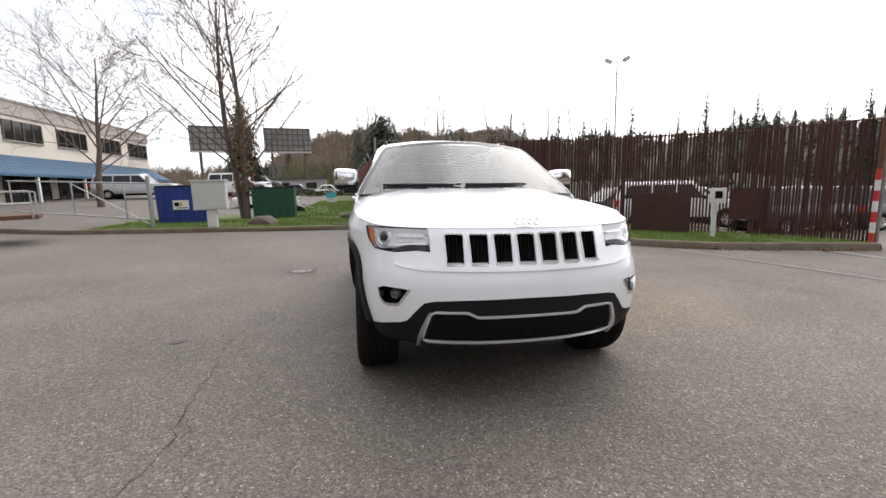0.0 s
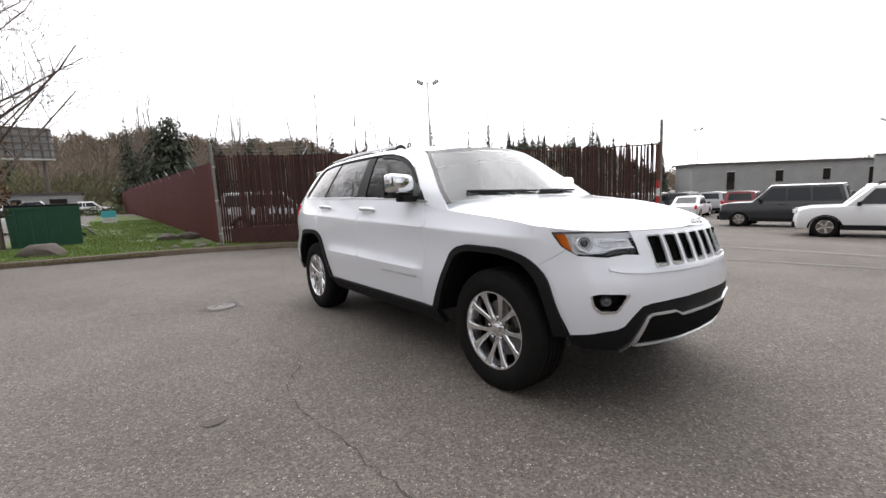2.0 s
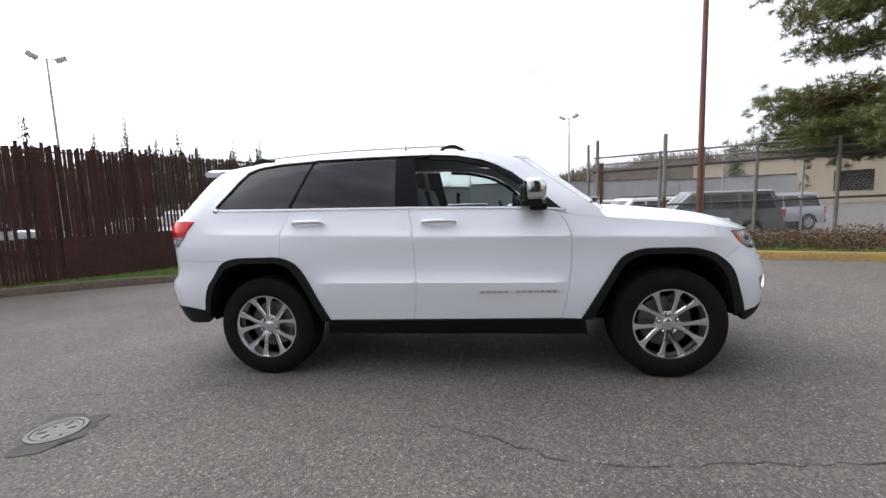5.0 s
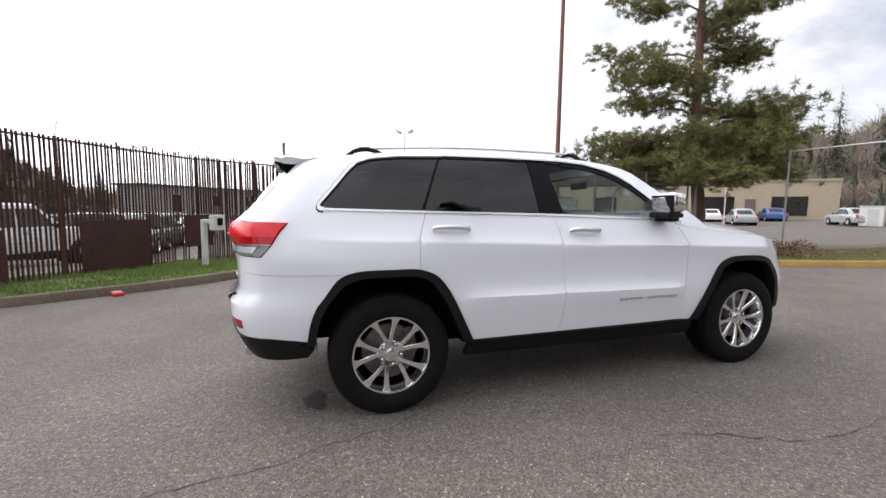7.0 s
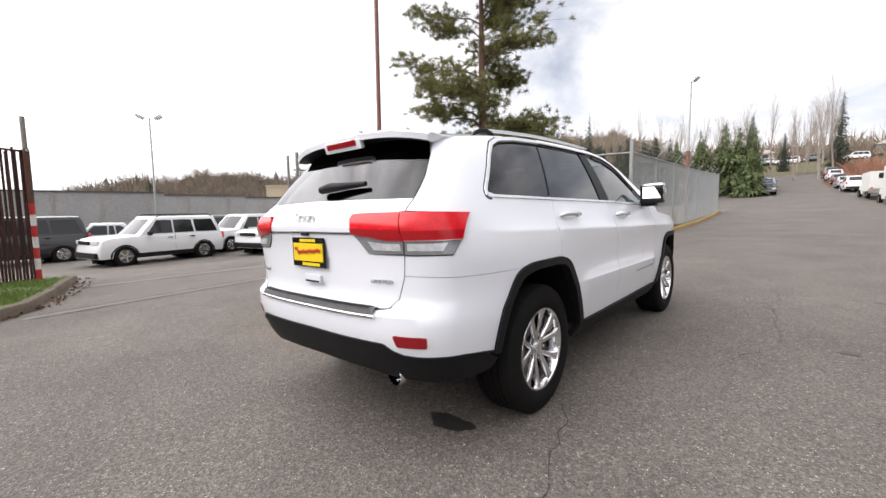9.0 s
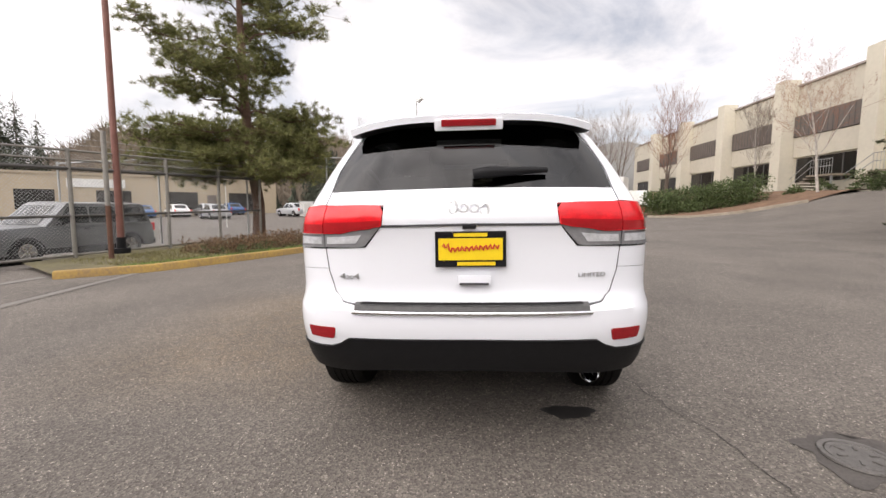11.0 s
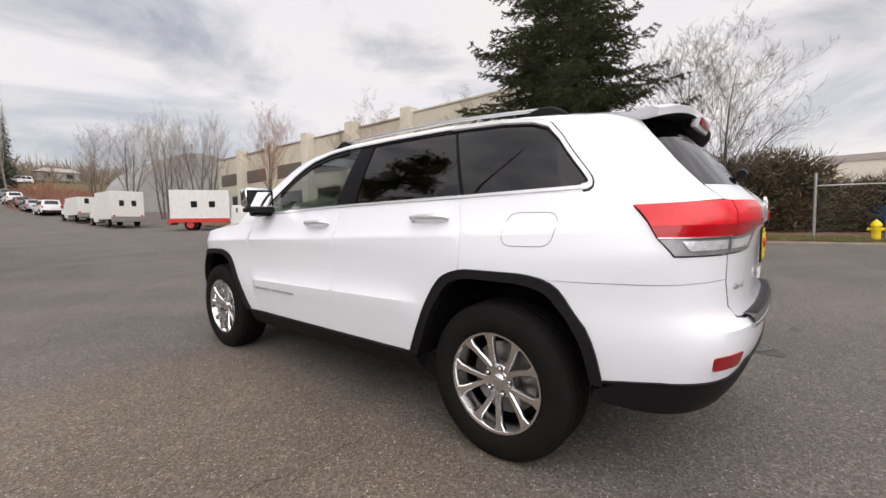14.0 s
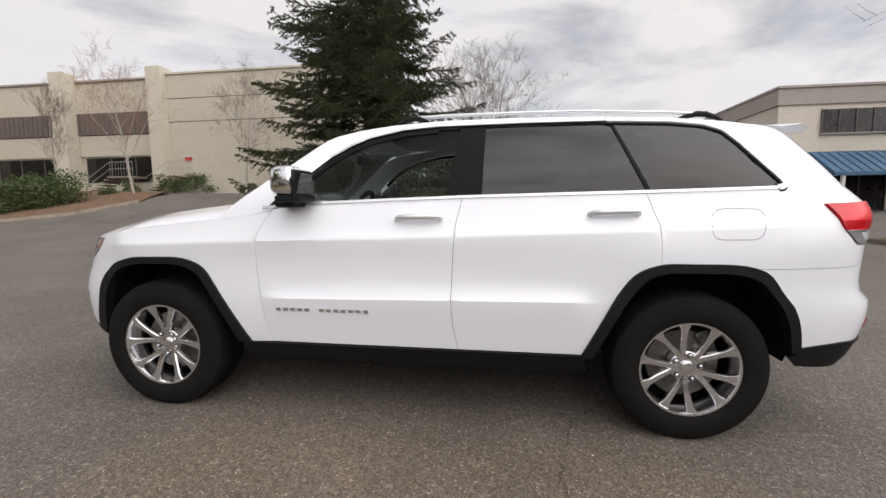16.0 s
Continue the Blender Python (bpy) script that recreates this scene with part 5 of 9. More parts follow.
def wheel():
    """A tyre on a bright ten-spoke rim, its outer face towards +x."""
    w = thing("wheel", Matrix.Identity(4), "", "wheel")
    r = 0.381
    prof = [(-0.125, 0.245), (-0.135, 0.29), (-0.128, 0.345), (-0.112, 0.370), (-0.09, 0.379)]
    for c in (-0.055, -0.018, 0.018, 0.055):
        prof += [(c - 0.012, r), (c - 0.006, r), (c - 0.0055, r - 0.008), (c + 0.0055, r - 0.008), (c + 0.006, r)]
    prof += [(0.09, 0.379), (0.112, 0.370), (0.124, 0.352), (0.133, 0.325), (0.1365, 0.30), (0.134, 0.275), (0.128, 0.255), (0.122, 0.245)]
    part("tyre", revolve(prof, 72), M_RUBBER, w, "black tyre with grooved tread", 32)
    part("rim", revolve([(0.118, 0.245), (0.124, 0.242), (0.122, 0.232), (0.108, 0.226), (0.06, 0.215), (-0.10, 0.205), (-0.12, 0.245)], 64), M_RIM, w, "polished alloy rim", 40)
    part("brake_disc", revolve([(0.02, 0.06), (0.02, 0.175), (0.0, 0.175), (0.0, 0.06)], 40), M_DISC, w, "", 40)
    part("caliper", box((0.005, 0.145, 0.04), (0.07, 0.07, 0.17), bevel=0.015), M_DISC, w)
    part("barrel_back", revolve([(-0.06, 0.0), (-0.06, 0.215)], 32), M_DARK, w)
    for k in range(5):
        for sgn in (-1, 1):
            bm = bmesh.new()
            a0 = radians(90 + 72 * k)
            rows = []
            for rr, da, wd, xf, th in ((0.050, 5, 0.034, 0.084, 0.04), (0.085, 9.5, 0.030, 0.093, 0.038), (0.15, 14.2, 0.031, 0.104, 0.03), (0.200, 16.6, 0.038, 0.112, 0.024), (0.234, 17.6, 0.066, 0.117, 0.02)):
                ang = a0 + sgn * radians(da)
                d = Vector((0, math.cos(ang), math.sin(ang)))
                t = Vector((0, -math.sin(ang), math.cos(ang)))
                c = d * rr
                rows.append([bm.verts.new(c + t * o + Vector((x, 0, 0))) for o, x in ((-wd / 2, xf - th), (-wd / 2, xf - 0.006), (-wd / 2 + 0.005, xf), (wd / 2 - 0.005, xf), (wd / 2, xf - 0.006), (wd / 2, xf - th))])
            for p, q in zip(rows, rows[1:]):
                for i in range(5):
                    bm.faces.new((p[i], q[i], q[i + 1], p[i + 1]))
            part("spoke", bm, M_RIM, w, "", 40)
        an = radians(90 + 72 * k + 36)
        part("lug_nut", revolve([(0.075, 0.011), (0.094, 0.010), (0.097, 0.006), (0.097, 0.0)], 8, "x", (0, 0.064 * math.cos(an), 0.064 * math.sin(an))), M_CHROME, w)
        part("lug_hole", revolve([(0.0855, 0.016), (0.085, 0.0)], 12, "x", (0.0002, 0.064 * math.cos(an), 0.064 * math.sin(an))), M_LAMPDARK, w)
    part("hub", revolve([(0.03, 0.084), (0.078, 0.080), (0.084, 0.072), (0.084, 0.034), (0.097, 0.032), (0.100, 0.026), (0.100, 0.0)], 36), M_RIM, w, "", 40)
    return w


first = wheel()
first.parent = suv
first.matrix_basis = pose(0.792, FW, 0.372, 0, 0, 0)
first["label"] = "ten-spoke polished alloy wheel with a black tyre"
for x, y, turn in ((0.797, RW, 25), (-0.780, FW, 40), (-0.785, RW, 10)):
    w = copy_thing(first, Matrix.Translation((x, y, 0.376)) @ (pose(0, 0, 0, turn) if x > 0 else pose(0, 0, 0, turn, 0, 180)))


# ---- surroundings: materials ----
M_CONCRETE = material("kerb_concrete", (0.25, 0.21, 0.16), 0.85, vary=0.4, scale=3.0, bump=0.004, bump_scale=40)
M_KERBOLD = material("mossy_old_kerb", (0.17, 0.135, 0.10), 0.9, vary=0.5, scale=2.5, bump=0.006, bump_scale=30, dark=(0.08, 0.06, 0.04))
M_KERBYELLOW = material("faded_yellow_kerb", (0.44, 0.28, 0.055), 0.8, vary=0.5, scale=2.2, bump=0.004, bump_scale=40, dark=(0.20, 0.13, 0.07))
M_GRASS_SOIL = material("lawn", (0.11, 0.17, 0.035), 0.9, vary=0.5, scale=1.3, bump=0.02, bump_scale=14, dark=(0.075, 0.09, 0.03))
M_BLADE = material("grass_blades", (0.17, 0.25, 0.055), 0.75, vary=0.3, scale=2, island=0.35)
M_BLADEDRY = material("dry_grass_blades", (0.19, 0.17, 0.07), 0.8, vary=0.3, scale=2, island=0.4)
M_VERGE = material("winter_verge", (0.15, 0.135, 0.06), 0.9, vary=0.5, scale=1.3, bump=0.02, bump_scale=14, dark=(0.08, 0.065, 0.04))
M_SOIL = material("bark_mulch", (0.17, 0.10, 0.06), 0.95, vary=0.5, scale=2.5, bump=0.03, bump_scale=18)
M_SLAT = material("brown_slat", (0.053, 0.0185, 0.0145), 0.75, vary=0.4, scale=1.6, rand=0.42)
M_SHEET = material("red_brown_sheet", (0.118, 0.025, 0.022), 0.6, vary=0.3, scale=1.5, rand=0.12)
M_RUST = material("rusty_steel", (0.12, 0.055, 0.035), 0.8, vary=0.4, scale=9, bump=0.001, bump_scale=120)
M_GALV = material("galvanised_steel", (0.42, 0.43, 0.43), 0.42, metal=0.8, vary=0.2, scale=9)
M_GALVOLD = material("weathered_steel", (0.26, 0.245, 0.22), 0.6, metal=0.3, vary=0.35, scale=7)
M_REDPOLE = material("red_lead_paint", (0.20, 0.082, 0.062), 0.6, vary=0.3, scale=4)
M_REDWHITE_R = material("red_paint", (0.5, 0.03, 0.025), 0.5, vary=0.2, scale=12)
M_WHITEOLD = material("old_white_paint", (0.66, 0.66, 0.63), 0.6, vary=0.18, scale=6)
M_GREYBOX = material("pale_grey_enamel", (0.50, 0.51, 0.48), 0.5, vary=0.1, scale=4)
M_BLUEBIN = material("blue_painted_steel", (0.016, 0.04, 0.22), 0.5, vary=0.25, scale=4)
M_GREENBIN = material("green_painted_steel", (0.01, 0.075, 0.04), 0.5, vary=0.25, scale=4)
M_BARK = material("grey_brown_bark", (0.13, 0.10, 0.08), 0.9, vary=0.45, scale=7, bump=0.015, bump_scale=25)
M_BARKRED = material("pine_bark", (0.15, 0.085, 0.06), 0.9, vary=0.45, scale=6, bump=0.02, bump_scale=18)
M_BIRCH = material("birch_bark", (0.62, 0.58, 0.52), 0.75, vary=0.45, scale=5, dark=(0.2, 0.17, 0.15))
M_TWIG = material("bare_twigs", (0.15, 0.115, 0.095), 0.9, vary=0.3, scale=3)
# twig colour lightened to paint in the haze of distance
M_TWIGHAZE = material("hazed_far_twigs", (0.30, 0.25, 0.21), 0.9, vary=0.3, scale=0.5)
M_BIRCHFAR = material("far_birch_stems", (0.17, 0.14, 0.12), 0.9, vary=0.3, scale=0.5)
M_TWIGRED = material("reddish_twigs", (0.27, 0.13, 0.085), 0.9, vary=0.3, scale=0.8)
M_NEEDLE = material("pine_needles", (0.175, 0.18, 0.058), 0.75, vary=0.3, scale=1.2, island=0.45)
M_SPRUCE = material("spruce_needles", (0.060, 0.078, 0.030), 0.75, vary=0.35, scale=1.2, island=0.6)
M_FARGREEN = material("far_conifer", (0.048, 0.058, 0.036), 0.85, vary=0.4, scale=0.4, island=0.35)
M_FARLIME = material("young_pine_green", (0.10, 0.13, 0.045), 0.85, vary=0.4, scale=0.4, island=0.4)
# this light brown has distance haze mixed into it
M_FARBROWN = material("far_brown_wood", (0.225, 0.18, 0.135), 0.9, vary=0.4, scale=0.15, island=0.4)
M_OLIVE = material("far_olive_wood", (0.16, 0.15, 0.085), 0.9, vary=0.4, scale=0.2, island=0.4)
M_HEDGE = material("clipped_hedge", (0.07, 0.10, 0.03), 0.8, vary=0.35, scale=2, island=0.4)
M_SHRUB = material("winter_shrub", (0.16, 0.095, 0.05), 0.85, vary=0.35, scale=2, island=0.45)
M_BEIGE = material("beige_concrete_panel", (0.52, 0.48, 0.39), 0.8, vary=0.10, scale=0.35, bump=0.002, bump_scale=60)
M_SHOP = material("tan_shop_render", (0.40, 0.33, 0.235), 0.8, vary=0.10, scale=0.35, bump=0.002, bump_scale=60)
M_BEIGEPIL = material("pale_beige_pier", (0.58, 0.54, 0.44), 0.8, vary=0.08, scale=0.5, bump=0.002, bump_scale=60)
M_BROWNTRIM = material("brown_metal_band", (0.13, 0.105, 0.09), 0.55, vary=0.2, scale=2)
M_DARKGLASS = material("dark_bronze_glass", (0.018, 0.016, 0.015), 0.08, vary=0.2, scale=1.0)
M_CREAM = material("cream_render", (0.62, 0.57, 0.49), 0.8, vary=0.08, scale=0.5)
M_GREYCAP = material("taupe_parapet", (0.36, 0.32, 0.29), 0.7, vary=0.12, scale=0.8)
M_BLUEBAND = material("slate_blue_paint", (0.085, 0.13, 0.20), 0.7, vary=0.15, scale=0.8)
M_BLUEROOF = material("blue_standing_seam", (0.05, 0.13, 0.22), 0.4, vary=0.15, scale=1.5)
M_GREYWALL = material("weathered_grey_siding", (0.34, 0.34, 0.33), 0.75, vary=0.2, scale=0.5)
M_ROOFDARK = material("dark_roof_edge", (0.09, 0.085, 0.08), 0.7, vary=0.2, scale=1)
M_CARWHITE = material("parked_white_paint", (0.74, 0.74, 0.74), 0.35, coat=0.5)
M_CARBLACK = material("parked_black_paint", (0.012, 0.012, 0.014), 0.3, coat=0.6)
M_CARGREY = material("parked_grey_paint", (0.11, 0.115, 0.12), 0.35, metal=0.4, coat=0.5)
M_CARSILVER = material("parked_silver_paint", (0.42, 0.43, 0.44), 0.35, metal=0.5, coat=0.5)
M_CARRED = material("parked_red_paint", (0.20, 0.012, 0.015), 0.35, coat=0.6)
M_CARBLUE = material("parked_blue_paint", (0.02, 0.10, 0.28), 0.35, coat=0.6)
M_CARGLASS = material("parked_car_glass", (0.015, 0.017, 0.018), 0.06)
M_OIL = material("oil_stain", (0.022, 0.020, 0.019), 0.6, vary=0.4, scale=18)
M_CRACK = material("tar_crack", (0.028, 0.026, 0.024), 0.85, vary=0.3, scale=30)
M_PATCH = material("asphalt_patch", (0.080, 0.071, 0.064), 0.85, vary=0.35, scale=8, bump=0.004, bump_scale=70)
M_STAIN = material("faint_stain", (0.098, 0.086, 0.077), 0.85, vary=0.35, scale=14, bump=0.004, bump_scale=70)
M_IRON = material("worn_cast_iron", (0.16, 0.15, 0.14), 0.5, metal=0.5, vary=0.4, scale=25, bump=0.002, bump_scale=90)
M_LINE = material("worn_road_line", (0.215, 0.20, 0.175), 0.8, vary=0.5, scale=5, dark=(0.14, 0.13, 0.12))
M_STONE = material("field_stone", (0.12, 0.10, 0.085), 0.9, vary=0.4, scale=5, bump=0.01, bump_scale=20)


def mesh_from(name, verts, faces, mat, parent=None, label="", smooth=False):
    me = bpy.data.meshes.new(name)
    me.from_pydata(verts, [], faces)
    if smooth:
        me.polygons.foreach_set("use_smooth", [True] * len(me.polygons))
    me.materials.append(mat)
    ob = new(name, me)
    ob.parent = parent
    if label:
        ob["label"] = label
    return ob


def limb(verts, faces, pts, radii, sides):
    base, side = len(verts), None
    for i, p in enumerate(pts):
        d = (pts[min(i + 1, len(pts) - 1)] - pts[max(i - 1, 0)]).normalized()
        side = d.orthogonal().normalized() if side is None else (side - d * side.dot(d)).normalized()
        up = d.cross(side)
        for k in range(sides):
            a = 2 * math.pi * k / sides
            verts.append(tuple(p + (side * math.cos(a) + up * math.sin(a)) * radii[i]))
    for i in range(len(pts) - 1):
        for k in range(sides):
            a, b = base + i * sides + k, base + i * sides + (k + 1) % sides
            faces.append((a, b, b + sides, a + sides))


def leaf_clump(verts, faces, c, r, n, rnd, flat=0.6, size=0.1, slim=0.35):
    """Many small leaves or needle sprays round a point."""
    for _ in range(n):
        a, h, q = rnd.uniform(0, 6.283), rnd.uniform(-1, 1), rnd.random() ** 0.45
        s = math.sqrt(1 - h * h)
        d = Vector((s * math.cos(a), s * math.sin(a), h * flat))
        p = c + d * r * q
        ax = (d + Vector((rnd.uniform(-0.7, 0.7), rnd.uniform(-0.7, 0.7), rnd.uniform(-0.3, 0.9)))).normalized()
        t = ax.cross(Vector((rnd.uniform(-1, 1), rnd.uniform(-1, 1), rnd.uniform(-1, 1)))).normalized()
        L, W = size * rnd.uniform(0.6, 1.4), size * slim
        b = len(verts)
        if slim < 0.2:
            verts += [tuple(p - t * W), tuple(p + t * W), tuple(p + ax * L)]
            faces.append((b, b + 1, b + 2))
            continue
        verts += [tuple(p - t * W * 0.5), tuple(p + t * W * 0.5), tuple(p + ax * L * 0.6 + t * W), tuple(p + ax * L), tuple(p + ax * L * 0.6 - t * W)]
        faces.append((b, b + 1, b + 2, b + 3, b + 4))


def bare_tree(name, x, y, height, seed, label, spread=0.5, stems=1, bark=None, twig=None, depth=5, trunk_r=None, first=0.25, up=0.25, category="tree", group="", reach=1.0, bole=0.78, fine=0.0035, rich=False):
    """A leafless tree: a tapered trunk, limbs and fine twigs."""
    rnd = random.Random(seed)
    tree = thing(name, at(x, y, 0, -0.05), label, category, group)
    tv, tf, wv, wf = [], [], [], []
    r0 = trunk_r or height * 0.016

    def grow(p, d, length, r, level):
        n = 5 if level == 0 else 4 if level < 2 else 3 if level == 2 else 2
        pts, radii = [p], [r]
        q, dd = p.copy(), d.copy()
        for i in range(n):
            dd = (dd + Vector((rnd.uniform(-1, 1), rnd.uniform(-1, 1), rnd.uniform(-0.3, 1.0))) * (0.10 + 0.03 * level) + Vector((0, 0, up * 0.1 * level))).normalized()
            q = q + dd * length / n
            pts.append(q.copy())
            radii.append(r * (1 - (0.55 if level else 0.86) * (i + 1) / n))
        if level < 2:
            limb(tv, tf, pts, radii, 7 if level == 0 else 5)
        else:
            limb(wv, wf, pts, radii, 3)
        if level >= depth:
            return
        kids = ({0: 22, 1: 7, 2: 4} if rich else {0: 14, 1: 6, 2: 4}).get(level, 3)
        for k in range(kids):
            t = first + (1 - first) * (k + rnd.random() * 0.7) / kids if level == 0 else 0.25 + 0.75 * (k + rnd.random()) / kids
            t = min(t, 0.999)
            i = min(int(t * n), n - 1)
            f = t * n - i
            o = pts[i].lerp(pts[i + 1], f)
            rr = (radii[i] + (radii[i + 1] - radii[i]) * f) * (rnd.uniform(0.26, 0.42) if level == 0 else rnd.uniform(0.45, 0.65))
            a = rnd.uniform(0, 6.283) if level else 2.4 * k + rnd.uniform(-0.4, 0.4)
            base = (pts[i + 1] - pts[i]).normalized()
            s1 = base.orthogonal().normalized()
            s2 = base.cross(s1)
            lean = rnd.uniform(0.6, 1.1) * spread * 1.6
            nd = (base + (s1 * math.cos(a) + s2 * math.sin(a)) * lean + Vector((0, 0, up))).normalized()
            grow(o, nd, length * (reach * rnd.uniform(0.30, 0.46) * (1.25 - 0.6 * t) if level == 0 else rnd.uniform(0.40, 0.60)), max(rr, fine), level + 1)

    for k in range(stems):
        a = 2.2 * k
        lean = 0.0 if stems == 1 else 0.06
        grow(Vector((0.26 * k * math.cos(a), 0.26 * k * math.sin(a), 0)), Vector((lean * math.cos(a), lean * math.sin(a), 1)).normalized(), height * (bole if stems == 1 else 0.74), r0, 0)
    mesh_from("trunk", tv, tf, bark or M_BARK, tree, "", True)
    mesh_from("crown", wv, wf, twig or M_TWIG, tree, "leafless twigs")
    return tree


def far_fir(x, y, height, seed, mat=None, width=0.2, group="far firs", base=0.05, power=0.66, n=1700):
    """A conifer far off: trunk and ragged tiers of drooping sprays."""
    rnd = random.Random(seed)
    tree = thing("fir_tree", at(x, y, rnd.uniform(0, 360), -0.1), "dark green fir tree far behind the lot", "tree", group)
    tv, tf = [], []
    limb(tv, tf, [Vector((0, 0, 0)), Vector((0, 0, height * 0.5)), Vector((0, 0, height))], [height * 0.012, height * 0.008, 0.01], 5)
    mesh_from("trunk", tv, tf, M_BARK, tree)
    v, f = [], []
    tiers = [rnd.uniform(0.55, 1.12) for _ in range(40)]
    for i in range(int(n * 1.7)):
        t = base + (1 - base) * (1 - math.sqrt(1 - rnd.random() * 0.995))
        a = rnd.uniform(0, 6.283)
        r = height * width * (1 - t) ** power * tiers[int(t * 13) * 3 % 37 + int(a / 2.1)] * (0.74 + 0.26 * (1 - (t * 13) % 1.0))
        d, e = Vector((math.cos(a), math.sin(a), 0)), Vector((-math.sin(a), math.cos(a), 0))
        q = rnd.uniform(0.1, 0.9)
        p = d * r * q + Vector((0, 0, t * height + rnd.uniform(-0.2, 0.2)))
        tip = d * r * min(1.05, q + rnd.uniform(0.12, 0.28)) + e * rnd.uniform(-0.25, 0.25) + Vector((0, 0, t * height + r * rnd.uniform(-0.28, 0.06)))
        w = e * rnd.uniform(0.05, 0.15) * (0.6 + r * 0.3)
        b = len(v)
        v += [tuple(p - w), tuple(p + w), tuple(tip)]
        f.append((b, b + 1, b + 2))
    mesh_from("crown", v, f, mat or M_FARGREEN, tree)
    return tree


def clump_mass(name, path, height, width, mat, seed, label, category, n=8, size=0.12, kind="", per=40, lift=0.0, slim=0.4):
    """A hedge or shrub bed along a path, made of many small leaves over a dark core."""
    rnd = random.Random(seed)
    v, f = [], []
    for (x0, y0), (x1, y1) in zip(path, path[1:]):
        k = max(1, int(math.dist((x0, y0), (x1, y1)) * n))
        nx, ny = -(y1 - y0) / math.dist((x0, y0), (x1, y1)), (x1 - x0) / math.dist((x0, y0), (x1, y1))
        for i in range(k):
            t = (i + rnd.random()) / k
            o = rnd.uniform(-0.5, 0.5) * width
            x, y = x0 + (x1 - x0) * t + nx * o, y0 + (y1 - y0) * t + ny * o
            z = ground_z(x, y) + height * rnd.uniform(0.1, 0.85) + lift
            leaf_clump(v, f, Vector((x, y, z)), height * rnd.uniform(0.18, 0.32) + 0.05, per, rnd, 0.8, size, slim)
    return tagged(mesh_from(name, v, f, mat), label, category, "", kind)


# ---- ground pieces ----
K_NORTH = [(-9.6, 10.3), (-7, 10.2), (-4, 10.1), (-1.5, 10.05), (-0.2, 9.9), (1.2, 9.45), (2.5, 8.4), (3.3, 7.1), (3.9, 5.9), (4.6, 4.7), (5.3, 3.75), (6.1, 3.15), (7.3, 2.75), (9.2, 2.2)]
K_SOUTH = [(7.4, -2.6), (6.2, -3.4), (5.5, -4.5), (4.9, -5.7), (3.9, -7.7), (2.9, -9.6), (2.25, -11.3), (2.05, -13.5), (2.3, -20), (2.9, -31), (3.3, -37)]
K_WEST = [(-12.2, -25.8), (-13.2, -22.5), (-15.0, -20.2), (-17.5, -19.0)]
K_SPRUCE = [(-16.8, -11.6), (-13.2, -9.4), (-11.9, -7.2), (-12.4, -4.6), (-13.6, -1.5), (-14.6, 1.5), (-14.9, 4.0), (-15.5, 9.0)]


def kerb(name, path, mat, label, w=0.16, h=0.14):
    bm = bmesh.new()
    pts = [path[0]]
    for a, b in zip(path, path[1:]):
        k = max(1, int(math.dist(a, b) / 0.9))
        pts += [(a[0] + (b[0] - a[0]) * i / k, a[1] + (b[1] - a[1]) * i / k) for i in range(1, k + 1)]
    rows = []
    rnd = random.Random(len(path))
    for i, p in enumerate(pts):
        a, b = pts[max(0, i - 1)], pts[min(len(pts) - 1, i + 1)]
        d = Vector((b[0] - a[0], b[1] - a[1])).normalized()
        nn = Vector((-d.y, d.x))
        hh = h + rnd.uniform(-0.012, 0.012)
        row = []
        for o, z in ((-w / 2 - 0.02, -0.05), (-w / 2, hh - 0.03), (-w / 2 + 0.025, hh), (w / 2 - 0.02, hh + 0.004), (w / 2, -0.05)):
            x, y = p[0] + nn.x * o, p[1] + nn.y * o
            row.append(bm.verts.new((x, y, ground_z(x, y) + z)))
        rows.append(row)
    for r, q in zip(rows, rows[1:]):
        for k in range(4):
            bm.faces.new((r[k], q[k], q[k + 1], r[k + 1]))
    bm.faces.new(rows[0])
    bm.faces.new(rows[-1])
    return tagged(part(name, bm, mat, smooth=40), label, "kerb", "", "structure")


kerb("kerb_north", K_NORTH, M_KERBOLD, "weathered brown concrete kerb along the grass")
kerb("kerb_south", K_SOUTH, M_KERBYELLOW, "faded yellow painted concrete kerb")
kerb("kerb_drive", K_WEST, M_CONCRETE, "pale concrete kerb of the hedge bank")
kerb("kerb_bed", K_SPRUCE, M_CONCRETE, "low concrete edge of the planting bed", 0.12, 0.06)
ground_patch("lawn_north", K_NORTH + [(9.7, 3.2), (9.0, 5.2), (4.4, 9.2), (0.2, 11.8), (-0.4, 20), (-0.8, 30), (-1.3, 43), (-4.3, 43), (-4.3, 30), (-4.2, 20), (-6, 17.5), (-9.8, 16.5)], M_GRASS_SOIL, 0.09, 0.8, "green lawn strip behind the kerb", "lawn", rough=0.06)
ground_patch("verge_south", K_SOUTH + [(6.5, -37), (6.2, -13.2), (8.0, -10.8), (10.0, -7.4), (9.6, -4.0)], M_VERGE, 0.09, 1.0, "rough grass verge behind the yellow kerb", "verge", rough=0.05)
ground_patch("hedge_bank", K_WEST + [(-21.5, -20.0), (-22.5, -26), (-22.5, -46), (-13.0, -46)], M_SOIL, 0.10, 1.2, "brown bark mulch bank", "planting bed", rough=0.12)
ground_patch("spruce_bed", K_SPRUCE + [(-22.5, 9.0), (-22.5, -12.0)], M_SOIL, 0.05, 1.2, "brown planting bed with bark and weeds", "planting bed", rough=0.10)


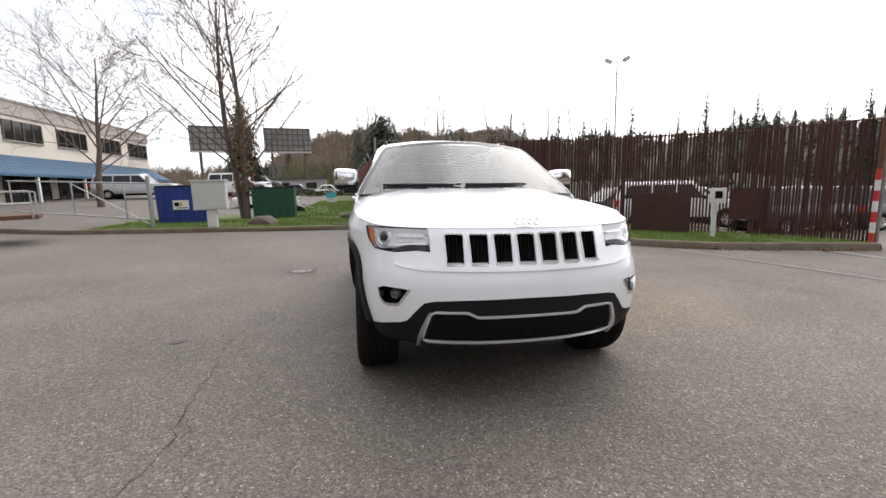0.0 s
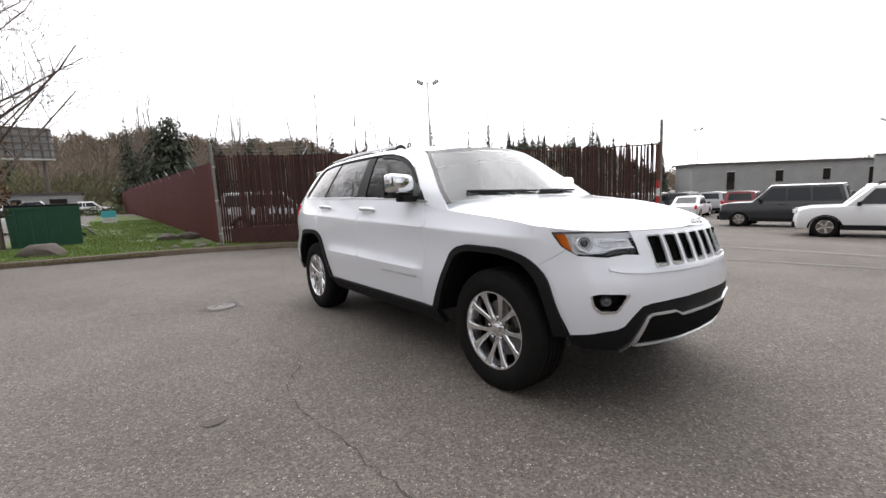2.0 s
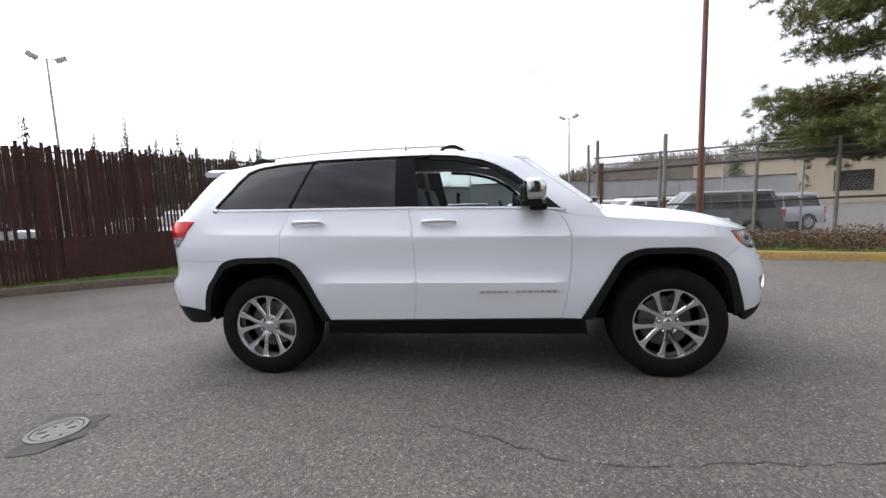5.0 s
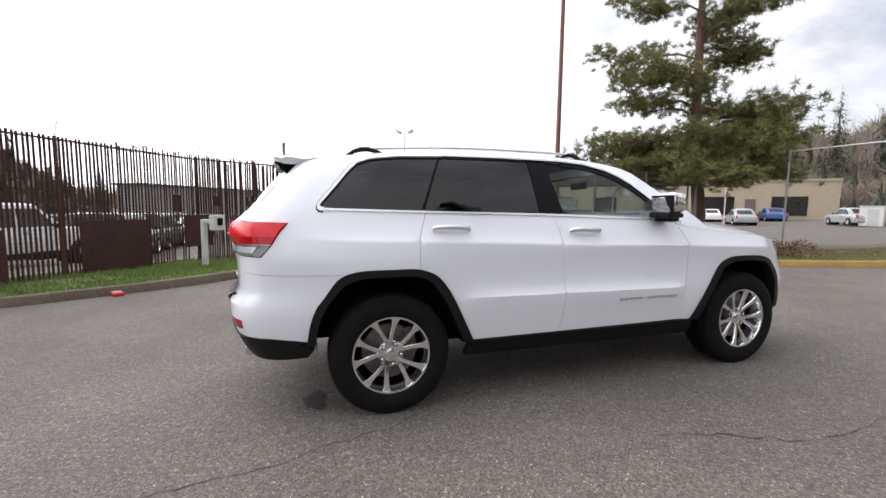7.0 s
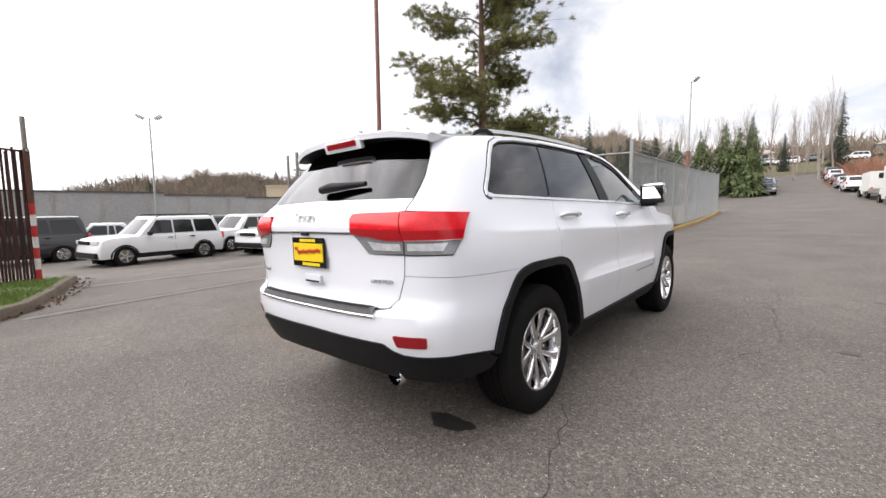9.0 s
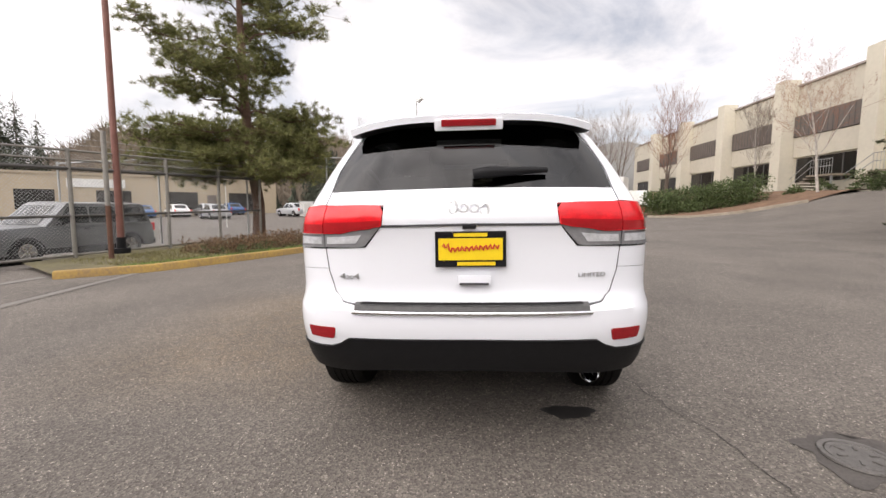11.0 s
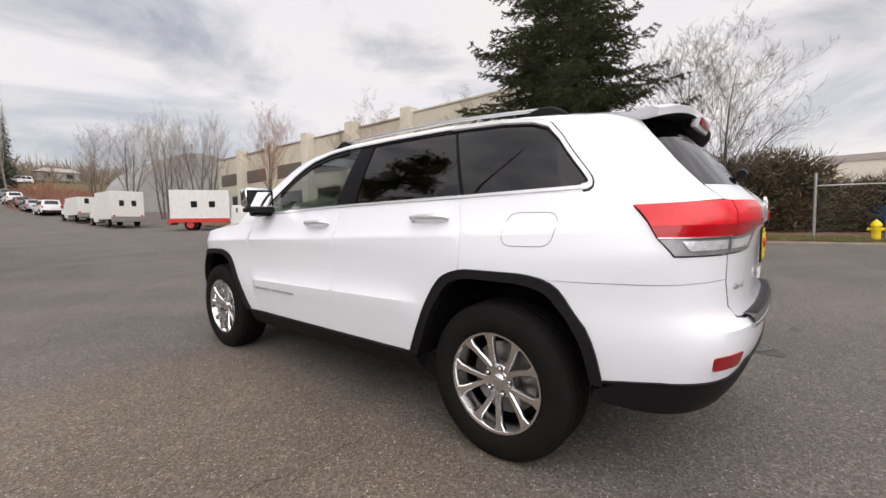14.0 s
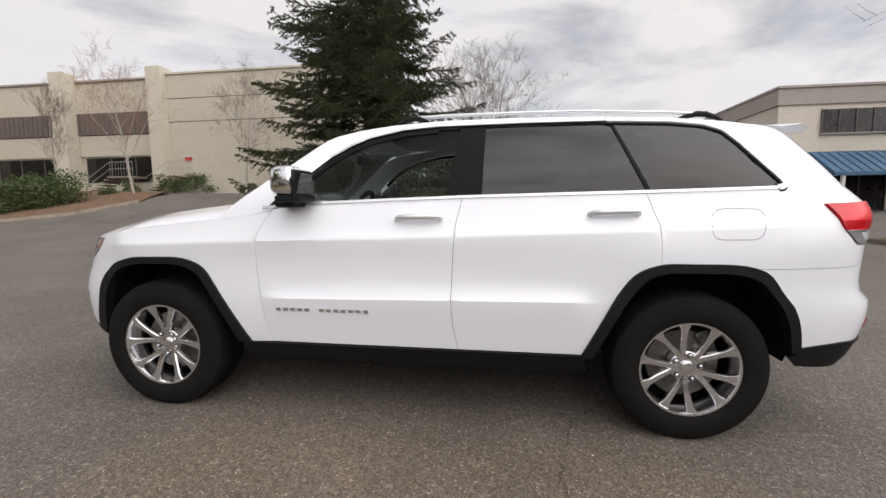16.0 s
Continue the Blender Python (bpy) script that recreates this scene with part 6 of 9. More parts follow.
def blades(name, areas, n, seed, label, h=(0.04, 0.11), mat=None):
    """Tufts of grass over patches of the lawn."""
    rnd = random.Random(seed)
    v, f = [], []
    for poly, count in areas:
        x0, x1, y0, y1 = min(p[0] for p in poly), max(p[0] for p in poly), min(p[1] for p in poly), max(p[1] for p in poly)
        made = 0
        while made < count:
            x, y = rnd.uniform(x0, x1), rnd.uniform(y0, y1)
            if not inside((x, y), poly):
                continue
            made += 1
            if noise.noise((x * 0.8, y * 0.8, 7)) < -0.25 and rnd.random() < 0.7:
                continue
            z = ground_z(x, y) + 0.07
            for _ in range(3):
                a, hh, w = rnd.uniform(0, 6.283), rnd.uniform(*h), rnd.uniform(0.006, 0.014)
                lx, ly = rnd.uniform(-0.05, 0.05), rnd.uniform(-0.05, 0.05)
                b = len(v)
                dx, dy = rnd.uniform(-0.03, 0.03), rnd.uniform(-0.03, 0.03)
                v += [(x + dx - w * math.cos(a), y + dy - w * math.sin(a), z), (x + dx + w * math.cos(a), y + dy + w * math.sin(a), z), (x + dx + lx, y + dy + ly, z + hh)]
                f.append((b, b + 1, b + 2))
    return tagged(mesh_from(name, v, f, mat or M_BLADE), label, "grass", "", "stuff")


near_lawn = [(p[0], p[1]) for p in K_NORTH[3:]] + [(9.6, 3.0), (8.9, 5.0), (4.4, 8.9), (0.0, 11.5), (-1.5, 12.0)]
blades("grass", [(near_lawn, 14000), ([(-9.4, 10.5), (-1.5, 10.3), (-1.0, 14), (-9.4, 14)], 9000), ([(-4.3, 14), (-0.4, 14), (-1.0, 32), (-4.3, 32)], 12000)], 0, 5, "short green winter grass")
blades("verge_grass", [([(p[0] + 0.15, p[1]) for p in K_SOUTH[1:9]] + [(5.0, -20), (5.4, -11), (8, -7), (9, -4)], 12000)], 0, 6, "rough grass and weeds on the verge", (0.03, 0.10), M_BLADEDRY)
blades("verge_grass", [([(p[0] + 0.12, p[1]) for p in K_SOUTH[1:7]] + [(p[0] + 0.75, p[1]) for p in K_SOUTH[6:0:-1]], 5000)], 0, 61, "green grass strip inside the yellow kerb", (0.03, 0.09), M_BLADE)


# marks on the asphalt
def decal(name, outline, mat, lift, label, category, seed=0):
    bm = bmesh.new()
    vs = [bm.verts.new((x, y, ground_z(x, y) + lift)) for x, y in outline]
    bm.faces.new(vs)
    bmesh.ops.triangulate(bm, faces=bm.faces)
    return tagged(part(name, bm, mat), label, category, "", "structure")


def blob(cx, cy, rx_, ry_, seed, n=28, rag=0.35):
    rnd = random.Random(seed)
    ph = [rnd.uniform(0, 6.28) for _ in range(4)]
    out = []
    for k in range(n):
        a = 2 * math.pi * k / n
        r = 1 + rag * (0.4 * math.sin(2 * a + ph[0]) + 0.3 * math.sin(3 * a + ph[1]) + 0.25 * math.sin(5 * a + ph[2]) + 0.2 * math.sin(9 * a + ph[3]))
        out.append((cx + rx_ * r * math.cos(a), cy + ry_ * r * math.sin(a)))
    return out


def crack(path, width, seed, label="thin dark crack in the asphalt"):
    """A jagged open joint, a few millimetres wide."""
    rnd = random.Random(seed)
    pts = [path[0]]
    for a, b in zip(path, path[1:]):
        k = max(2, int(math.dist(a, b) / 0.06))
        for i in range(1, k + 1):
            j = 0.022 if i < k else 0.0
            pts.append((a[0] + (b[0] - a[0]) * i / k + rnd.uniform(-j, j), a[1] + (b[1] - a[1]) * i / k + rnd.uniform(-j, j)))
    bm = bmesh.new()
    rows = []
    for i, p in enumerate(pts):
        a, b = pts[max(0, i - 1)], pts[min(len(pts) - 1, i + 1)]
        d = Vector((b[0] - a[0], b[1] - a[1])).normalized()
        w = width * rnd.uniform(0.1, 0.55) * (0.4 if i in (0, len(pts) - 1) else 1)
        rows.append([bm.verts.new((p[0] - d.y * o * w / 2, p[1] + d.x * o * w / 2, ground_z(p[0], p[1]) + 0.004)) for o in (-1, 1)])
    for r, q in zip(rows, rows[1:]):
        bm.faces.new((r[0], q[0], q[1], r[1]))
    return tagged(part("crack", bm, M_CRACK), label, "crack", "asphalt cracks", "structure")


decal("patch", blob(-1.79, 2.29, 0.20, 0.22, 14, 48, 0.5), M_PATCH, 0.004, "ragged dark asphalt patch round a manhole", "asphalt patch")
decal("oil_stain", blob(-0.56, 1.915, 0.13, 0.085, 3), M_OIL, 0.005, "small black oil spill on the asphalt", "oil stain")
decal("stain", blob(-2.35, -0.75, 0.06, 0.05, 8), M_STAIN, 0.0045, "faint dark stain on the asphalt", "stain")
decal("stain", blob(-2.75, -3.0, 0.06, 0.045, 9), M_STAIN, 0.0045, "faint dark stain on the asphalt", "stain")
decal("stain", blob(-2.6, 2.6, 0.10, 0.05, 10), M_STAIN, 0.0045, "faint dark stain on the asphalt", "stain")
crack([(-1.60, 0.10), (-1.74, -0.30), (-1.90, -0.58), (-1.93, -1.0), (-1.88, -1.45), (-1.84, -1.95), (-1.79, -2.30), (-1.86, -2.75), (-1.80, -3.3)], 0.016, 1)
crack([(-0.86, 1.15), (-1.02, 1.42), (-1.09, 1.52), (-1.14, 1.84), (-1.24, 2.05), (-1.29, 2.25), (-1.34, 2.65), (-1.42, 3.1)], 0.013, 2)
crack([(0.55, 1.15), (0.82, 0.91), (0.94, 0.875), (1.10, 0.82), (1.36, 0.80), (1.75, 0.74), (2.2, 0.78)], 0.011, 3)
crack([(-1.05, -4.6), (-1.18, -3.4), (-1.60, -2.6), (-1.86, -1.9)], 0.010, 4)
crack([(-1.70, 0.67), (-1.72, 0.17), (-1.62, 0.05)], 0.008, 5)
crack([(1.7, -3.2), (2.3, -2.6), (3.0, -2.2)], 0.008, 6)
crack([(-4.2, -1.0), (-3.0, 0.6), (-2.3, 1.6)], 0.006, 7)
for x0, x1, y0, y1, w in ((5.35, 6.35, 3.25, -4.2, 0.05), (5.62, 6.62, 3.25, -4.2, 0.045)):
    crack([(x0 + (x1 - x0) * t, y0 + (y1 - y0) * t) for t in np.linspace(0, 1, 6)], w, 11, "dark gate track groove across the drive")
decal("road_line", [(8.08, 2.5), (8.30, 2.5), (7.92, -2.8), (7.70, -2.8)], M_LINE, 0.004, "worn pale concrete strip across the lot entrance", "road line")
crack([(8.02 - 0.36 * t, 2.5 - 5.3 * t) for t in np.linspace(0, 1, 7)], 0.07, 12, "dark joint along the concrete strip")
decal("road_line", [(5.43, 3.2), (5.57, 3.2), (6.57, -4.2), (6.43, -4.2)], M_LINE, 0.0035, "worn pale gate track across the drive", "road line")
cover = thing("manhole_cover", at(-1.80, 2.30, 0, 0.004), "round worn cast iron manhole cover set in the asphalt", "manhole cover")
part("lid", revolve([(0.0, 0.120), (0.007, 0.118), (0.008, 0.10), (0.005, 0.098), (0.006, 0.0)], 36, "z"), M_IRON, cover, "", 40)
part("ring", revolve([(0.0, 0.150), (0.009, 0.147), (0.009, 0.126), (0.0, 0.122)], 36, "z"), M_IRON, cover, "worn frame ring", 40)
for k in range(6):
    part("rib", box((0.07 * math.cos(k * 1.047), 0.07 * math.sin(k * 1.047), 0.008), (0.04, 0.012, 0.005), Matrix.Rotation(k * 1.047, 3, "Z")), M_IRON, cover)
bm = box((0, 0, 0.03), (0.26, 0.14, 0.05), bevel=0.015)
litter = thing("litter", at(4.33, 4.85, 30), "crumpled red and white drinks carton by the kerb", "litter")
part("carton", bm, M_REDWHITE_R, litter)
part("flap", box((0.06, 0, 0.058), (0.09, 0.12, 0.006)), M_WHITEOLD, litter)
rnd0 = random.Random(17)
v, f = [], []
for _ in range(420):
    i = rnd0.randrange(4, len(K_NORTH) - 1)
    t, o = rnd0.random(), rnd0.uniform(0.1, 0.45)
    (x0, y0), (x1, y1) = K_NORTH[i], K_NORTH[i + 1]
    d = Vector((x1 - x0, y1 - y0)).normalized()
    leaf_clump(v, f, Vector((x0 + (x1 - x0) * t - d.y * -o * -1, y0 + (y1 - y0) * t - d.x * o, ground_z(x0, y0) + 0.012)), 0.02, 1, rnd0, 0.1, 0.05, 0.4)
tagged(mesh_from("leaf_litter", v, f, M_SHRUB), "dead brown leaves along the kerb", "leaf litter", "", "stuff")


# ---- fence of brown slats, red sheet wall, gate posts ----
F_LINE = [(-0.26, 11.05), (4.30, 7.85), (8.75, 4.75), (9.75, 2.64)]


def along(path, s):
    for a, b in zip(path, path[1:]):
        d = math.dist(a, b)
        if s <= d:
            return (a[0] + (b[0] - a[0]) * s / d, a[1] + (b[1] - a[1]) * s / d, math.atan2(b[1] - a[1], b[0] - a[0]))
        s -= d
    return (b[0], b[1], math.atan2(b[1] - a[1], b[0] - a[0]))


def length(path):
    return sum(math.dist(a, b) for a, b in zip(path, path[1:]))


def wire(bm, pts, r=0.003):
    add_tube(bm, pts, r, 3, False)


slat_fence = thing("slat_fence", Matrix.Identity(4), "tall chain-link fence filled with dark brown slats, some missing", "fence")
L = length(F_LINE)
rnd = random.Random(21)


def slat(w, pieces, label=""):
    """One upright plastic slat, slightly cupped, in one or two pieces."""
    bm = bmesh.new()
    for z0, z1 in pieces:
        rows = [[bm.verts.new((xx * w, yy, z)) for xx, yy in ((-0.5, 0.004), (-0.17, -0.003), (0.17, -0.003), (0.5, 0.004), (0.17, 0.006), (-0.17, 0.006))] for z in (z0, z1)]
        for k in range(6):
            bm.faces.new((rows[0][k], rows[0][(k + 1) % 6], rows[1][(k + 1) % 6], rows[1][k]))
        bm.faces.new(rows[0][::-1])
        bm.faces.new(rows[1])
    return part("slat", bm, M_SLAT, slat_fence, label)


slat_mesh = [slat(0.0585, [(0, 2.70)]), slat(0.0585, [(0, 2.73)]), slat(0.0585, [(0, 2.79)]), slat(0.0585, [(0, 0.95), (1.12, 2.70)], "broken slat"), slat(0.044, [(0, 2.68)]), slat(0.044, [(0, 2.74)]), slat(0.044, [(0, 2.66)]), slat(0.044, [(0.5, 2.72)], "broken slat")]
for k, sm in enumerate(slat_mesh):
    sm.matrix_basis = at(*along(F_LINE, 0.08 + k * 0.074)[:2], math.degrees(along(F_LINE, 0.1)[2]), 0.05)
s_pos, k = 0.08 + 8 * 0.074, 0
while s_pos < L:
    x, y, a = along(F_LINE, s_pos)
    k += 1
    wide = s_pos < 6.2
    broken = 0.9 < s_pos < 4.2 or 10.2 < s_pos < 11.6
    kind_ = (3 if wide else 7) if broken and rnd.random() < 0.25 else (rnd.choice((0, 0, 1, 2)) if wide else rnd.choice((4, 4, 4, 5, 6)))
    tired = s_pos > 11.6
    if rnd.random() > (0.05 if tired else 0.012):
        o = 0.006 if k % 2 else -0.006
        share("slat", slat_mesh[kind_], pose(x - o * math.sin(a), y + o * math.cos(a), ground_z(x, y) + 0.05 + rnd.uniform(-0.012, 0.02) - (0.12 * rnd.random() if tired else 0), 0, rnd.uniform(-0.35, 0.35) * (3 if tired else 1), math.degrees(a) + rnd.uniform(-4, 4)), slat_fence)
    s_pos += rnd.uniform(0.059, 0.062) if wide else rnd.uniform(0.072, 0.077) if s_pos < 10.9 else rnd.uniform(0.055, 0.060)
def on_fence(s, z, out=0.0):
    x, y, a = along(F_LINE, max(0.0, min(L, s)))
    return Vector((x + out * math.sin(a), y - out * math.cos(a), ground_z(x, y) + z))


for z, r in ((0.12, 0.014), (2.67, 0.021)):
    bm = bmesh.new()
    add_tube(bm, [on_fence(s, z, -0.012) for s in np.linspace(0, L, 30)], r, 6, False)
    part("rail", bm, M_RUST, slat_fence)
bm = bmesh.new()
s_pos = -2.6
while s_pos < L:
    for a0, a1 in ((s_pos, s_pos + 2.6), (s_pos + 2.6, s_pos)):
        pts = [(a0 + (a1 - a0) * i / 4, 0.06 + 2.6 * i / 4) for i in range(5)]
        pts = [on_fence(a, z, 0.012) for a, z in pts if 0 <= a <= L]
        if len(pts) > 1:
            wire(bm, pts, 0.0022)
    s_pos += 0.073
part("net", bm, M_RUST, slat_fence, "woven wire net")
bm = bmesh.new()
for j in range(3):
    wire(bm, [on_fence(s, 2.80 + 0.10 * j + 0.015 * math.sin(s * 2 + j), -0.05 * j) for s in np.linspace(0, 6.5, 26)], 0.004)
part("barbed_wire", bm, M_GALV, slat_fence)
for s in (2.6, 5.2, 8.08, 11.08, 12.5):
    part("post", tube([on_fence(s, 0, -0.05), on_fence(s, 2.74, -0.05)], 0.036, 8), M_RUST, slat_fence)
    part("barb_arm", tube([on_fence(s, 2.70, -0.05), on_fence(s + 0.10, 2.92, -0.16), on_fence(s + 0.16, 3.05, -0.22)], 0.012, 6), M_GALV, slat_fence, "thin steel barb arm")
# sheets behind some bays, and one low dark board
for s0, s1, z0, z1 in ((0.3, 2.3, 0.1, 0.62), (8.34, 9.75, 0.02, 1.16), (10.6, 11.45, 0.48, 1.27), (4.6, 7.2, 0.1, 1.0)):
    a0, a1 = along(F_LINE, s0), along(F_LINE, s1)
    mx, my = (a0[0] + a1[0]) / 2, (a0[1] + a1[1]) / 2
    n = Vector((-(a1[1] - a0[1]), a1[0] - a0[0])).normalized() * -0.03
    part("board", box((mx + n.x, my + n.y, ground_z(mx, my) + (z0 + z1) / 2), (math.dist(a0[:2], a1[:2]), 0.015, z1 - z0), Matrix.Rotation(a0[2], 3, "Z")), M_SLAT, slat_fence, "dark brown sheet wired to the fence")

sheet_wall = thing("sheet_fence", Matrix.Identity(4), "red-brown ribbed sheet fence running away along the lawn", "fence")
W_LINE = [(-0.26, 11.05), (-0.92, 29), (-1.7, 50), (-2.3, 64)]
LW = length(W_LINE)
sheet = None
for k in range(int(LW / 0.98)):
    x, y, a = along(W_LINE, 0.12 + 0.98 * k + 0.45)
    m = pose(x, y, ground_z(x, y) + 0.05, 0, 0, math.degrees(a))
    if sheet is None:
        bm = bmesh.new()
        xs = np.linspace(-0.48, 0.48, 13)
        rows = [[bm.verts.new((float(xx), 0.012 if i % 2 else -0.012, z)) for z in (0.0, 2.55)] for i, xx in enumerate(xs)]
        for r, q in zip(rows, rows[1:]):
            bm.faces.new((r[0], q[0], q[1], r[1]))
        sheet = part("sheet", bm, M_SHEET, sheet_wall)
        sheet.matrix_basis = m
    else:
        share("sheet", sheet, m, sheet_wall)
for k in range(9):
    x, y, a = along(W_LINE, 3.2 * (k + 1))
    part("arm", tube([(x, y, ground_z(x, y) + 2.4), (x - 0.20, y, ground_z(x, y) + 2.80)], 0.011, 6), M_GALV, sheet_wall)
corner_post = thing("fence_post", at(-0.30, 10.98), "rough grey timber and steel corner post", "post")
part("post", tube([(0, 0, 0), (0.0, 0.0, 1.6), (-0.03, 0, 3.12)], 0.046, 10), M_GALVOLD, corner_post, "", 50)
for k in range(3):
    part("clamp", revolve([(0.4 + 1.0 * k, 0.056), (0.46 + 1.0 * k, 0.056)], 12, "z"), M_GALV, corner_post)

gate_post = thing("striped_post", at(9.75, 2.64), "tall steel post with red and white striped lower half", "post")
part("pole", tube([(0.05, 0, 0), (0.05, 0, 3.35)], 0.042, 12), M_GALVOLD, gate_post, "", 50)
for k in range(7):
    part("stripe", tube([(-0.08, 0, 0.1 + 0.22 * k), (-0.08, 0, 0.32 + 0.22 * k)], 0.048, 12), M_REDWHITE_R if k % 2 == 0 else M_WHITEOLD, gate_post, "red stripe" if k % 2 == 0 else "white stripe", 50)
part("rusty_upright", tube([(-0.06, 0, 1.64), (-0.06, 0, 2.72)], 0.05, 10), M_RUST, gate_post, "", 50)
part("crossbar", tube([(-0.35, 0, 2.66), (0.2, 0, 2.70)], 0.02, 8), M_GALV, gate_post)

keypad = thing("keypad_post", at(7.30, 4.24, -125), "white steel post with an arm holding a keypad box", "keypad")
part("post", box((0, 0, 0.58), (0.10, 0.10, 1.16), bevel=0.01), M_WHITEOLD, keypad)
part("arm", box((0.16, 0, 1.12), (0.40, 0.09, 0.09), bevel=0.01), M_WHITEOLD, keypad)
part("box", box((0.38, 0, 1.10), (0.14, 0.30, 0.34), bevel=0.015), M_WHITEOLD, keypad)
part("hood", box((0.47, 0, 1.12), (0.012, 0.14, 0.16)), M_DARK, keypad, "black keypad face")

# ---- north-west corner: meter box, bins, rocks, gate ----
meter = thing("meter_cabinet", at(-5.75, 10.75, 6), "pale grey mailbox cabinet on a white pedestal", "mailbox cabinet")
part("pedestal", box((0, 0, 0.35), (0.28, 0.24, 0.70), bevel=0.02), M_WHITEOLD, meter)
part("cabinet", box((0, 0, 1.15), (0.98, 0.42, 0.92), bevel=0.02), M_GREYBOX, meter)
part("lid", box((0, 0, 1.63), (1.06, 0.50, 0.05), bevel=0.015), M_GREYBOX, meter)
for r in range(4):
    for c in range(3):
        part("door", box((-0.31 + 0.31 * c, -0.213, 0.83 + 0.20 * r), (0.29, 0.012, 0.185), bevel=0.004), M_GREYBOX, meter)


def dumpster(x, y, rz, mat, w, d, h, label):
    o = thing("dumpster", at(x, y, rz, 0.08), label, "dumpster")
    bm = bmesh.new()
    add_box(bm, (0, 0, h / 2), (w, d, h), None, 0.0, 1.04)
    part("body", bm, mat, o)
    for k in range(5):
        part("rib", box((-w / 2 + w * (k + 0.5) / 5, -d / 2 - 0.03, h * 0.48), (0.06, 0.06, h * 0.9)), mat, o)
    part("rim", box((0, -d / 2 - 0.02, h - 0.04), (w * 1.05, 0.07, 0.08)), mat, o)
    part("lid", box((0, 0, h + 0.035), (w * 1.04, d * 1.04, 0.06), bevel=0.02), M_TRIM, o, "black plastic lid")
    return o


blue_bin = dumpster(-7.45, 13.3, 6, M_BLUEBIN, 1.55, 1.3, 1.32, "blue steel dumpster with a white notice")
part("notice", box((0.0, -0.722, 0.68), (0.52, 0.01, 0.34)), M_WHITEOLD, blue_bin, "white notice with a dark and yellow mark")
part("mark", box((-0.13, -0.729, 0.70), (0.15, 0.006, 0.14)), M_DARK, blue_bin)
part("mark", box((0.0, -0.729, 0.70), (0.08, 0.006, 0.12)), material("yellow_print", (0.5, 0.35, 0.03), 0.5, vary=0.1), blue_bin, "yellow mark")
part("notice_bar", box((0.04, -0.729, 0.57), (0.38, 0.006, 0.025)), M_DARK, blue_bin)
dumpster(-4.55, 14.9, 4, M_GREENBIN, 1.62, 1.1, 1.24, "dark green steel dumpster on the grass")
for x, y, r in ((-4.35, 11.6, 0.46), (-0.9, 10.7, 0.24), (-1.5, 10.9, 0.2), (-0.4, 10.6, 0.2), (-1.9, 11.2, 0.16), (-2.6, 10.6, 0.13), (-1.45, 13.9, 0.36), (-0.78, 14.2, 0.36)):
    bm = bmesh.new()
    bmesh.ops.create_icosphere(bm, subdivisions=2, radius=r)
    for vv in bm.verts:
        vv.co *= 1 + 0.35 * noise.noise(vv.co * 3 / r * 0.4 + Vector((x, y, 0)))
        vv.co.z = vv.co.z * 0.62 + r * 0.3
    o = part("rock", bm, M_STONE, None, "", 40)
    o.matrix_basis = at(x, y, x * 50)
    tagged(o, "brown rough field stone on the grass", "rock", "rocks")
sign = thing("lawn_sign", at(-3.25, 29.5, 0, 0.0), "small white sign with a teal top on the lawn", "sign")
part("board", box((0, 0, 0.44), (0.72, 0.03, 0.80)), M_WHITEOLD, sign)
part("band", box((0, -0.02, 0.64), (0.72, 0.012, 0.40)), material("teal_print", (0.05, 0.42, 0.48), 0.5, vary=0.1), sign)
part("print_bar", box((0, -0.02, 0.30), (0.55, 0.012, 0.06)), M_GREYBOX, sign)
for sx in (-0.3, 0.3):
    part("stake", box((sx, 0, 0.05), (0.05, 0.026, 0.3)), M_WHITEOLD, sign)
scrap = thing("scrap_heap", at(-4.25, 18.7, 14, 0.06) @ Matrix.Scale(0.8, 4), "heap of black tarp, tyre and bent pale sheets beside the bin", "scrap heap")
bm = bmesh.new()
bmesh.ops.create_icosphere(bm, subdivisions=3, radius=0.5)
for vv in bm.verts:
    vv.co *= 1 + 0.45 * noise.noise(vv.co * 2.4)
    vv.co.x *= 1.1
    vv.co.z = max(0.0, vv.co.z * 0.42 + 0.18)
part("tarp", bm, M_TRIM, scrap, "crumpled black tarp", 30)
part("tyre", revolve([(-0.1, 0.2), (-0.11, 0.3), (-0.07, 0.34), (0.07, 0.34), (0.11, 0.3), (0.1, 0.2)], 20, "z", (-0.45, -0.45, 0.12)), M_RUBBER, scrap, "", 40)
for k, (px, pz, tilt) in enumerate(((-0.2, 0.50, 3), (0.25, 0.48, -7), (0.55, 0.40, 18), (0.72, 0.24, 48))):
    part("sheet", box((px, -0.1 + 0.08 * k, pz), (0.95, 0.7, 0.03), Matrix.Rotation(radians(tilt), 3, "Y")), M_WHITEOLD if k != 1 else M_GALVOLD, scrap)
part("plank", box((-0.3, -0.75, 0.05), (1.2, 0.12, 0.05), Matrix.Rotation(radians(12), 3, "Z")), M_GALVOLD, scrap)
pipe_gate = thing("pipe_gate", Matrix.Identity(4), "open galvanised pipe gate hinged on a post", "gate")
ga, gb = Vector((-7.75, 11.2, 0)), Vector((-14.8, 15.6, 0))


def gp(t, z):
    p = ga.lerp(gb, t)
    return (p.x, p.y, ground_z(p.x, p.y) + z)


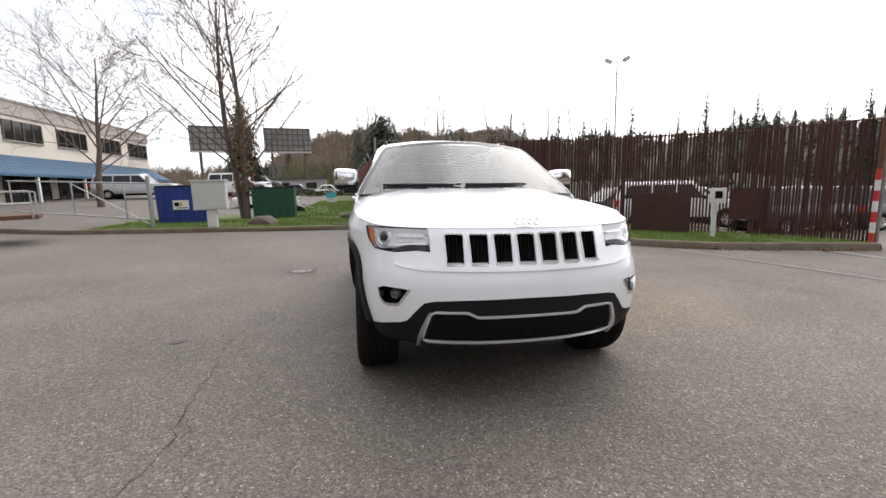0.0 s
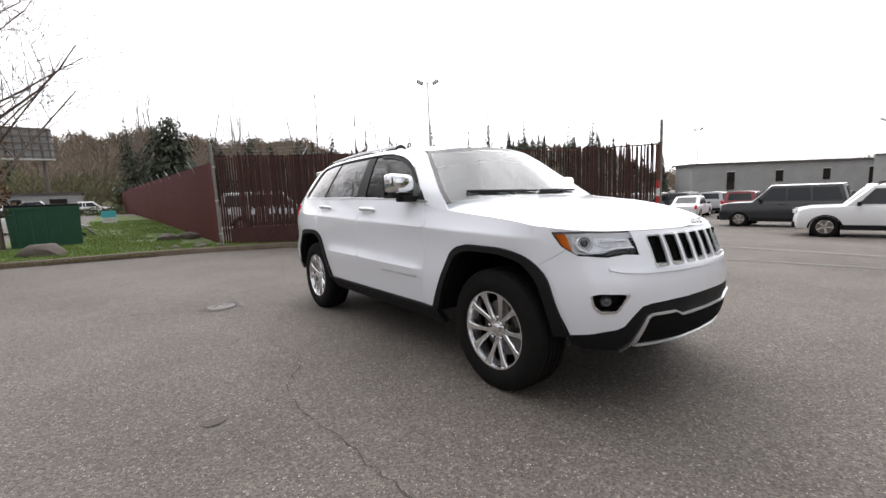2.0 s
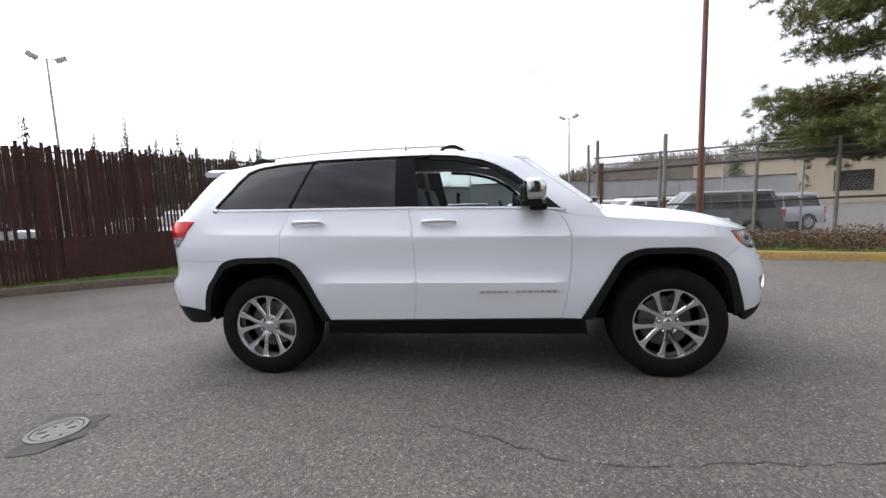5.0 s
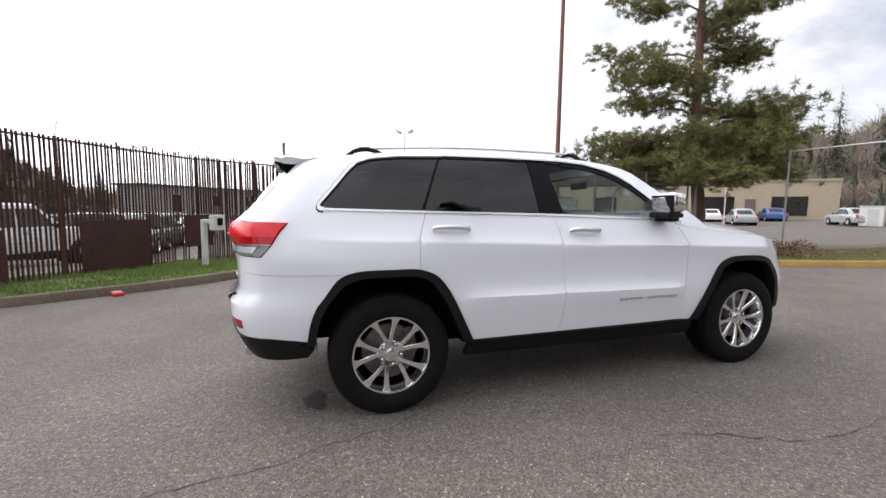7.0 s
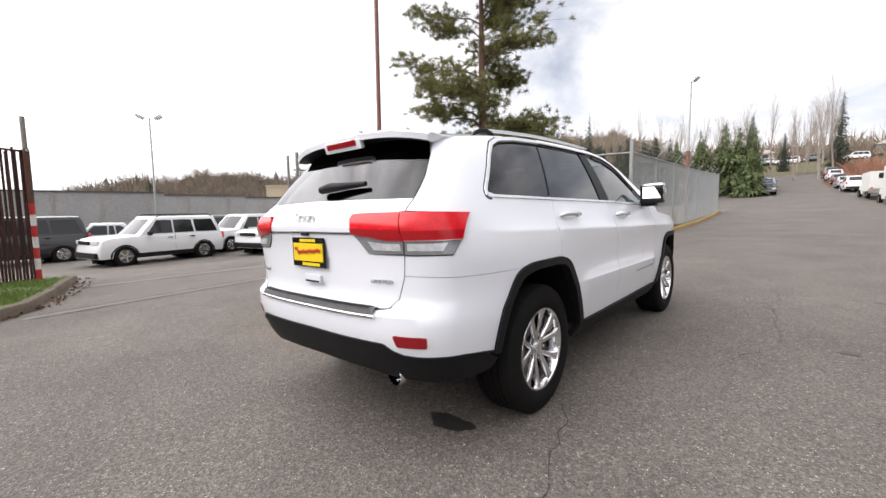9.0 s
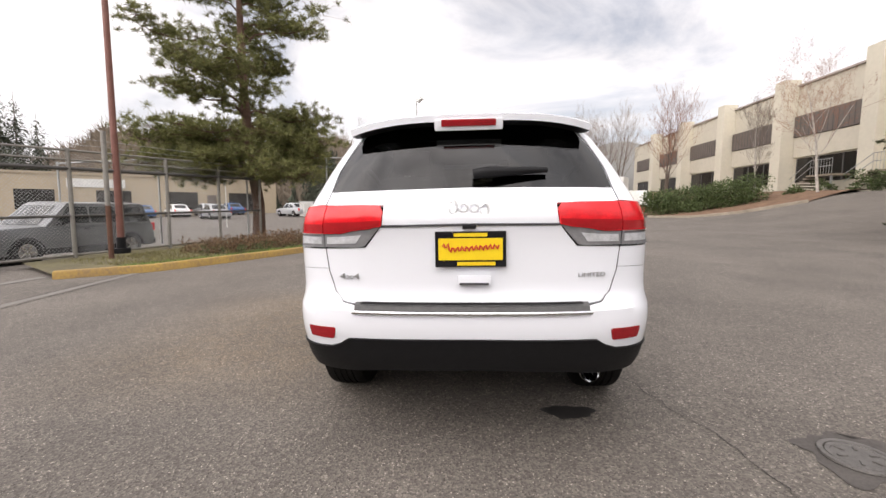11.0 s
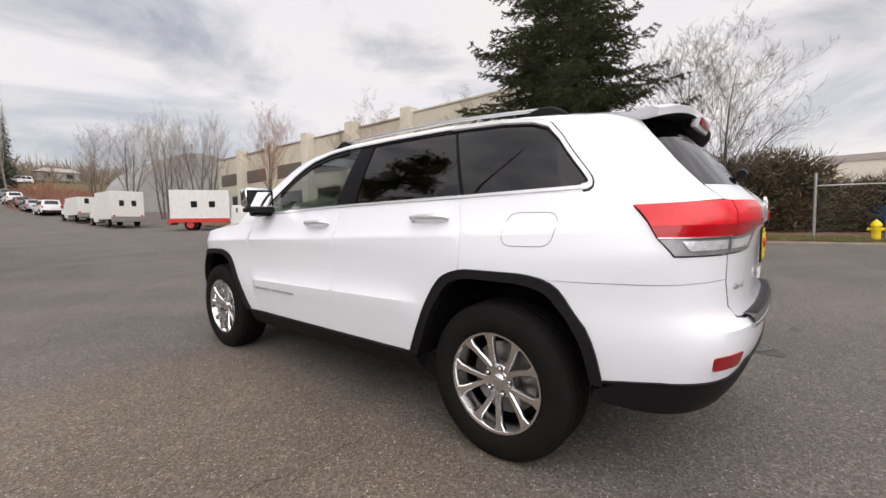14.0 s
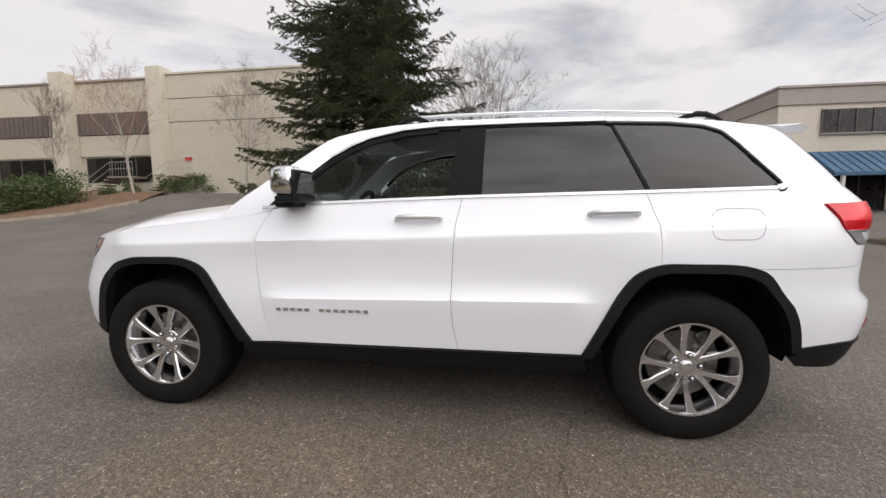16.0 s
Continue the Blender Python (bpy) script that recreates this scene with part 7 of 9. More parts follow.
part("post", tube([gp(0, 0), gp(0, 1.78)], 0.065, 12), M_GALV, pipe_gate, "", 50)
for z in (0.35, 1.55):
    part("rail", tube([gp(0, z), gp(1, z)], 0.028, 8), M_GALV, pipe_gate)
for t in (0.15, 0.5, 0.98):
    part("upright", tube([gp(t, 0.35), gp(t, 1.55)], 0.025, 8), M_GALV, pipe_gate)
part("brace", tube([gp(0.02, 0.2), gp(0.5, 1.5)], 0.022, 8), M_GALV, pipe_gate)
kerb("kerb_island", [(-12.5, 11.2), (-9.6, 10.3)], M_KERBOLD, "weathered concrete kerb end")

# ---- trees ----
bare_tree("bare_tree", -5.6, 14.4, 13.0, 3, "tall leafless tree with two grey-brown stems on the lawn", 0.95, 2, trunk_r=0.15, first=0.18, up=0.14, reach=1.05, bole=0.9, depth=4, fine=0.0065, rich=True)
bare_tree("bare_tree", -15.3, 22.5, 11.5, 5, "leafless grey street tree in front of the cream building", 1.1, 1, trunk_r=0.18, first=0.22, up=0.16, reach=1.25, bole=0.72, depth=4, fine=0.008, rich=True)
rnd = random.Random(4)
v, f = [], []
for k in range(130):
    t = rnd.random() ** 1.5
    leaf_clump(v, f, Vector((-5.6 + rnd.uniform(-0.22, 0.26), 14.4 + rnd.uniform(-0.25, 0.25), ground_z(-5.6, 14.4) + 1.2 + 3.4 * t)), 0.3, 7, rnd, 1, 0.09, 0.5)
tagged(mesh_from("ivy", v, f, M_SHRUB), "brown-green ivy on the tree's lower stem", "ivy", "", "stuff")

litter = [(x, y + 0.10) for x, y in K_NORTH[:6]]
blades("kerb_litter", [(litter + [(x, y + 0.32) for x, y in litter[::-1]], 3500), ([(-8.8, 10.2), (-2.0, 9.9), (-2.0, 10.02), (-8.8, 10.3)], 900)], 0, 9, "dead leaves and dry grass along the old kerb", (0.02, 0.07), M_BLADEDRY)

bed_strip = [(-13.9, -1.4), (-14.9, 1.5), (-15.1, 4.0), (-15.7, 9.0), (-17.2, 9.0), (-16.6, 4.0), (-16.4, -1.4)]
blades("bed_grass", [(bed_strip, 5200)], 0, 41, "rough winter grass along the bed's edge", (0.04, 0.16), M_BLADEDRY)
blades("bed_grass", [(bed_strip, 3200)], 0, 42, "green grass along the bed's edge", (0.03, 0.10), M_BLADE)


# ---- large evergreen trees ----
def tuft(verts, faces, c, r, n, rnd, up=0.5, w=0.0075):
    """A burst of long needles round a shoot's end."""
    for _ in range(n):
        d = Vector((rnd.gauss(0, 1), rnd.gauss(0, 1), rnd.gauss(up, 0.8))).normalized()
        t = d.orthogonal().normalized()
        t = (t * math.cos(q := rnd.uniform(0, 3.14)) + d.cross(t) * math.sin(q)) * w * rnd.uniform(0.8, 1.5)
        o, L_ = c + d * r * 0.12, r * rnd.uniform(0.7, 1.25)
        b = len(verts)
        verts += [tuple(o - t), tuple(o + t), tuple(c + d * L_)]
        faces.append((b, b + 1, b + 2))


def pine(x, y, height):
    """A tall pine: leaning red trunk, crooked limbs, flat pads of needles with sky between."""
    rnd = random.Random(12)
    tree = thing("pine_tree", at(x, y), "tall pine with a red-brown trunk and layered needle pads", "tree")
    tv, tf, nv, nf = [], [], [], []
    spine = [Vector((0, 0, -0.1)), Vector((-0.05, 0.05, 1.3)), Vector((0.12, 0.1, 2.8)), Vector((0.30, 0.1, 4.6)), Vector((0.42, 0.0, 7.0)), Vector((0.45, 0.0, 9.5)), Vector((0.5, 0.05, height))]
    limb(tv, tf, spine, [0.25, 0.21, 0.19, 0.165, 0.13, 0.09, 0.02], 10)

    def on(z):
        for a, b in zip(spine, spine[1:]):
            if a.z <= z <= b.z:
                return a.lerp(b, (z - a.z) / (b.z - a.z))
        return spine[-1]

    # limbs: height on the trunk, compass angle, reach, rise towards the tip, pads
    plan = [(2.3 + 1.8 * k / 25, 41 * k + rnd.uniform(-12, 12), rnd.uniform(2.0, 3.5), rnd.uniform(-0.10, 0.16), 6) for k in range(26)]
    plan += [(3.4, 38, 3.5, 0.05, 7), (3.0, 55, 3.7, -0.06, 7), (2.8, 20, 3.3, -0.05, 6), (3.8, 215, 3.0, 0.25, 6), (4.2, 235, 2.8, 0.2, 6), (4.1, 200, 2.5, 0.3, 5)]
    plan += [(4.5, 60, 2.3, 0.35, 5), (4.9, 30, 2.6, 0.25, 6), (4.6, 250, 2.2, 0.12, 5), (5.0, 130, 1.9, 0.2, 4), (4.8, 310, 2.0, 0.2, 4)]
    z = 5.4
    while z < height - 0.5:
        t = (z - 5.4) / (height - 5.4)
        plan.append((z, rnd.choice((30, 55, 80, 120, 180, 205, 225, 250, 290, 330)) + rnd.uniform(-18, 18), (3.5 - 2.5 * t) * rnd.choice((0.55, 0.75, 0.9, 1.05)), rnd.uniform(0.0, 0.32), rnd.choice((5, 6, 7))))
        z += rnd.uniform(0.16, 0.30)
    for z, az, reach, rise, pads in plan:
        t = min(1.0, z / height)
        o, a = on(z), radians(az)
        d, side = Vector((math.cos(a), math.sin(a), rise)), Vector((-math.sin(a), math.cos(a), 0))
        bend = rnd.uniform(-0.35, 0.35)
        pts = [o + d * reach * i / 5 + side * bend * (i / 5) ** 2 + Vector((rnd.uniform(-0.07, 0.07), rnd.uniform(-0.07, 0.07), 0.16 * math.sin(i * 1.3) - 0.25 * (1 - t) * (i / 5) ** 2)) for i in range(6)]
        limb(tv, tf, pts, [0.058 * (1.2 - t), 0.05 * (1.2 - t), 0.04 * (1.2 - t), 0.03 * (1.2 - t), 0.016, 0.008], 5)
        for p in range(pads):
            s = 0.40 + 0.62 * (p + rnd.random() * 0.6) / pads
            i = min(4, int(s * 5))
            root = pts[i].lerp(pts[i + 1], min(1.0, s * 5 - i))
            off = side * rnd.uniform(-0.62, 0.62) * (0.5 + 0.5 * s)
            pc = root + off + Vector((0, 0, rnd.uniform(0.02, 0.20)))
            limb(tv, tf, [root, root.lerp(pc, 0.5) + Vector((0, 0, -0.03)), pc], [0.014, 0.010, 0.006], 3)
            pr = rnd.uniform(0.45, 0.72)
            for j in range(18):
                c = pc + Vector((rnd.gauss(0, 0.55), rnd.gauss(0, 0.55), rnd.gauss(0.0, 0.27))) * pr
                limb(tv, tf, [pc - Vector((0, 0, 0.05)), c], [0.005, 0.003], 3)
                tuft(nv, nf, c, rnd.uniform(0.15, 0.24), 34, rnd, 0.35, 0.0095)
    mesh_from("trunk", tv, tf, M_BARKRED, tree, "red-brown trunk and limbs", True)
    mesh_from("crown", nv, nf, M_NEEDLE, tree, "olive green needles")
    return tree


def spruce(x, y, height, radius, seed, label):
    """A broad fir, branched to the ground: ragged tiers of flat boughs with side twigs full of short needles."""
    rnd = random.Random(seed)
    tree = thing("spruce_tree", at(x, y), label, "tree")
    tv, tf, nv, nf = [], [], [], []
    limb(tv, tf, [Vector((0, 0, -0.1)), Vector((0.05, 0, height * 0.5)), Vector((0, 0, height))], [0.26, 0.15, 0.02], 9)
    z, k = 0.5, 0
    while z < height - 0.25:
        t = z / height
        for j in range(8 if t < 0.8 else 6):
            k += 1
            a = 0.785 * j + 0.55 * (k // 8) + rnd.uniform(-0.35, 0.35)
            reach = radius * (1 - t) ** 0.70 * rnd.choice((0.50, 0.72, 0.85, 0.95, 1.02, 1.12)) + 0.15
            if rnd.random() < 0.10:
                continue
            d = Vector((math.cos(a), math.sin(a), 0))
            side = Vector((-d.y, d.x, 0))
            lift, sag = rnd.uniform(0.02, 0.24), rnd.uniform(0.20, 0.42)
            zz = z + rnd.uniform(-0.15, 0.15)

            def on(s):
                return Vector((0, 0, zz)) + d * reach * s + Vector((0, 0, reach * (lift * s - sag * s * s + 0.22 * s ** 4)))

            limb(tv, tf, [on(s) for s in (0, 0.25, 0.5, 0.75, 1.0)], [0.034, 0.026, 0.018, 0.011, 0.005], 4)
            m = max(4, int(reach / 0.20))
            for i in range(m):
                s = 0.16 + 0.86 * (i + rnd.random() * 0.5) / m
                for sg in (-1, 1):
                    far = (0.16 + 0.34 * reach * (1.02 - s)) * rnd.uniform(0.6, 1.15)
                    o = on(min(1.0, s))
                    way = (side * sg + d * rnd.uniform(0.45, 0.9) + Vector((0, 0, rnd.uniform(-0.7, 0.35)))).normalized()
                    tip = o + way * far + Vector((0, 0, -0.16 * far))
                    limb(tv, tf, [o, tip], [0.006, 0.003], 3)
                    steps = max(2, int(far / 0.085))
                    for q in range(steps + 1):
                        c = o.lerp(tip, q / steps)
                        for _ in range(7):
                            nd = (way * rnd.uniform(0.3, 1.0) + Vector((rnd.gauss(0, 0.6), rnd.gauss(0, 0.6), rnd.gauss(0.05, 0.5)))).normalized()
                            w = nd.orthogonal().normalized() * rnd.uniform(0.012, 0.026)
                            b = len(nv)
                            p = c + nd * 0.01
                            nv += [tuple(p - w), tuple(p + w), tuple(p + nd * rnd.uniform(0.07, 0.15))]
                            nf.append((b, b + 1, b + 2))
        z += rnd.uniform(0.30, 0.44) * (1.0 if t < 0.75 else 0.8)
    mesh_from("trunk", tv, tf, M_BARK, tree, "", True)
    mesh_from("crown", nv, nf, M_SPRUCE, tree, "dark green needle boughs")
    return tree


pine(7.97, -10.98, 14.6)
spruce(-15.6, -5.3, 17.0, 5.6, 8, "broad dark green spruce branched to the ground")
clump_mass("juniper_hedge", [(-13.2, -6.6), (-13.6, -3.6), (-14.6, -1.0), (-15.6, 1.2)], 1.7, 2.6, M_SPRUCE, 19, "dense dark juniper bushes below the spruce", "hedge", n=30, size=0.095, per=60, slim=0.22)
M_BRUSH = material("dark_winter_brush", (0.125, 0.095, 0.055), 0.9, vary=0.4, scale=1.2, island=0.5)
clump_mass("shrub", [(-20.8, -3.0), (-21.6, 1.2), (-22.0, 3.2)], 3.5, 1.8, M_BRUSH, 23, "dense brown winter brush beside the spruce", "shrub", n=50, size=0.42, per=120, slim=0.06)
clump_mass("shrub", [(-22.0, 3.2), (-22.6, 6.8)], 2.2, 1.4, M_BRUSH, 24, "lower brown brush behind the yard fence", "shrub", n=40, size=0.36, per=100, slim=0.06)
bare_tree("bare_tree", -19.4, -0.2, 9.5, 9, "leafless grey-brown tree with upswept twigs", 0.75, 3, twig=M_TWIG, trunk_r=0.09, first=0.15, up=0.2)
clump_mass("shrub_bed", [(6.6, -5.4), (5.7, -7.2), (4.7, -9.2), (4.2, -10.4)], 0.50, 1.5, M_SHRUB, 29, "low brown winter shrubs behind the yellow kerb", "shrubs", n=34, size=0.045, per=70, slim=0.3)
clump_mass("shrub_bed", [(6.4, -5.2), (5.4, -7.4), (4.4, -9.6)], 0.30, 1.7, M_HEDGE, 30, "green weeds between the winter shrubs", "shrubs", n=10, size=0.04, per=50, slim=0.3)

# ---- chain-link fences ----
def chain_fence(path, height, label, step=0.085, arms=True, post_every=3.0, lean=1, net_r=0.0032, net_mat=None):
    """Galvanised posts, top rail and a woven wire net."""
    o = thing("chain_fence", Matrix.Identity(4), label, "fence")
    total = length(path)
    bm = bmesh.new()
    def q(s, z):
        x, y, _ = along(path, max(0, min(total, s)))
        return Vector((x, y, ground_z(x, y) + 0.08 + z))
    s = -height
    while s < total:
        for sg in (1, -1):
            a0, a1 = (s, s + height) if sg > 0 else (s + height, s)
            z0, z1 = 0.0, height
            if a0 < 0 or a1 < 0 or a0 > total or a1 > total:
                lo, hi = (max(0, -s), min(height, total - s))
                z0, z1 = (lo, hi) if sg > 0 else (height - hi, height - lo)
                a0, a1 = (s + lo, s + hi) if sg > 0 else (s + hi, s + lo)
            if abs(a0 - a1) > 0.05:
                k = max(1, int(abs(a1 - a0) / 1.2))
                wire(bm, [q(a0 + (a1 - a0) * i / k, z0 + (z1 - z0) * i / k) for i in range(k + 1)], net_r)
        s += step
    part("net", bm, net_mat or M_GALV, o, "woven wire net")
    part("top_rail", tube([q(t, height) for t in np.linspace(0, total, max(2, int(total / 2)))], 0.022, 8), M_GALV, o)
    k = int(total / post_every)
    for i in range(k + 1):
        t = total * i / k
        p = q(t, 0)
        big = i == 0
        part("post", tube([p, p + Vector((0, 0, height + (0.42 if big else 0.05)))], 0.045 if big else 0.03, 10), M_GALV, o, "", 50)
        if arms and not big:
            part("barb_arm", tube([p + Vector((0, 0, height)), p + Vector((-0.28 * lean, 0.05, height + 0.36))], 0.016, 6), M_GALV, o)
    if arms:
        bm = bmesh.new()
        for j in range(3):
            wire(bm, [q(t, height + 0.12 * (j + 1)) + Vector((-0.09 * (j + 1) * lean, 0, 0)) for t in np.linspace(0, total, max(2, int(total / 1.5)))], 0.004)
        part("barbed_wire", bm, M_GALV, o)
    return o


chain_fence([(2.74, -12.2), (2.85, -20), (3.05, -28), (3.3, -36)], 2.95, "galvanised chain-link fence along the street", 0.06)
chain_fence([(2.80, -12.25), (5.3, -11.6), (9.6, -10.3), (13.5, -8.7)], 2.95, "galvanised chain-link fence across the verge", 0.11, arms=False, post_every=2.5, net_r=0.0014, net_mat=M_GALVOLD)

# sliding gate frame, red pole
gate = thing("sliding_gate", Matrix.Identity(4), "steel sliding gate frame with wire net", "gate")
gp0, gp1 = Vector((10.0, -3.1, 0)), Vector((7.6, -10.4, 0))


def gq(t, z):
    p = gp0.lerp(gp1, t)
    return Vector((p.x, p.y, ground_z(p.x, p.y) + z))


for t, h, r in ((0.0, 3.05, 0.04), (0.035, 3.15, 0.05), (0.05, 2.45, 0.05), (0.26, 2.65, 0.045), (0.40, 2.65, 0.045), (0.56, 2.6, 0.045), (0.78, 2.6, 0.045), (1.0, 2.6, 0.045)):
    part("post", tube([gq(t, 0), gq(t, h)], r, 10), M_RUST if t == 0.05 else M_GALVOLD, gate, "", 50)
for z, r, m in ((2.62, 0.026, M_GALVOLD), (2.40, 0.022, M_GALVOLD), (2.20, 0.042, M_ROOFDARK), (1.10, 0.03, M_ROOFDARK), (0.18, 0.03, M_GALVOLD)):
    part("rail", tube([gq(0.02, z), gq(1.0, z)], r, 8), m, gate)
part("latch_box", box(gq(0.03, 1.25) + Vector((-0.1, 0.05, 0)), (0.2, 0.2, 0.4), bevel=0.02), M_GREYBOX, gate, "pale latch box")
guide = thing("guide_post", at(8.2, -4.7), "tall steel guide post, rusty at its foot", "post")
part("post", tube([(0, 0, 1.3), (0, 0, 2.95)], 0.05, 10), M_GALVOLD, guide, "", 50)
part("foot", tube([(0, 0, 0), (0, 0, 1.3)], 0.052, 10), M_RUST, guide, "rusty foot", 50)
bm = bmesh.new()
for i in range(101):
    t = i / 100
    for sg in (-1, 1):
        a, b = t, t + 0.30 * sg
        if b < 0 or b > 1:
            b = 0.0 if b < 0 else 1.0
        wire(bm, [gq(a, 0.2), gq(b, 0.2 + 2.4 * abs(b - a) / 0.30)], 0.0024)
        if (sg > 0 and a < 0.3) or (sg < 0 and a > 0.7):
            e0 = 0.0 if sg > 0 else 1.0
            wire(bm, [gq(e0, 2.6 - 2.4 * abs(a - e0) / 0.30), gq(a, 2.6)], 0.0024)
part("net", bm, M_GALV, gate)
bm = bmesh.new()
for z in (2.8, 2.95):
    wire(bm, [gq(0, z), gq(1, z - 0.1)], 0.004)
part("barbed_wire", bm, M_GALV, gate)
part("bin", box(gq(0.16, 0.45) + Vector((0.9, 0.4, 0)), (0.5, 0.5, 0.85), bevel=0.04, taper=1.08), M_TRIM, gate, "black bin behind the gate")
red = thing("flag_pole", at(9.05, -5.95), "very tall rust-red painted steel pole on a banded base", "pole")
part("pole", tube([(0, 0, 0), (0, 0, 5), (0, 0, 17)], [0.08, 0.07, 0.05], 14), M_REDPOLE, red, "", 50)
part("base", tube([(0, 0, 0), (0, 0, 0.22)], 0.2, 14), M_TRIM, red, "dark base collar", 50)
part("base_band", tube([(0, 0, 0.22), (0, 0, 0.5)], 0.105, 14), M_TRIM, red)


def street_lamp(x, y, height, heads, label, rz=0, pole_mat=None):
    o = thing("street_lamp", at(x, y, rz), label, "street lamp", "lot lamps")
    part("pole", tube([(0, 0, 0), (0, 0, height)], [0.09, 0.05], 10), pole_mat or M_GALV, o, "", 50)
    if heads == 2:
        part("bracket", tube([(-0.55, 0, height - 0.05), (0.55, 0, height + 0.05)], 0.025, 6), M_GALV, o)
    for k in range(heads):
        sx = (-0.6, 0.62)[k] if heads == 2 else 0.35
        bm = bmesh.new()
        add_box(bm, (sx, 0, height + 0.08), (0.52, 0.36, 0.22), Matrix.Rotation(radians(-28 if sx > 0 else 28), 3, "Y"), 0.05)
        part("head", bm, M_GREYBOX if heads == 2 else M_WHITEOLD, o, "", 40)
        part("lens", box((sx * 1.05, 0, height - 0.04), (0.36, 0.28, 0.03), Matrix.Rotation(radians(-28 if sx > 0 else 28), 3, "Y")), M_CLEAR, o)
    return o


street_lamp(17.85, 24.9, 10.3, 2, "tall floodlight pole with two round heads", -35)
street_lamp(36.5, -6.7, 9.3, 2, "floodlight pole with two heads over the car lot", 60)
street_lamp(66, 4.4, 8.7, 2, "distant floodlight pole with two heads", 80)
street_lamp(72.4, 26.6, 10.6, 2, "distant floodlight pole with two heads", 70)
street_lamp(4.8, -32.2, 9.8, 1, "street lamp with one white head, lower pole rusty", 150)
part("lower_pole", tube([(4.8, -32.2, ground_z(4.8, -32.2)), (4.8, -32.2, ground_z(4.8, -32.2) + 4.8)], 0.13, 10), M_REDPOLE, None, "")
bpy.data.objects["lower_pole"].parent = [o for o in bpy.data.objects if o.name.startswith("street_lamp") and abs(o.location.y + 32.2) < 0.1][0]
bpy.data.objects["lower_pole"].matrix_parent_inverse = bpy.data.objects["lower_pole"].parent.matrix_basis.inverted()


# ---- vehicles ----
def parked_car(x, y, rz, mat, label, kind="suv", length_=4.5, width=1.8, height=1.68, box_tail=True, group="parked cars", rails=False):
    """A parked car, nose towards its own -y: rounded body with cut wheel arches, cabin with separate panes, wheels, lamps."""
    o = thing("parked_car", at(x, y, rz), label, "car", group)
    suv_like = kind == "suv"
    h, l2 = height, length_ / 2
    belt = 0.60 * h
    hood_h = belt - (0.04 if suv_like else 0.08)
    nose, cowl, screen_top = -l2, -l2 + length_ * 0.27, -l2 + length_ * 0.41
    lower = [(nose + 0.06, 0.28), (nose + 0.01, 0.36), (nose, 0.52), (nose + 0.02, 0.66), (nose + 0.07, hood_h - 0.12), (nose + 0.16, hood_h - 0.03), (nose + 0.45, hood_h + 0.02), (cowl, belt + 0.01)]
    lower += [(l2 - 0.20, belt + 0.02), (l2 - 0.06, belt - 0.03)] if suv_like else [(l2 - 0.80, belt + 0.03), (l2 - 0.15, belt), (l2 - 0.05, belt - 0.06)]
    lower += [(l2 - 0.01, 0.66), (l2, 0.52), (l2 - 0.02, 0.38), (l2 - 0.08, 0.28)]
    wy = (-l2 + length_ * 0.19, l2 - length_ * 0.21)
    r = 0.34 if suv_like else 0.31
    under = []
    for c in wy[::-1]:
        under += [(c + (r + 0.05) * math.cos(a), 0.28 + (r + 0.06) * math.sin(a)) for a in np.linspace(0.02, math.pi - 0.02, 11)]
    prof = lower + under
    bm = bmesh.new()
    cols = []
    for fx_, pull, drop in ((-1.0, 0.16, 0.06), (-0.97, 0.12, 0.02), (-0.86, 0.06, 0.004), (-0.5, 0.015, 0), (0.5, 0.015, 0), (0.86, 0.06, 0.004), (0.97, 0.12, 0.02), (1.0, 0.16, 0.06)):
        col = []
        for yy, zz in prof:
            k = max(0.0, (abs(yy) - l2 + 0.55) / 0.55)
            tuck = 0.035 * max(0.0, (0.5 - zz) / 0.25) + 0.03 * max(0.0, (zz - 0.75) / 0.3)
            col.append(bm.verts.new((fx_ * width / 2 - math.copysign(tuck if abs(fx_) > 0.9 else 0, fx_), yy - math.copysign(pull * k, yy), zz - (drop if zz > hood_h - 0.1 else 0))))
        cols.append(col)
    for a, b in zip(cols, cols[1:]):
        for k in range(len(prof)):
            j = (k + 1) % len(prof)
            bm.faces.new((a[k], b[k], b[j], a[j]))
    for c in (cols[0], cols[-1]):
        bmesh.ops.triangle_fill(bm, edges=[e for k in range(len(prof)) for e in c[k].link_edges if e.other_vert(c[k]) is c[(k + 1) % len(prof)]], use_beauty=True)
    part("body", bm, mat, o, "", 40)
    # cabin: painted shell with separate panes
    tail_top, tail_low = (l2 - 0.30, l2 - 0.10) if suv_like else (l2 - length_ * 0.33, l2 - 0.72)
    low_w, top_w = width / 2 - 0.06, width / 2 - 0.19
    zt, zb = h - 0.05, belt - 0.02

    def cabin(fx_, y, v):
        wv = low_w + (top_w - low_w) * v
        return Vector((fx_ * wv, y, zb + (zt - zb) * v + (0.05 * (1 - fx_ * fx_) if v > 0.98 else 0)))

    bm = bmesh.new()
    rings = []
    for v in (0.0, 0.5, 0.93, 1.0):
        y0, y1 = cowl + (screen_top - cowl) * v, tail_low + (tail_top - tail_low) * v
        row = [(-1.0, y0 + 0.10), (-0.75, y0 + 0.02), (0.0, y0 - 0.05), (0.75, y0 + 0.02), (1.0, y0 + 0.10), (1.0, y1 - 0.08), (0.75, y1), (0.0, y1 + 0.02), (-0.75, y1), (-1.0, y1 - 0.08)]
        rings.append([bm.verts.new(cabin(fx_ * (0.95 if v == 1.0 else 1), yy, v)) for fx_, yy in row])
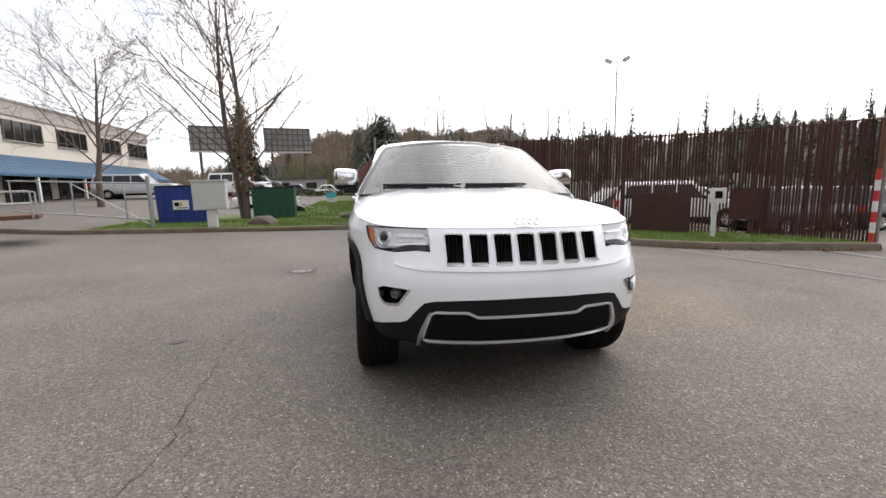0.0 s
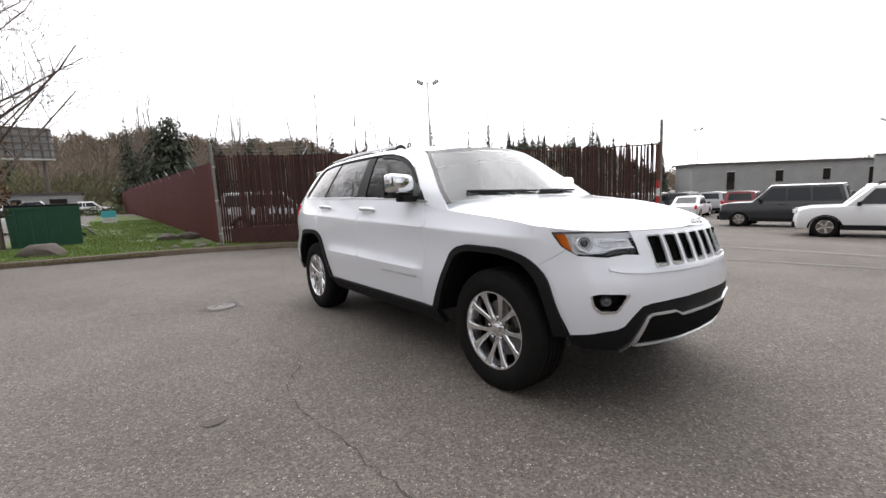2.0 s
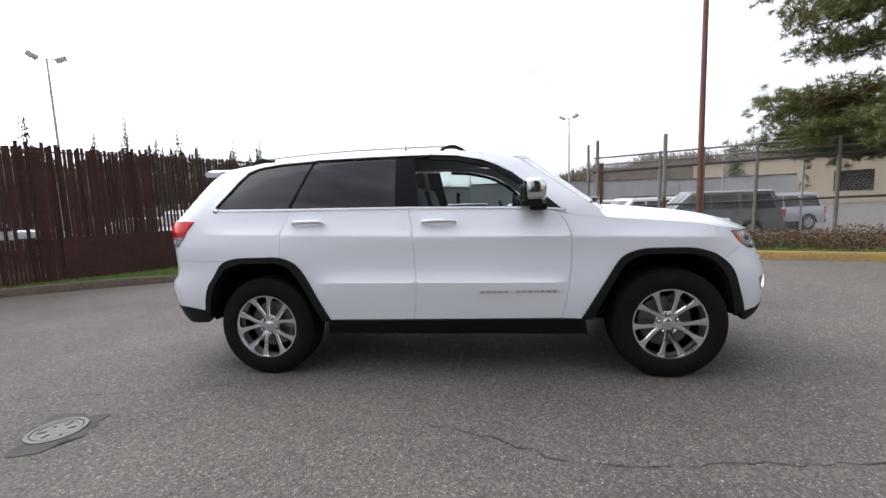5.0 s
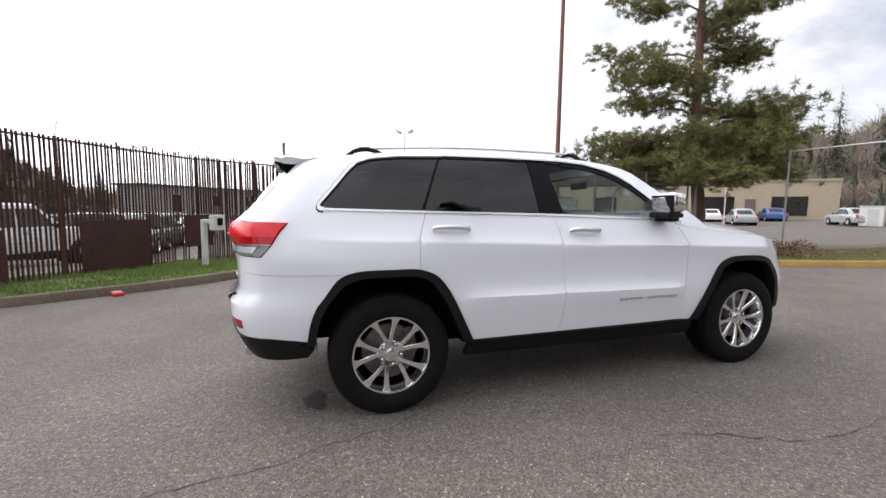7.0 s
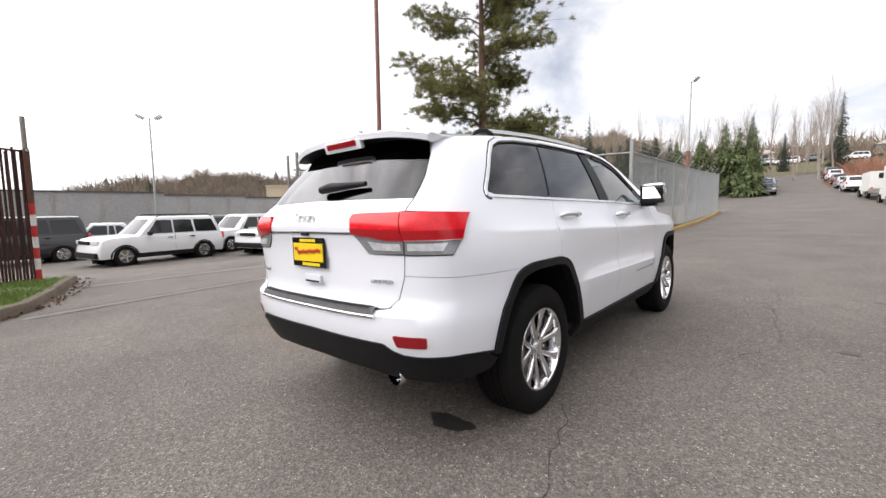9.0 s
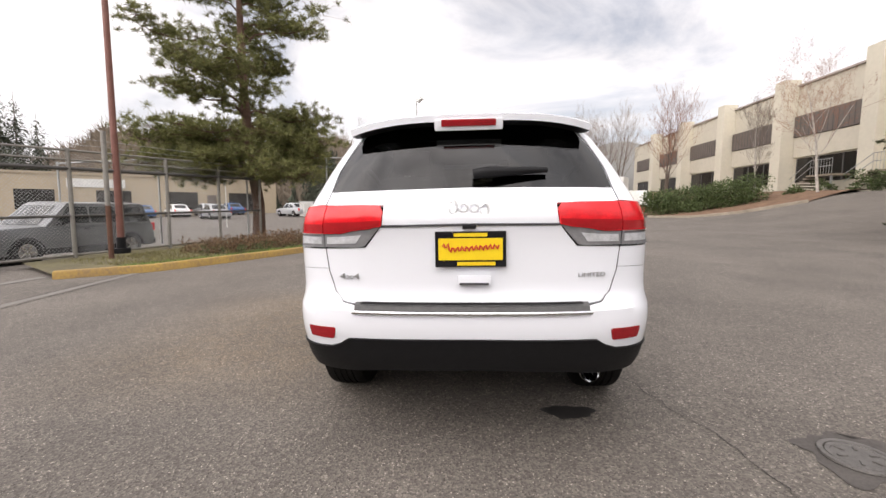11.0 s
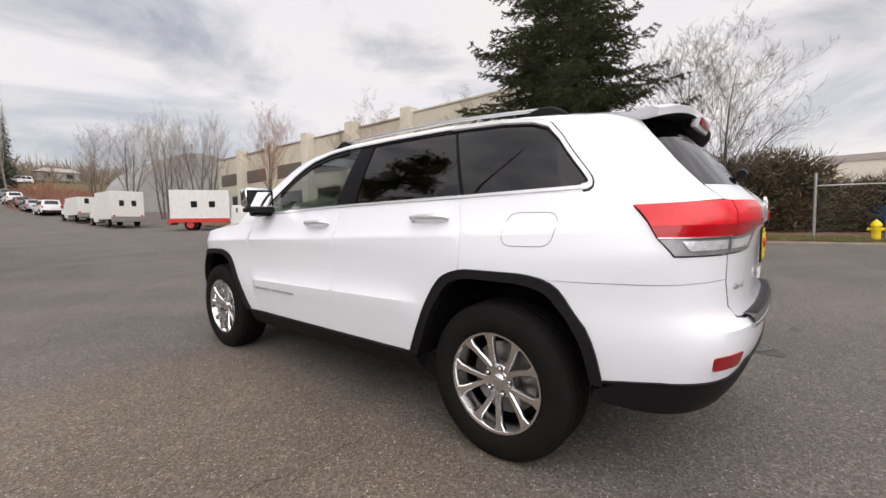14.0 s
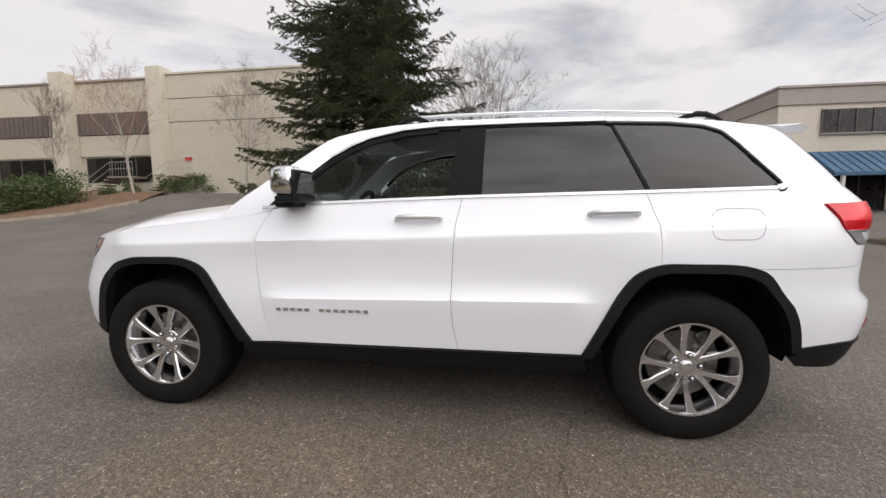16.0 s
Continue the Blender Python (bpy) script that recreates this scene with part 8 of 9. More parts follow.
    for a, b in zip(rings, rings[1:]):
        for k in range(10):
            bm.faces.new((a[k], a[(k + 1) % 10], b[(k + 1) % 10], b[k]))
    bmesh.ops.triangle_fill(bm, edges=[e for k in range(10) for e in rings[-1][k].link_edges if e.other_vert(rings[-1][k]) is rings[-1][(k + 1) % 10]], use_beauty=True)
    part("cabin", bm, mat, o, "", 40)

    def pane(name, pts):
        bm = bmesh.new()
        mid = sum(pts, Vector()) / len(pts)
        n = (pts[1] - pts[0]).cross(pts[2] - pts[0]).normalized()
        n = n if n.dot(mid - Vector((0, 0, mid.z * 0.8))) > 0 else -n
        bm.faces.new([bm.verts.new(p + n * 0.007) for p in pts])
        for f in bmesh.ops.extrude_face_region(bm, geom=bm.faces[:])["geom"]:
            if isinstance(f, bmesh.types.BMVert):
                f.co -= n * 0.012
        part(name, bm, M_CARGLASS, o)

    def edge_y(v, front):
        return cowl + (screen_top - cowl) * v if front else tail_low + (tail_top - tail_low) * v

    def screen_pane(name, front, v0, v1):
        bm = bmesh.new()
        sg = -1 if front else 1
        rows = []
        for v in (v0, v1):
            rows.append([bm.verts.new(cabin(fx_, edge_y(v, front) + dy, v) + Vector((0, sg * 0.012, 0.008))) for fx_, dy in ((-0.74, 0.018 if front else 0.0), (-0.4, -0.017 if front else 0.009), (0.0, -0.05 if front else 0.02), (0.4, -0.017 if front else 0.009), (0.74, 0.018 if front else 0.0))])
        for k in range(4):
            bm.faces.new((rows[0][k], rows[0][k + 1], rows[1][k + 1], rows[1][k]))
        part(name, bm, M_CARGLASS, o, "", 40)

    screen_pane("windscreen", True, 0.10, 0.90)
    screen_pane("rear_glass", False, 0.25, 0.88)
    b0, b1 = screen_top + 0.60, screen_top + 0.66
    d0, d1 = (l2 * 0.44, l2 * 0.44 + 0.07) if suv_like else (tail_top - 0.30, tail_top - 0.25)
    for sx in (-1, 1):
        pane("side_window", [cabin(sx, edge_y(0.12, True) + 0.30, 0.12), cabin(sx, edge_y(0.86, True) + 0.20, 0.86), cabin(sx, b0, 0.86), cabin(sx, b0, 0.12)])
        pane("side_window", [cabin(sx, b1, 0.12), cabin(sx, b1, 0.86), cabin(sx, d0 - 0.06, 0.86), cabin(sx, d0, 0.12)])
        pane("side_window", [cabin(sx, d1, 0.12), cabin(sx, d1 - 0.04, 0.86), cabin(sx, edge_y(0.86, False) - 0.22, 0.86), cabin(sx, edge_y(0.12, False) - 0.20, 0.12)])
        part("mirror", box((sx * (width / 2 + 0.06), cowl + 0.40, belt + 0.07), (0.18, 0.10, 0.13), bevel=0.03), M_TRIM, o, "", 40)
        part("headlamp", box((sx * (width / 2 - 0.24), nose + 0.11, hood_h - 0.13), (0.30, 0.14, 0.13), Matrix.Rotation(radians(18 * sx), 3, "Z"), 0.03), M_CLEAR, o, "", 40)
        part("tail_lamp", box((sx * (width / 2 - 0.12), l2 - 0.10, belt - 0.12), (0.14, 0.10, 0.26), Matrix.Rotation(radians(-14 * sx), 3, "Z"), 0.02), M_RED, o, "", 40)
        part("sill", box((sx * (width / 2 - 0.05), (wy[0] + wy[1]) / 2, 0.33), (0.09, wy[1] - wy[0] - 2 * r - 0.06, 0.16), bevel=0.02), M_TRIM if suv_like else mat, o)
        for hy in (b0 - 0.12, d0 - 0.10):
            part("handle", box((sx * (width / 2 - 0.012), hy, belt - 0.10), (0.03, 0.16, 0.03), bevel=0.01), M_TRIM, o)
        part("door_seam", box((sx * (width / 2 - 0.018), b0 + 0.05, belt - 0.28), (0.012, 0.008, 0.52)), M_LAMPDARK, o)
        if rails:
            part("roof_rail", tube([(sx * (top_w - 0.06), screen_top + 0.15, h - 0.03), (sx * (top_w - 0.06), screen_top + 0.3, h + 0.05), (sx * (top_w - 0.06), tail_top - 0.3, h + 0.05), (sx * (top_w - 0.06), tail_top - 0.15, h - 0.03)], 0.018, 6), M_TRIM, o)
        for c in wy:
            if suv_like:
                lip = [(sx * (width / 2 - 0.015), c + (r + 0.075) * math.cos(a), 0.28 + (r + 0.085) * math.sin(a)) for a in np.linspace(0.05, math.pi - 0.05, 12)]
                part("arch_lip", tube(lip, 0.028, 6), M_TRIM if mat is not M_CARBLACK else mat, o, "", 50)
            part("arch_liner", box((sx * (width / 2 - 0.36), c, 0.34), (0.5, 2 * r + 0.06, 0.62)), M_DARK, o)
            t = part("tyre", revolve([(-0.10, r * 0.62), (-0.11, r * 0.85), (-0.09, r), (0.09, r), (0.11, r * 0.85), (0.10, r * 0.64)], 22, "x", (sx * (width / 2 - 0.085), c, r)), M_RUBBER, o, "", 40)
            bm = revolve([(0.095 * sx, r * 0.66), (0.098 * sx, r * 0.60), (0.06 * sx, r * 0.56), (0.02 * sx, r * 0.5)], 20, "x", (sx * (width / 2 - 0.085), c, r))
            for k in range(5):
                a = 2 * math.pi * k / 5 + c
                add_box(bm, (sx * (width / 2 - 0.085 + 0.075), c + 0.30 * r * math.cos(a), r + 0.30 * r * math.sin(a)), (0.03, r * 0.62, 0.065), Matrix.Rotation(a, 3, "X"), 0.01)
            part("rim", bm, M_RIM, t, "", 40)
            part("rim_back", revolve([(0.03 * sx, r * 0.6), (0.03 * sx, 0.0)], 14, "x", (sx * (width / 2 - 0.085), c, r)), M_GALVOLD, t)
    part("bumper", box((0, nose + 0.08, 0.40), (width * 0.90, 0.16, 0.20), bevel=0.05), M_TRIM if suv_like else mat, o, "", 40)
    part("grille", box((0, nose + 0.035, hood_h - 0.14), (width * 0.46, 0.06, 0.12), bevel=0.015), M_TRIM, o)
    part("rear_bumper", box((0, l2 - 0.08, 0.40), (width * 0.90, 0.16, 0.20), bevel=0.05), M_TRIM if suv_like else mat, o, "", 40)
    return o


parked_car(16.35, -1.2, 190, M_CARWHITE, "white boxy sport utility vehicle with black roof rails", "suv", 4.41, 1.78, 1.66, rails=True)
parked_car(20.6, 2.4, 185, M_CARBLACK, "black boxy off-road vehicle in the lot", "suv", 4.6, 1.88, 1.82)
parked_car(18.3, -5.3, 195, M_CARWHITE, "white sport utility vehicle facing the drive", "suv", 4.4, 1.8, 1.66)
parked_car(14.9, -5.8, 195, M_CARWHITE, "white boxy sport utility vehicle facing the drive", "suv", 4.4, 1.78, 1.66, rails=True)
parked_car(11.9, -7.1, 172, M_CARGREY, "dark grey wagon behind the gate", "suv", 4.7, 1.85, 1.65)
parked_car(21.4, -4.4, 195, M_CARGREY, "dark grey crossover in the lot", "suv", 4.6, 1.85, 1.68)
parked_car(16.5, -11.8, 195, M_CARSILVER, "silver wagon behind the gate", "suv", 4.6, 1.85, 1.62)
parked_car(23.6, -1.0, 165, M_CARSILVER, "silver car in the lot", "sedan", 4.6, 1.8, 1.46)
parked_car(24.2, -7.0, 165, M_CARGREY, "grey car in the lot", "sedan", 4.6, 1.8, 1.46)
parked_car(19.5, 9.0, 92, M_CARBLACK, "black sport utility vehicle seen from behind", "suv", 4.6, 1.85, 1.70)
for k in range(3):
    parked_car(31.5 + 2.2 * k, 13.2 - 1.3 * k, 92 + 4 * k, (M_CARBLACK, M_CARGREY, M_CARSILVER)[k], ("black", "dark grey", "silver")[k] + " sport utility vehicle seen from behind in the lot", "suv", 4.6, 1.85, 1.72)
parked_car(14.6, 8.6, 95, M_CARBLACK, "black crossover behind the slat fence", "suv", 4.6, 1.85, 1.68)
for k in range(7):
    parked_car(28 + 0.6 * k, 12.5 - 3.0 * k, 100, (M_CARGREY, M_CARWHITE, M_CARRED, M_CARSILVER, M_CARBLACK, M_CARWHITE, M_CARSILVER)[k], ("grey", "white", "dark red", "silver", "black", "white", "silver")[k] + " car in the back row of the lot", "suv" if k % 2 == 0 else "sedan", 4.6, 1.82, 1.66 if k % 2 == 0 else 1.46)
for k in range(5):
    parked_car(11.2 + 3.1 * k, 13.6 - 0.5 * k, 88 + 3 * k, (M_CARBLACK, M_CARWHITE, M_CARGREY, M_CARSILVER, M_CARWHITE)[k], ("black", "white", "grey", "silver", "white")[k] + " car parked behind the slat fence", "suv" if k % 2 else "sedan", 4.6, 1.82, 1.66 if k % 2 else 1.46)
parked_car(11.0, 9.9, 62, M_CARWHITE, "white sport utility vehicle behind the slat fence", "suv", 4.6, 1.85, 1.72)
parked_car(3.2, 17.6, 74, M_CARSILVER, "silver sport utility vehicle behind the fence corner", "suv", 4.8, 1.9, 1.78)
parked_car(6.6, 15.4, 66, M_CARSILVER, "silver wagon behind the slat fence", "suv", 4.6, 1.85, 1.62)
# by the cream building
parked_car(-17.5, 31.5, 96, M_CARSILVER, "silver pickup truck by the cream building", "suv", 5.6, 1.95, 1.85)
parked_car(-11.5, 36, 80, M_CARWHITE, "white van behind the bins", "suv", 5.2, 1.95, 2.1)
parked_car(-9.0, 33, 84, M_CARGREY, "grey car behind the bins", "sedan", 4.5, 1.8, 1.45)
parked_car(-6.9, 24.5, 88, M_CARWHITE, "low white vehicle on the lawn's edge", "sedan", 4.0, 1.7, 1.2)
# street
for x, y, m, n, kd in ((-5.9, -62, M_CARWHITE, "white", "suv"), (-5.5, -68.5, M_CARSILVER, "silver", "sedan"), (-5.2, -75, M_CARGREY, "grey", "sedan"), (-4.9, -81, M_CARWHITE, "white", "suv"), (-4.6, -87, M_CARGREY, "grey", "suv")):
    parked_car(x, y, 3, m, n + " car parked along the climbing street", kd, 4.5, 1.8, 1.66 if kd == "suv" else 1.45)
for x, y, m, n in ((1.7, -62, M_CARGREY, "grey"), (2.1, -68.5, M_CARBLUE, "blue"), (2.4, -75, M_CARSILVER, "silver")):
    parked_car(x, y, 183, m, n + " car parked under the street trees", "sedan", 4.5, 1.8, 1.45)
for k, (x, y) in enumerate(((1.5, -117), (-2.5, -119), (6.0, -118), (-9, -116))):
    parked_car(x, y, 85 + 6 * k, (M_CARWHITE, M_CARGREY, M_CARSILVER, M_CARWHITE)[k], ("white", "grey", "silver", "white")[k] + " car on the hill at the street's end", "suv", 4.5, 1.8, 1.66)
for x, y, m, n in ((36.0, -39.5, M_CARBLUE, "blue"), (33.6, -41.8, M_CARWHITE, "white"), (31.4, -43.8, M_CARSILVER, "silver"), (29.4, -45.6, M_CARBLUE, "blue"), (39.5, -36.5, M_CARBLUE, "dark blue"), (25.5, -36.0, M_CARSILVER, "silver")):
    parked_car(x, y, 50, m, n + " car in front of the low shop", "sedan", 4.5, 1.8, 1.45)


def box_truck(x, y, rz, label, h=2.75, stripe=True):
    """A white service truck, its square back towards its own +y."""
    o = thing("box_truck", at(x, y, rz), label, "truck", "service trucks")
    part("box", box((0, 0.9, 0.45 + h / 2), (2.25, 4.0, h - 0.35), bevel=0.05), M_WHITEOLD, o)
    part("cab", box((0, -2.0, 1.15), (2.0, 1.9, 1.5), bevel=0.2, taper=0.88), M_WHITEOLD, o, "", 40)
    part("windscreen", box((0, -2.75, 1.55), (1.6, 0.5, 0.55), Matrix.Rotation(radians(25), 3, "X"), 0.05), M_CARGLASS, o)
    part("bonnet", box((0, -3.1, 0.85), (1.9, 0.9, 0.8), bevel=0.15), M_WHITEOLD, o, "", 40)
    for sx in (-1, 1):
        part("rear_window", box((sx * 0.42, 2.905, 1.9), (0.34, 0.02, 0.46), bevel=0.008), M_CARGLASS, o)
        part("tail_lamp", box((sx * 0.95, 2.92, 0.85), (0.14, 0.04, 0.2)), M_RED, o)
        for yy in (-2.6, 1.6):
            w = part("tyre", revolve([(-0.12, 0.25), (-0.13, 0.34), (-0.1, 0.4), (0.1, 0.4), (0.13, 0.34), (0.12, 0.25)], 18, "x", (sx * 0.98, yy, 0.4)), M_RUBBER, o, "", 40)
            part("rim", revolve([(0.10 * sx, 0.25), (0.09 * sx, 0.0)], 12, "x", (sx * 0.98, yy, 0.4)), M_REDWHITE_R if stripe else M_GALVOLD, w, "red wheel rim" if stripe else "")
    part("bumper", box((0, 2.95, 0.62), (2.3, 0.2, 0.42), bevel=0.03), M_REDWHITE_R if stripe else M_GALVOLD, o, "red rear bumper" if stripe else "")
    if stripe:
        for sx in (-1, 1):
            part("stripe", box((sx * 1.135, 0.9, 0.74), (0.02, 3.95, 0.30), bevel=0.005), M_REDWHITE_R, o, "red stripe along the box")
            for yy in (0.1, 1.3):
                part("side_window", box((sx * 1.13, yy, 1.95), (0.02, 0.42, 0.46), bevel=0.006), M_CARGLASS, o)
    part("mirror", box((-1.2, -1.6, 1.5), (0.2, 0.1, 0.35), bevel=0.03), M_TRIM, o)
    return o


box_truck(-11.8, -32.4, -120, "white service truck with a red stripe along its box", 2.75)
box_truck(-7.6, -42.0, 3, "white service truck parked on the street", 2.6, False)
box_truck(-7.0, -50.5, 3, "low white service truck on the street", 2.0, False)

# flat trailer with rails, junk and hydrant at the west side
trailer = thing("trailer", at(-11.1, 7.25, -59.5), "rusty flatbed trailer with a pipe rail and a blue tarp", "trailer")
part("deck", box((0, 0, 0.62), (1.9, 4.6, 0.10)), M_RUST, trailer)
for sx in (-1, 1):
    for z in (0.95, 1.25):
        part("rail", tube([(sx * 0.95, -2.2, z), (sx * 0.95, 2.2, z)], 0.02, 6), M_GALV, trailer)
    for yy in (-2.2, -0.7, 0.7, 2.2):
        part("upright", tube([(sx * 0.95, yy, 0.6), (sx * 0.95, yy, 1.25)], 0.022, 6), M_GALV, trailer)
    for yy in (0.95,):
        w = part("tyre", revolve([(-0.09, 0.2), (-0.1, 0.28), (-0.08, 0.33), (0.08, 0.33), (0.1, 0.28), (0.09, 0.2)], 18, "x", (sx * 0.98, yy, 0.33)), M_RUBBER, trailer, "", 40)
        part("rim", revolve([(0.08 * sx, 0.2), (0.07 * sx, 0.0)], 12, "x", (sx * 0.98, yy, 0.33)), M_GALV, w)
part("drawbar", tube([(0, -2.3, 0.55), (0, -3.6, 0.5)], 0.05, 6), M_RUST, trailer)
for sx in (-1, 1):
    part("sideboard", box((sx * 0.93, -0.9, 0.80), (0.03, 2.8, 0.26)), M_GALVOLD, trailer, "grey board side")
    part("mudguard", box((sx * 0.98, 0.95, 0.71), (0.24, 0.95, 0.03), bevel=0.01), M_RUST, trailer)
bm = bmesh.new()
bmesh.ops.create_icosphere(bm, subdivisions=3, radius=0.45)
for vv in bm.verts:
    vv.co *= 1 + 0.4 * noise.noise(vv.co * 3)
    vv.co = Vector((vv.co.x, vv.co.y + 0.2, max(0.67, vv.co.z * 0.8 + 0.85)))
part("tarp", bm, M_CARBLUE, trailer, "crumpled blue tarp", 30)
west_fence = chain_fence([(-16.2, 3.2), (-16.5, 6.0), (-17.0, 9.5), (-18.5, 15.0)], 1.75, "weathered chain-link yard fence with a teal rail", 0.16, arms=False, post_every=1.6, net_r=0.0017, net_mat=M_GALVOLD)
parked_car(-19.5, 9.0, 100, M_CARWHITE, "white old pickup behind the yard fence", "suv", 5.0, 1.9, 1.8)
parked_car(-22.0, 6.2, 120, M_CARBLUE, "blue truck behind the yard fence", "suv", 5.0, 1.9, 1.8)
hyd = thing("fire_hydrant", at(-15.6, 4.6), "yellow fire hydrant on the bed's edge", "hydrant")
part("barrel", revolve([(0, 0.16), (0.05, 0.16), (0.06, 0.11), (0.5, 0.11), (0.52, 0.14), (0.56, 0.14), (0.66, 0.08), (0.70, 0.03), (0.74, 0.0)], 16, "z"), M_PLATE, hyd, "", 45)
for a in (0, 120, 240):
    part("outlet", tube([(0, 0, 0.42), (0.2 * math.cos(radians(a)), 0.2 * math.sin(radians(a)), 0.42)], 0.055, 10), M_PLATE, hyd)
util = thing("utility_box", at(-14.8, 1.6, 80), "small pale utility box at the bed's edge", "utility box")
part("cabinet", box((0, 0, 0.4), (0.4, 0.3, 0.8), bevel=0.02), M_WHITEOLD, util)
part("door", box((0, -0.155, 0.42), (0.32, 0.01, 0.6)), M_GREYBOX, util)


# ---- buildings ----
def wall_box(name, parent, x0, x1, y0, y1, z0, z1, mat, label=""):
    return part(name, box(((x0 + x1) / 2, (y0 + y1) / 2, (z0 + z1) / 2), (abs(x1 - x0), abs(y1 - y0), abs(z1 - z0))), mat, parent, label)


office = thing("office_building", Matrix.Identity(4), "two-storey beige concrete office with piers and dark bronze windows", "building")
Z0 = 2.25
bays = [-22.9 - 7.5 * k for k in range(5)]
wall_box("wall", office, -44, -23.6, -22.9, -9.6, Z0 - 1, 10.3, M_BEIGE, "blank beige panel wall")
wall_box("wall", office, -44, -24.1, -61, -22.9, Z0 - 1, 10.25, M_BEIGE)
for z in (7.15, 8.7):
    wall_box("joint", office, -23.62, -23.59, -22.5, -9.6, z, z + 0.045, M_ROOFDARK)
wall_box("coping", office, -23.75, -23.5, -22.5, -9.6, 10.3, 10.42, M_BEIGEPIL)
for y in bays:
    wall_box("pier", office, -24.2, -23.05, y - 0.1, y + 0.95, Z0 - 1, 10.75, M_BEIGEPIL)
    wall_box("coping", office, -24.25, -23.95, y - 6.6, y - 0.1, 10.25, 10.37, M_GREYCAP)
    b0, b1 = y - 6.5, y - 0.15
    # upper metal band, recessed lower glazing with frames
    wall_box("band", office, -24.15, -23.88, b0, b1, 6.55, 8.05, M_BROWNTRIM, "brown ribbed metal band")
    for k in range(16):
        wall_box("rib", office, -23.88, -23.86, b0 + 0.2 + k * 0.4, b0 + 0.23 + k * 0.4, 6.55, 8.05, M_ROOFDARK)
    wall_box("spandrel", office, -24.15, -23.95, b0, b1, 5.05, 6.5, M_BEIGE)
    win = wall_box("window", office, -24.14, -24.06, b0 + 0.35, b1 - 0.1, Z0 + 0.95, 4.95, M_DARKGLASS, "dark bronze glazing")
    for k in range(4):
        yy = b0 + 0.35 + (b1 - b0 - 0.45) * k / 3
        wall_box("frame", win, -24.06, -24.01, yy - 0.03, yy + 0.03, Z0 + 0.95, 4.95, M_ROOFDARK)
# outside stairs with rails
for y, zt in ((-25.6, 1.25), (-21.2, 1.2)):
    st = thing("outside_stairs", Matrix.Identity(4), "concrete and steel outside stairs with pipe rails", "stairs", "office stairs")
    for k in range(7):
        wall_box("step", st, -23.6, -22.4, y - 1.9 + 0.27 * k, y - 1.6 + 0.27 * k, Z0 + zt * (k + 0.4) / 7, Z0 + zt * (k + 1) / 7, M_CONCRETE)
    wall_box("landing", st, -23.6, -22.4, y + 0.0, y + 1.7, Z0 + zt - 0.12, Z0 + zt, M_CONCRETE)
    wall_box("leg", st, -22.6, -22.5, y + 1.5, y + 1.6, Z0 - 0.2, Z0 + zt, M_GALV)
    for zz in (0.5, 0.95):
        part("rail", tube([(-22.42, y - 1.8, Z0 + zz + 0.15), (-22.42, y, Z0 + zt + zz), (-22.42, y + 1.7, Z0 + zt + zz)], 0.022, 6), M_GALV, st)
    for k in range(9):
        yy = y + 1.7 * k / 8
        part("baluster", tube([(-22.42, yy, Z0 + zt), (-22.42, yy, Z0 + zt + 0.95)], 0.012, 5), M_GALV, st)
notice = thing("wall_notice", Matrix.Identity(4), "small red and white notice on the office wall", "sign")
wall_box("plate", notice, -23.6, -23.57, -20.9, -20.4, 4.5, 4.78, M_REDWHITE_R)
wall_box("header", notice, -23.6, -23.57, -21.1, -20.2, 4.83, 4.9, M_WHITEOLD)
lampw = thing("wall_lamp", Matrix.Identity(4), "bronze wall lamp high on the office wall", "wall lamp")
wall_box("body", lampw, -23.6, -23.35, -13.0, -12.5, 8.55, 8.9, M_BROWNTRIM)
wall_box("lens", lampw, -23.55, -23.36, -12.95, -12.55, 8.5, 8.55, M_CLEAR)
hedge_z = ground_z(-16, -23)
clump_mass("clipped_hedge", [(-12.9, -27.5), (-14.8, -24.6), (-17.2, -23.0), (-17.6, -23.0)], 1.75, 1.7, M_HEDGE, 41, "dense clipped green hedge on the bank", "hedge", n=40, size=0.10, per=60)
for x, y, r in ((-21.8, -23.9, 0.7), (-22.0, -21.4, 1.0), (-21.8, -19.4, 1.1), (-21.8, -15.6, 0.6), (-19.6, -23.2, 0.55)):
    clump_mass("bush", [(x, y), (x + 0.1, y + r)], r * 1.15, r * 1.6, M_HEDGE, int(-x * 10 - y), "round dark bush at the office wall", "bush", n=14, size=0.09, per=70)
bare_tree("birch_tree", -19.8, -21.4, 8.6, 52, "leafless white-barked birch in front of the office", 0.7, 1, M_BIRCH, M_TWIGRED, trunk_r=0.085, up=0.1, group="birches")
bare_tree("birch_tree", -20.6, -14.6, 7.4, 53, "leafless white-barked birch in front of the office", 0.7, 1, M_BIRCH, M_TWIG, trunk_r=0.075, up=0.1, group="birches")
bare_tree("birch_tree", -19.2, -25.8, 6.4, 54, "leafless birch beside the hedge", 0.5, 1, M_BIRCH, M_TWIG, trunk_r=0.06, up=0.3, group="birches")
bare_tree("bare_tree", -15.8, -31.8, 9.5, 55, "leafless street tree by the trucks", 0.55, 2, twig=M_TWIGRED, trunk_r=0.10, up=0.3)
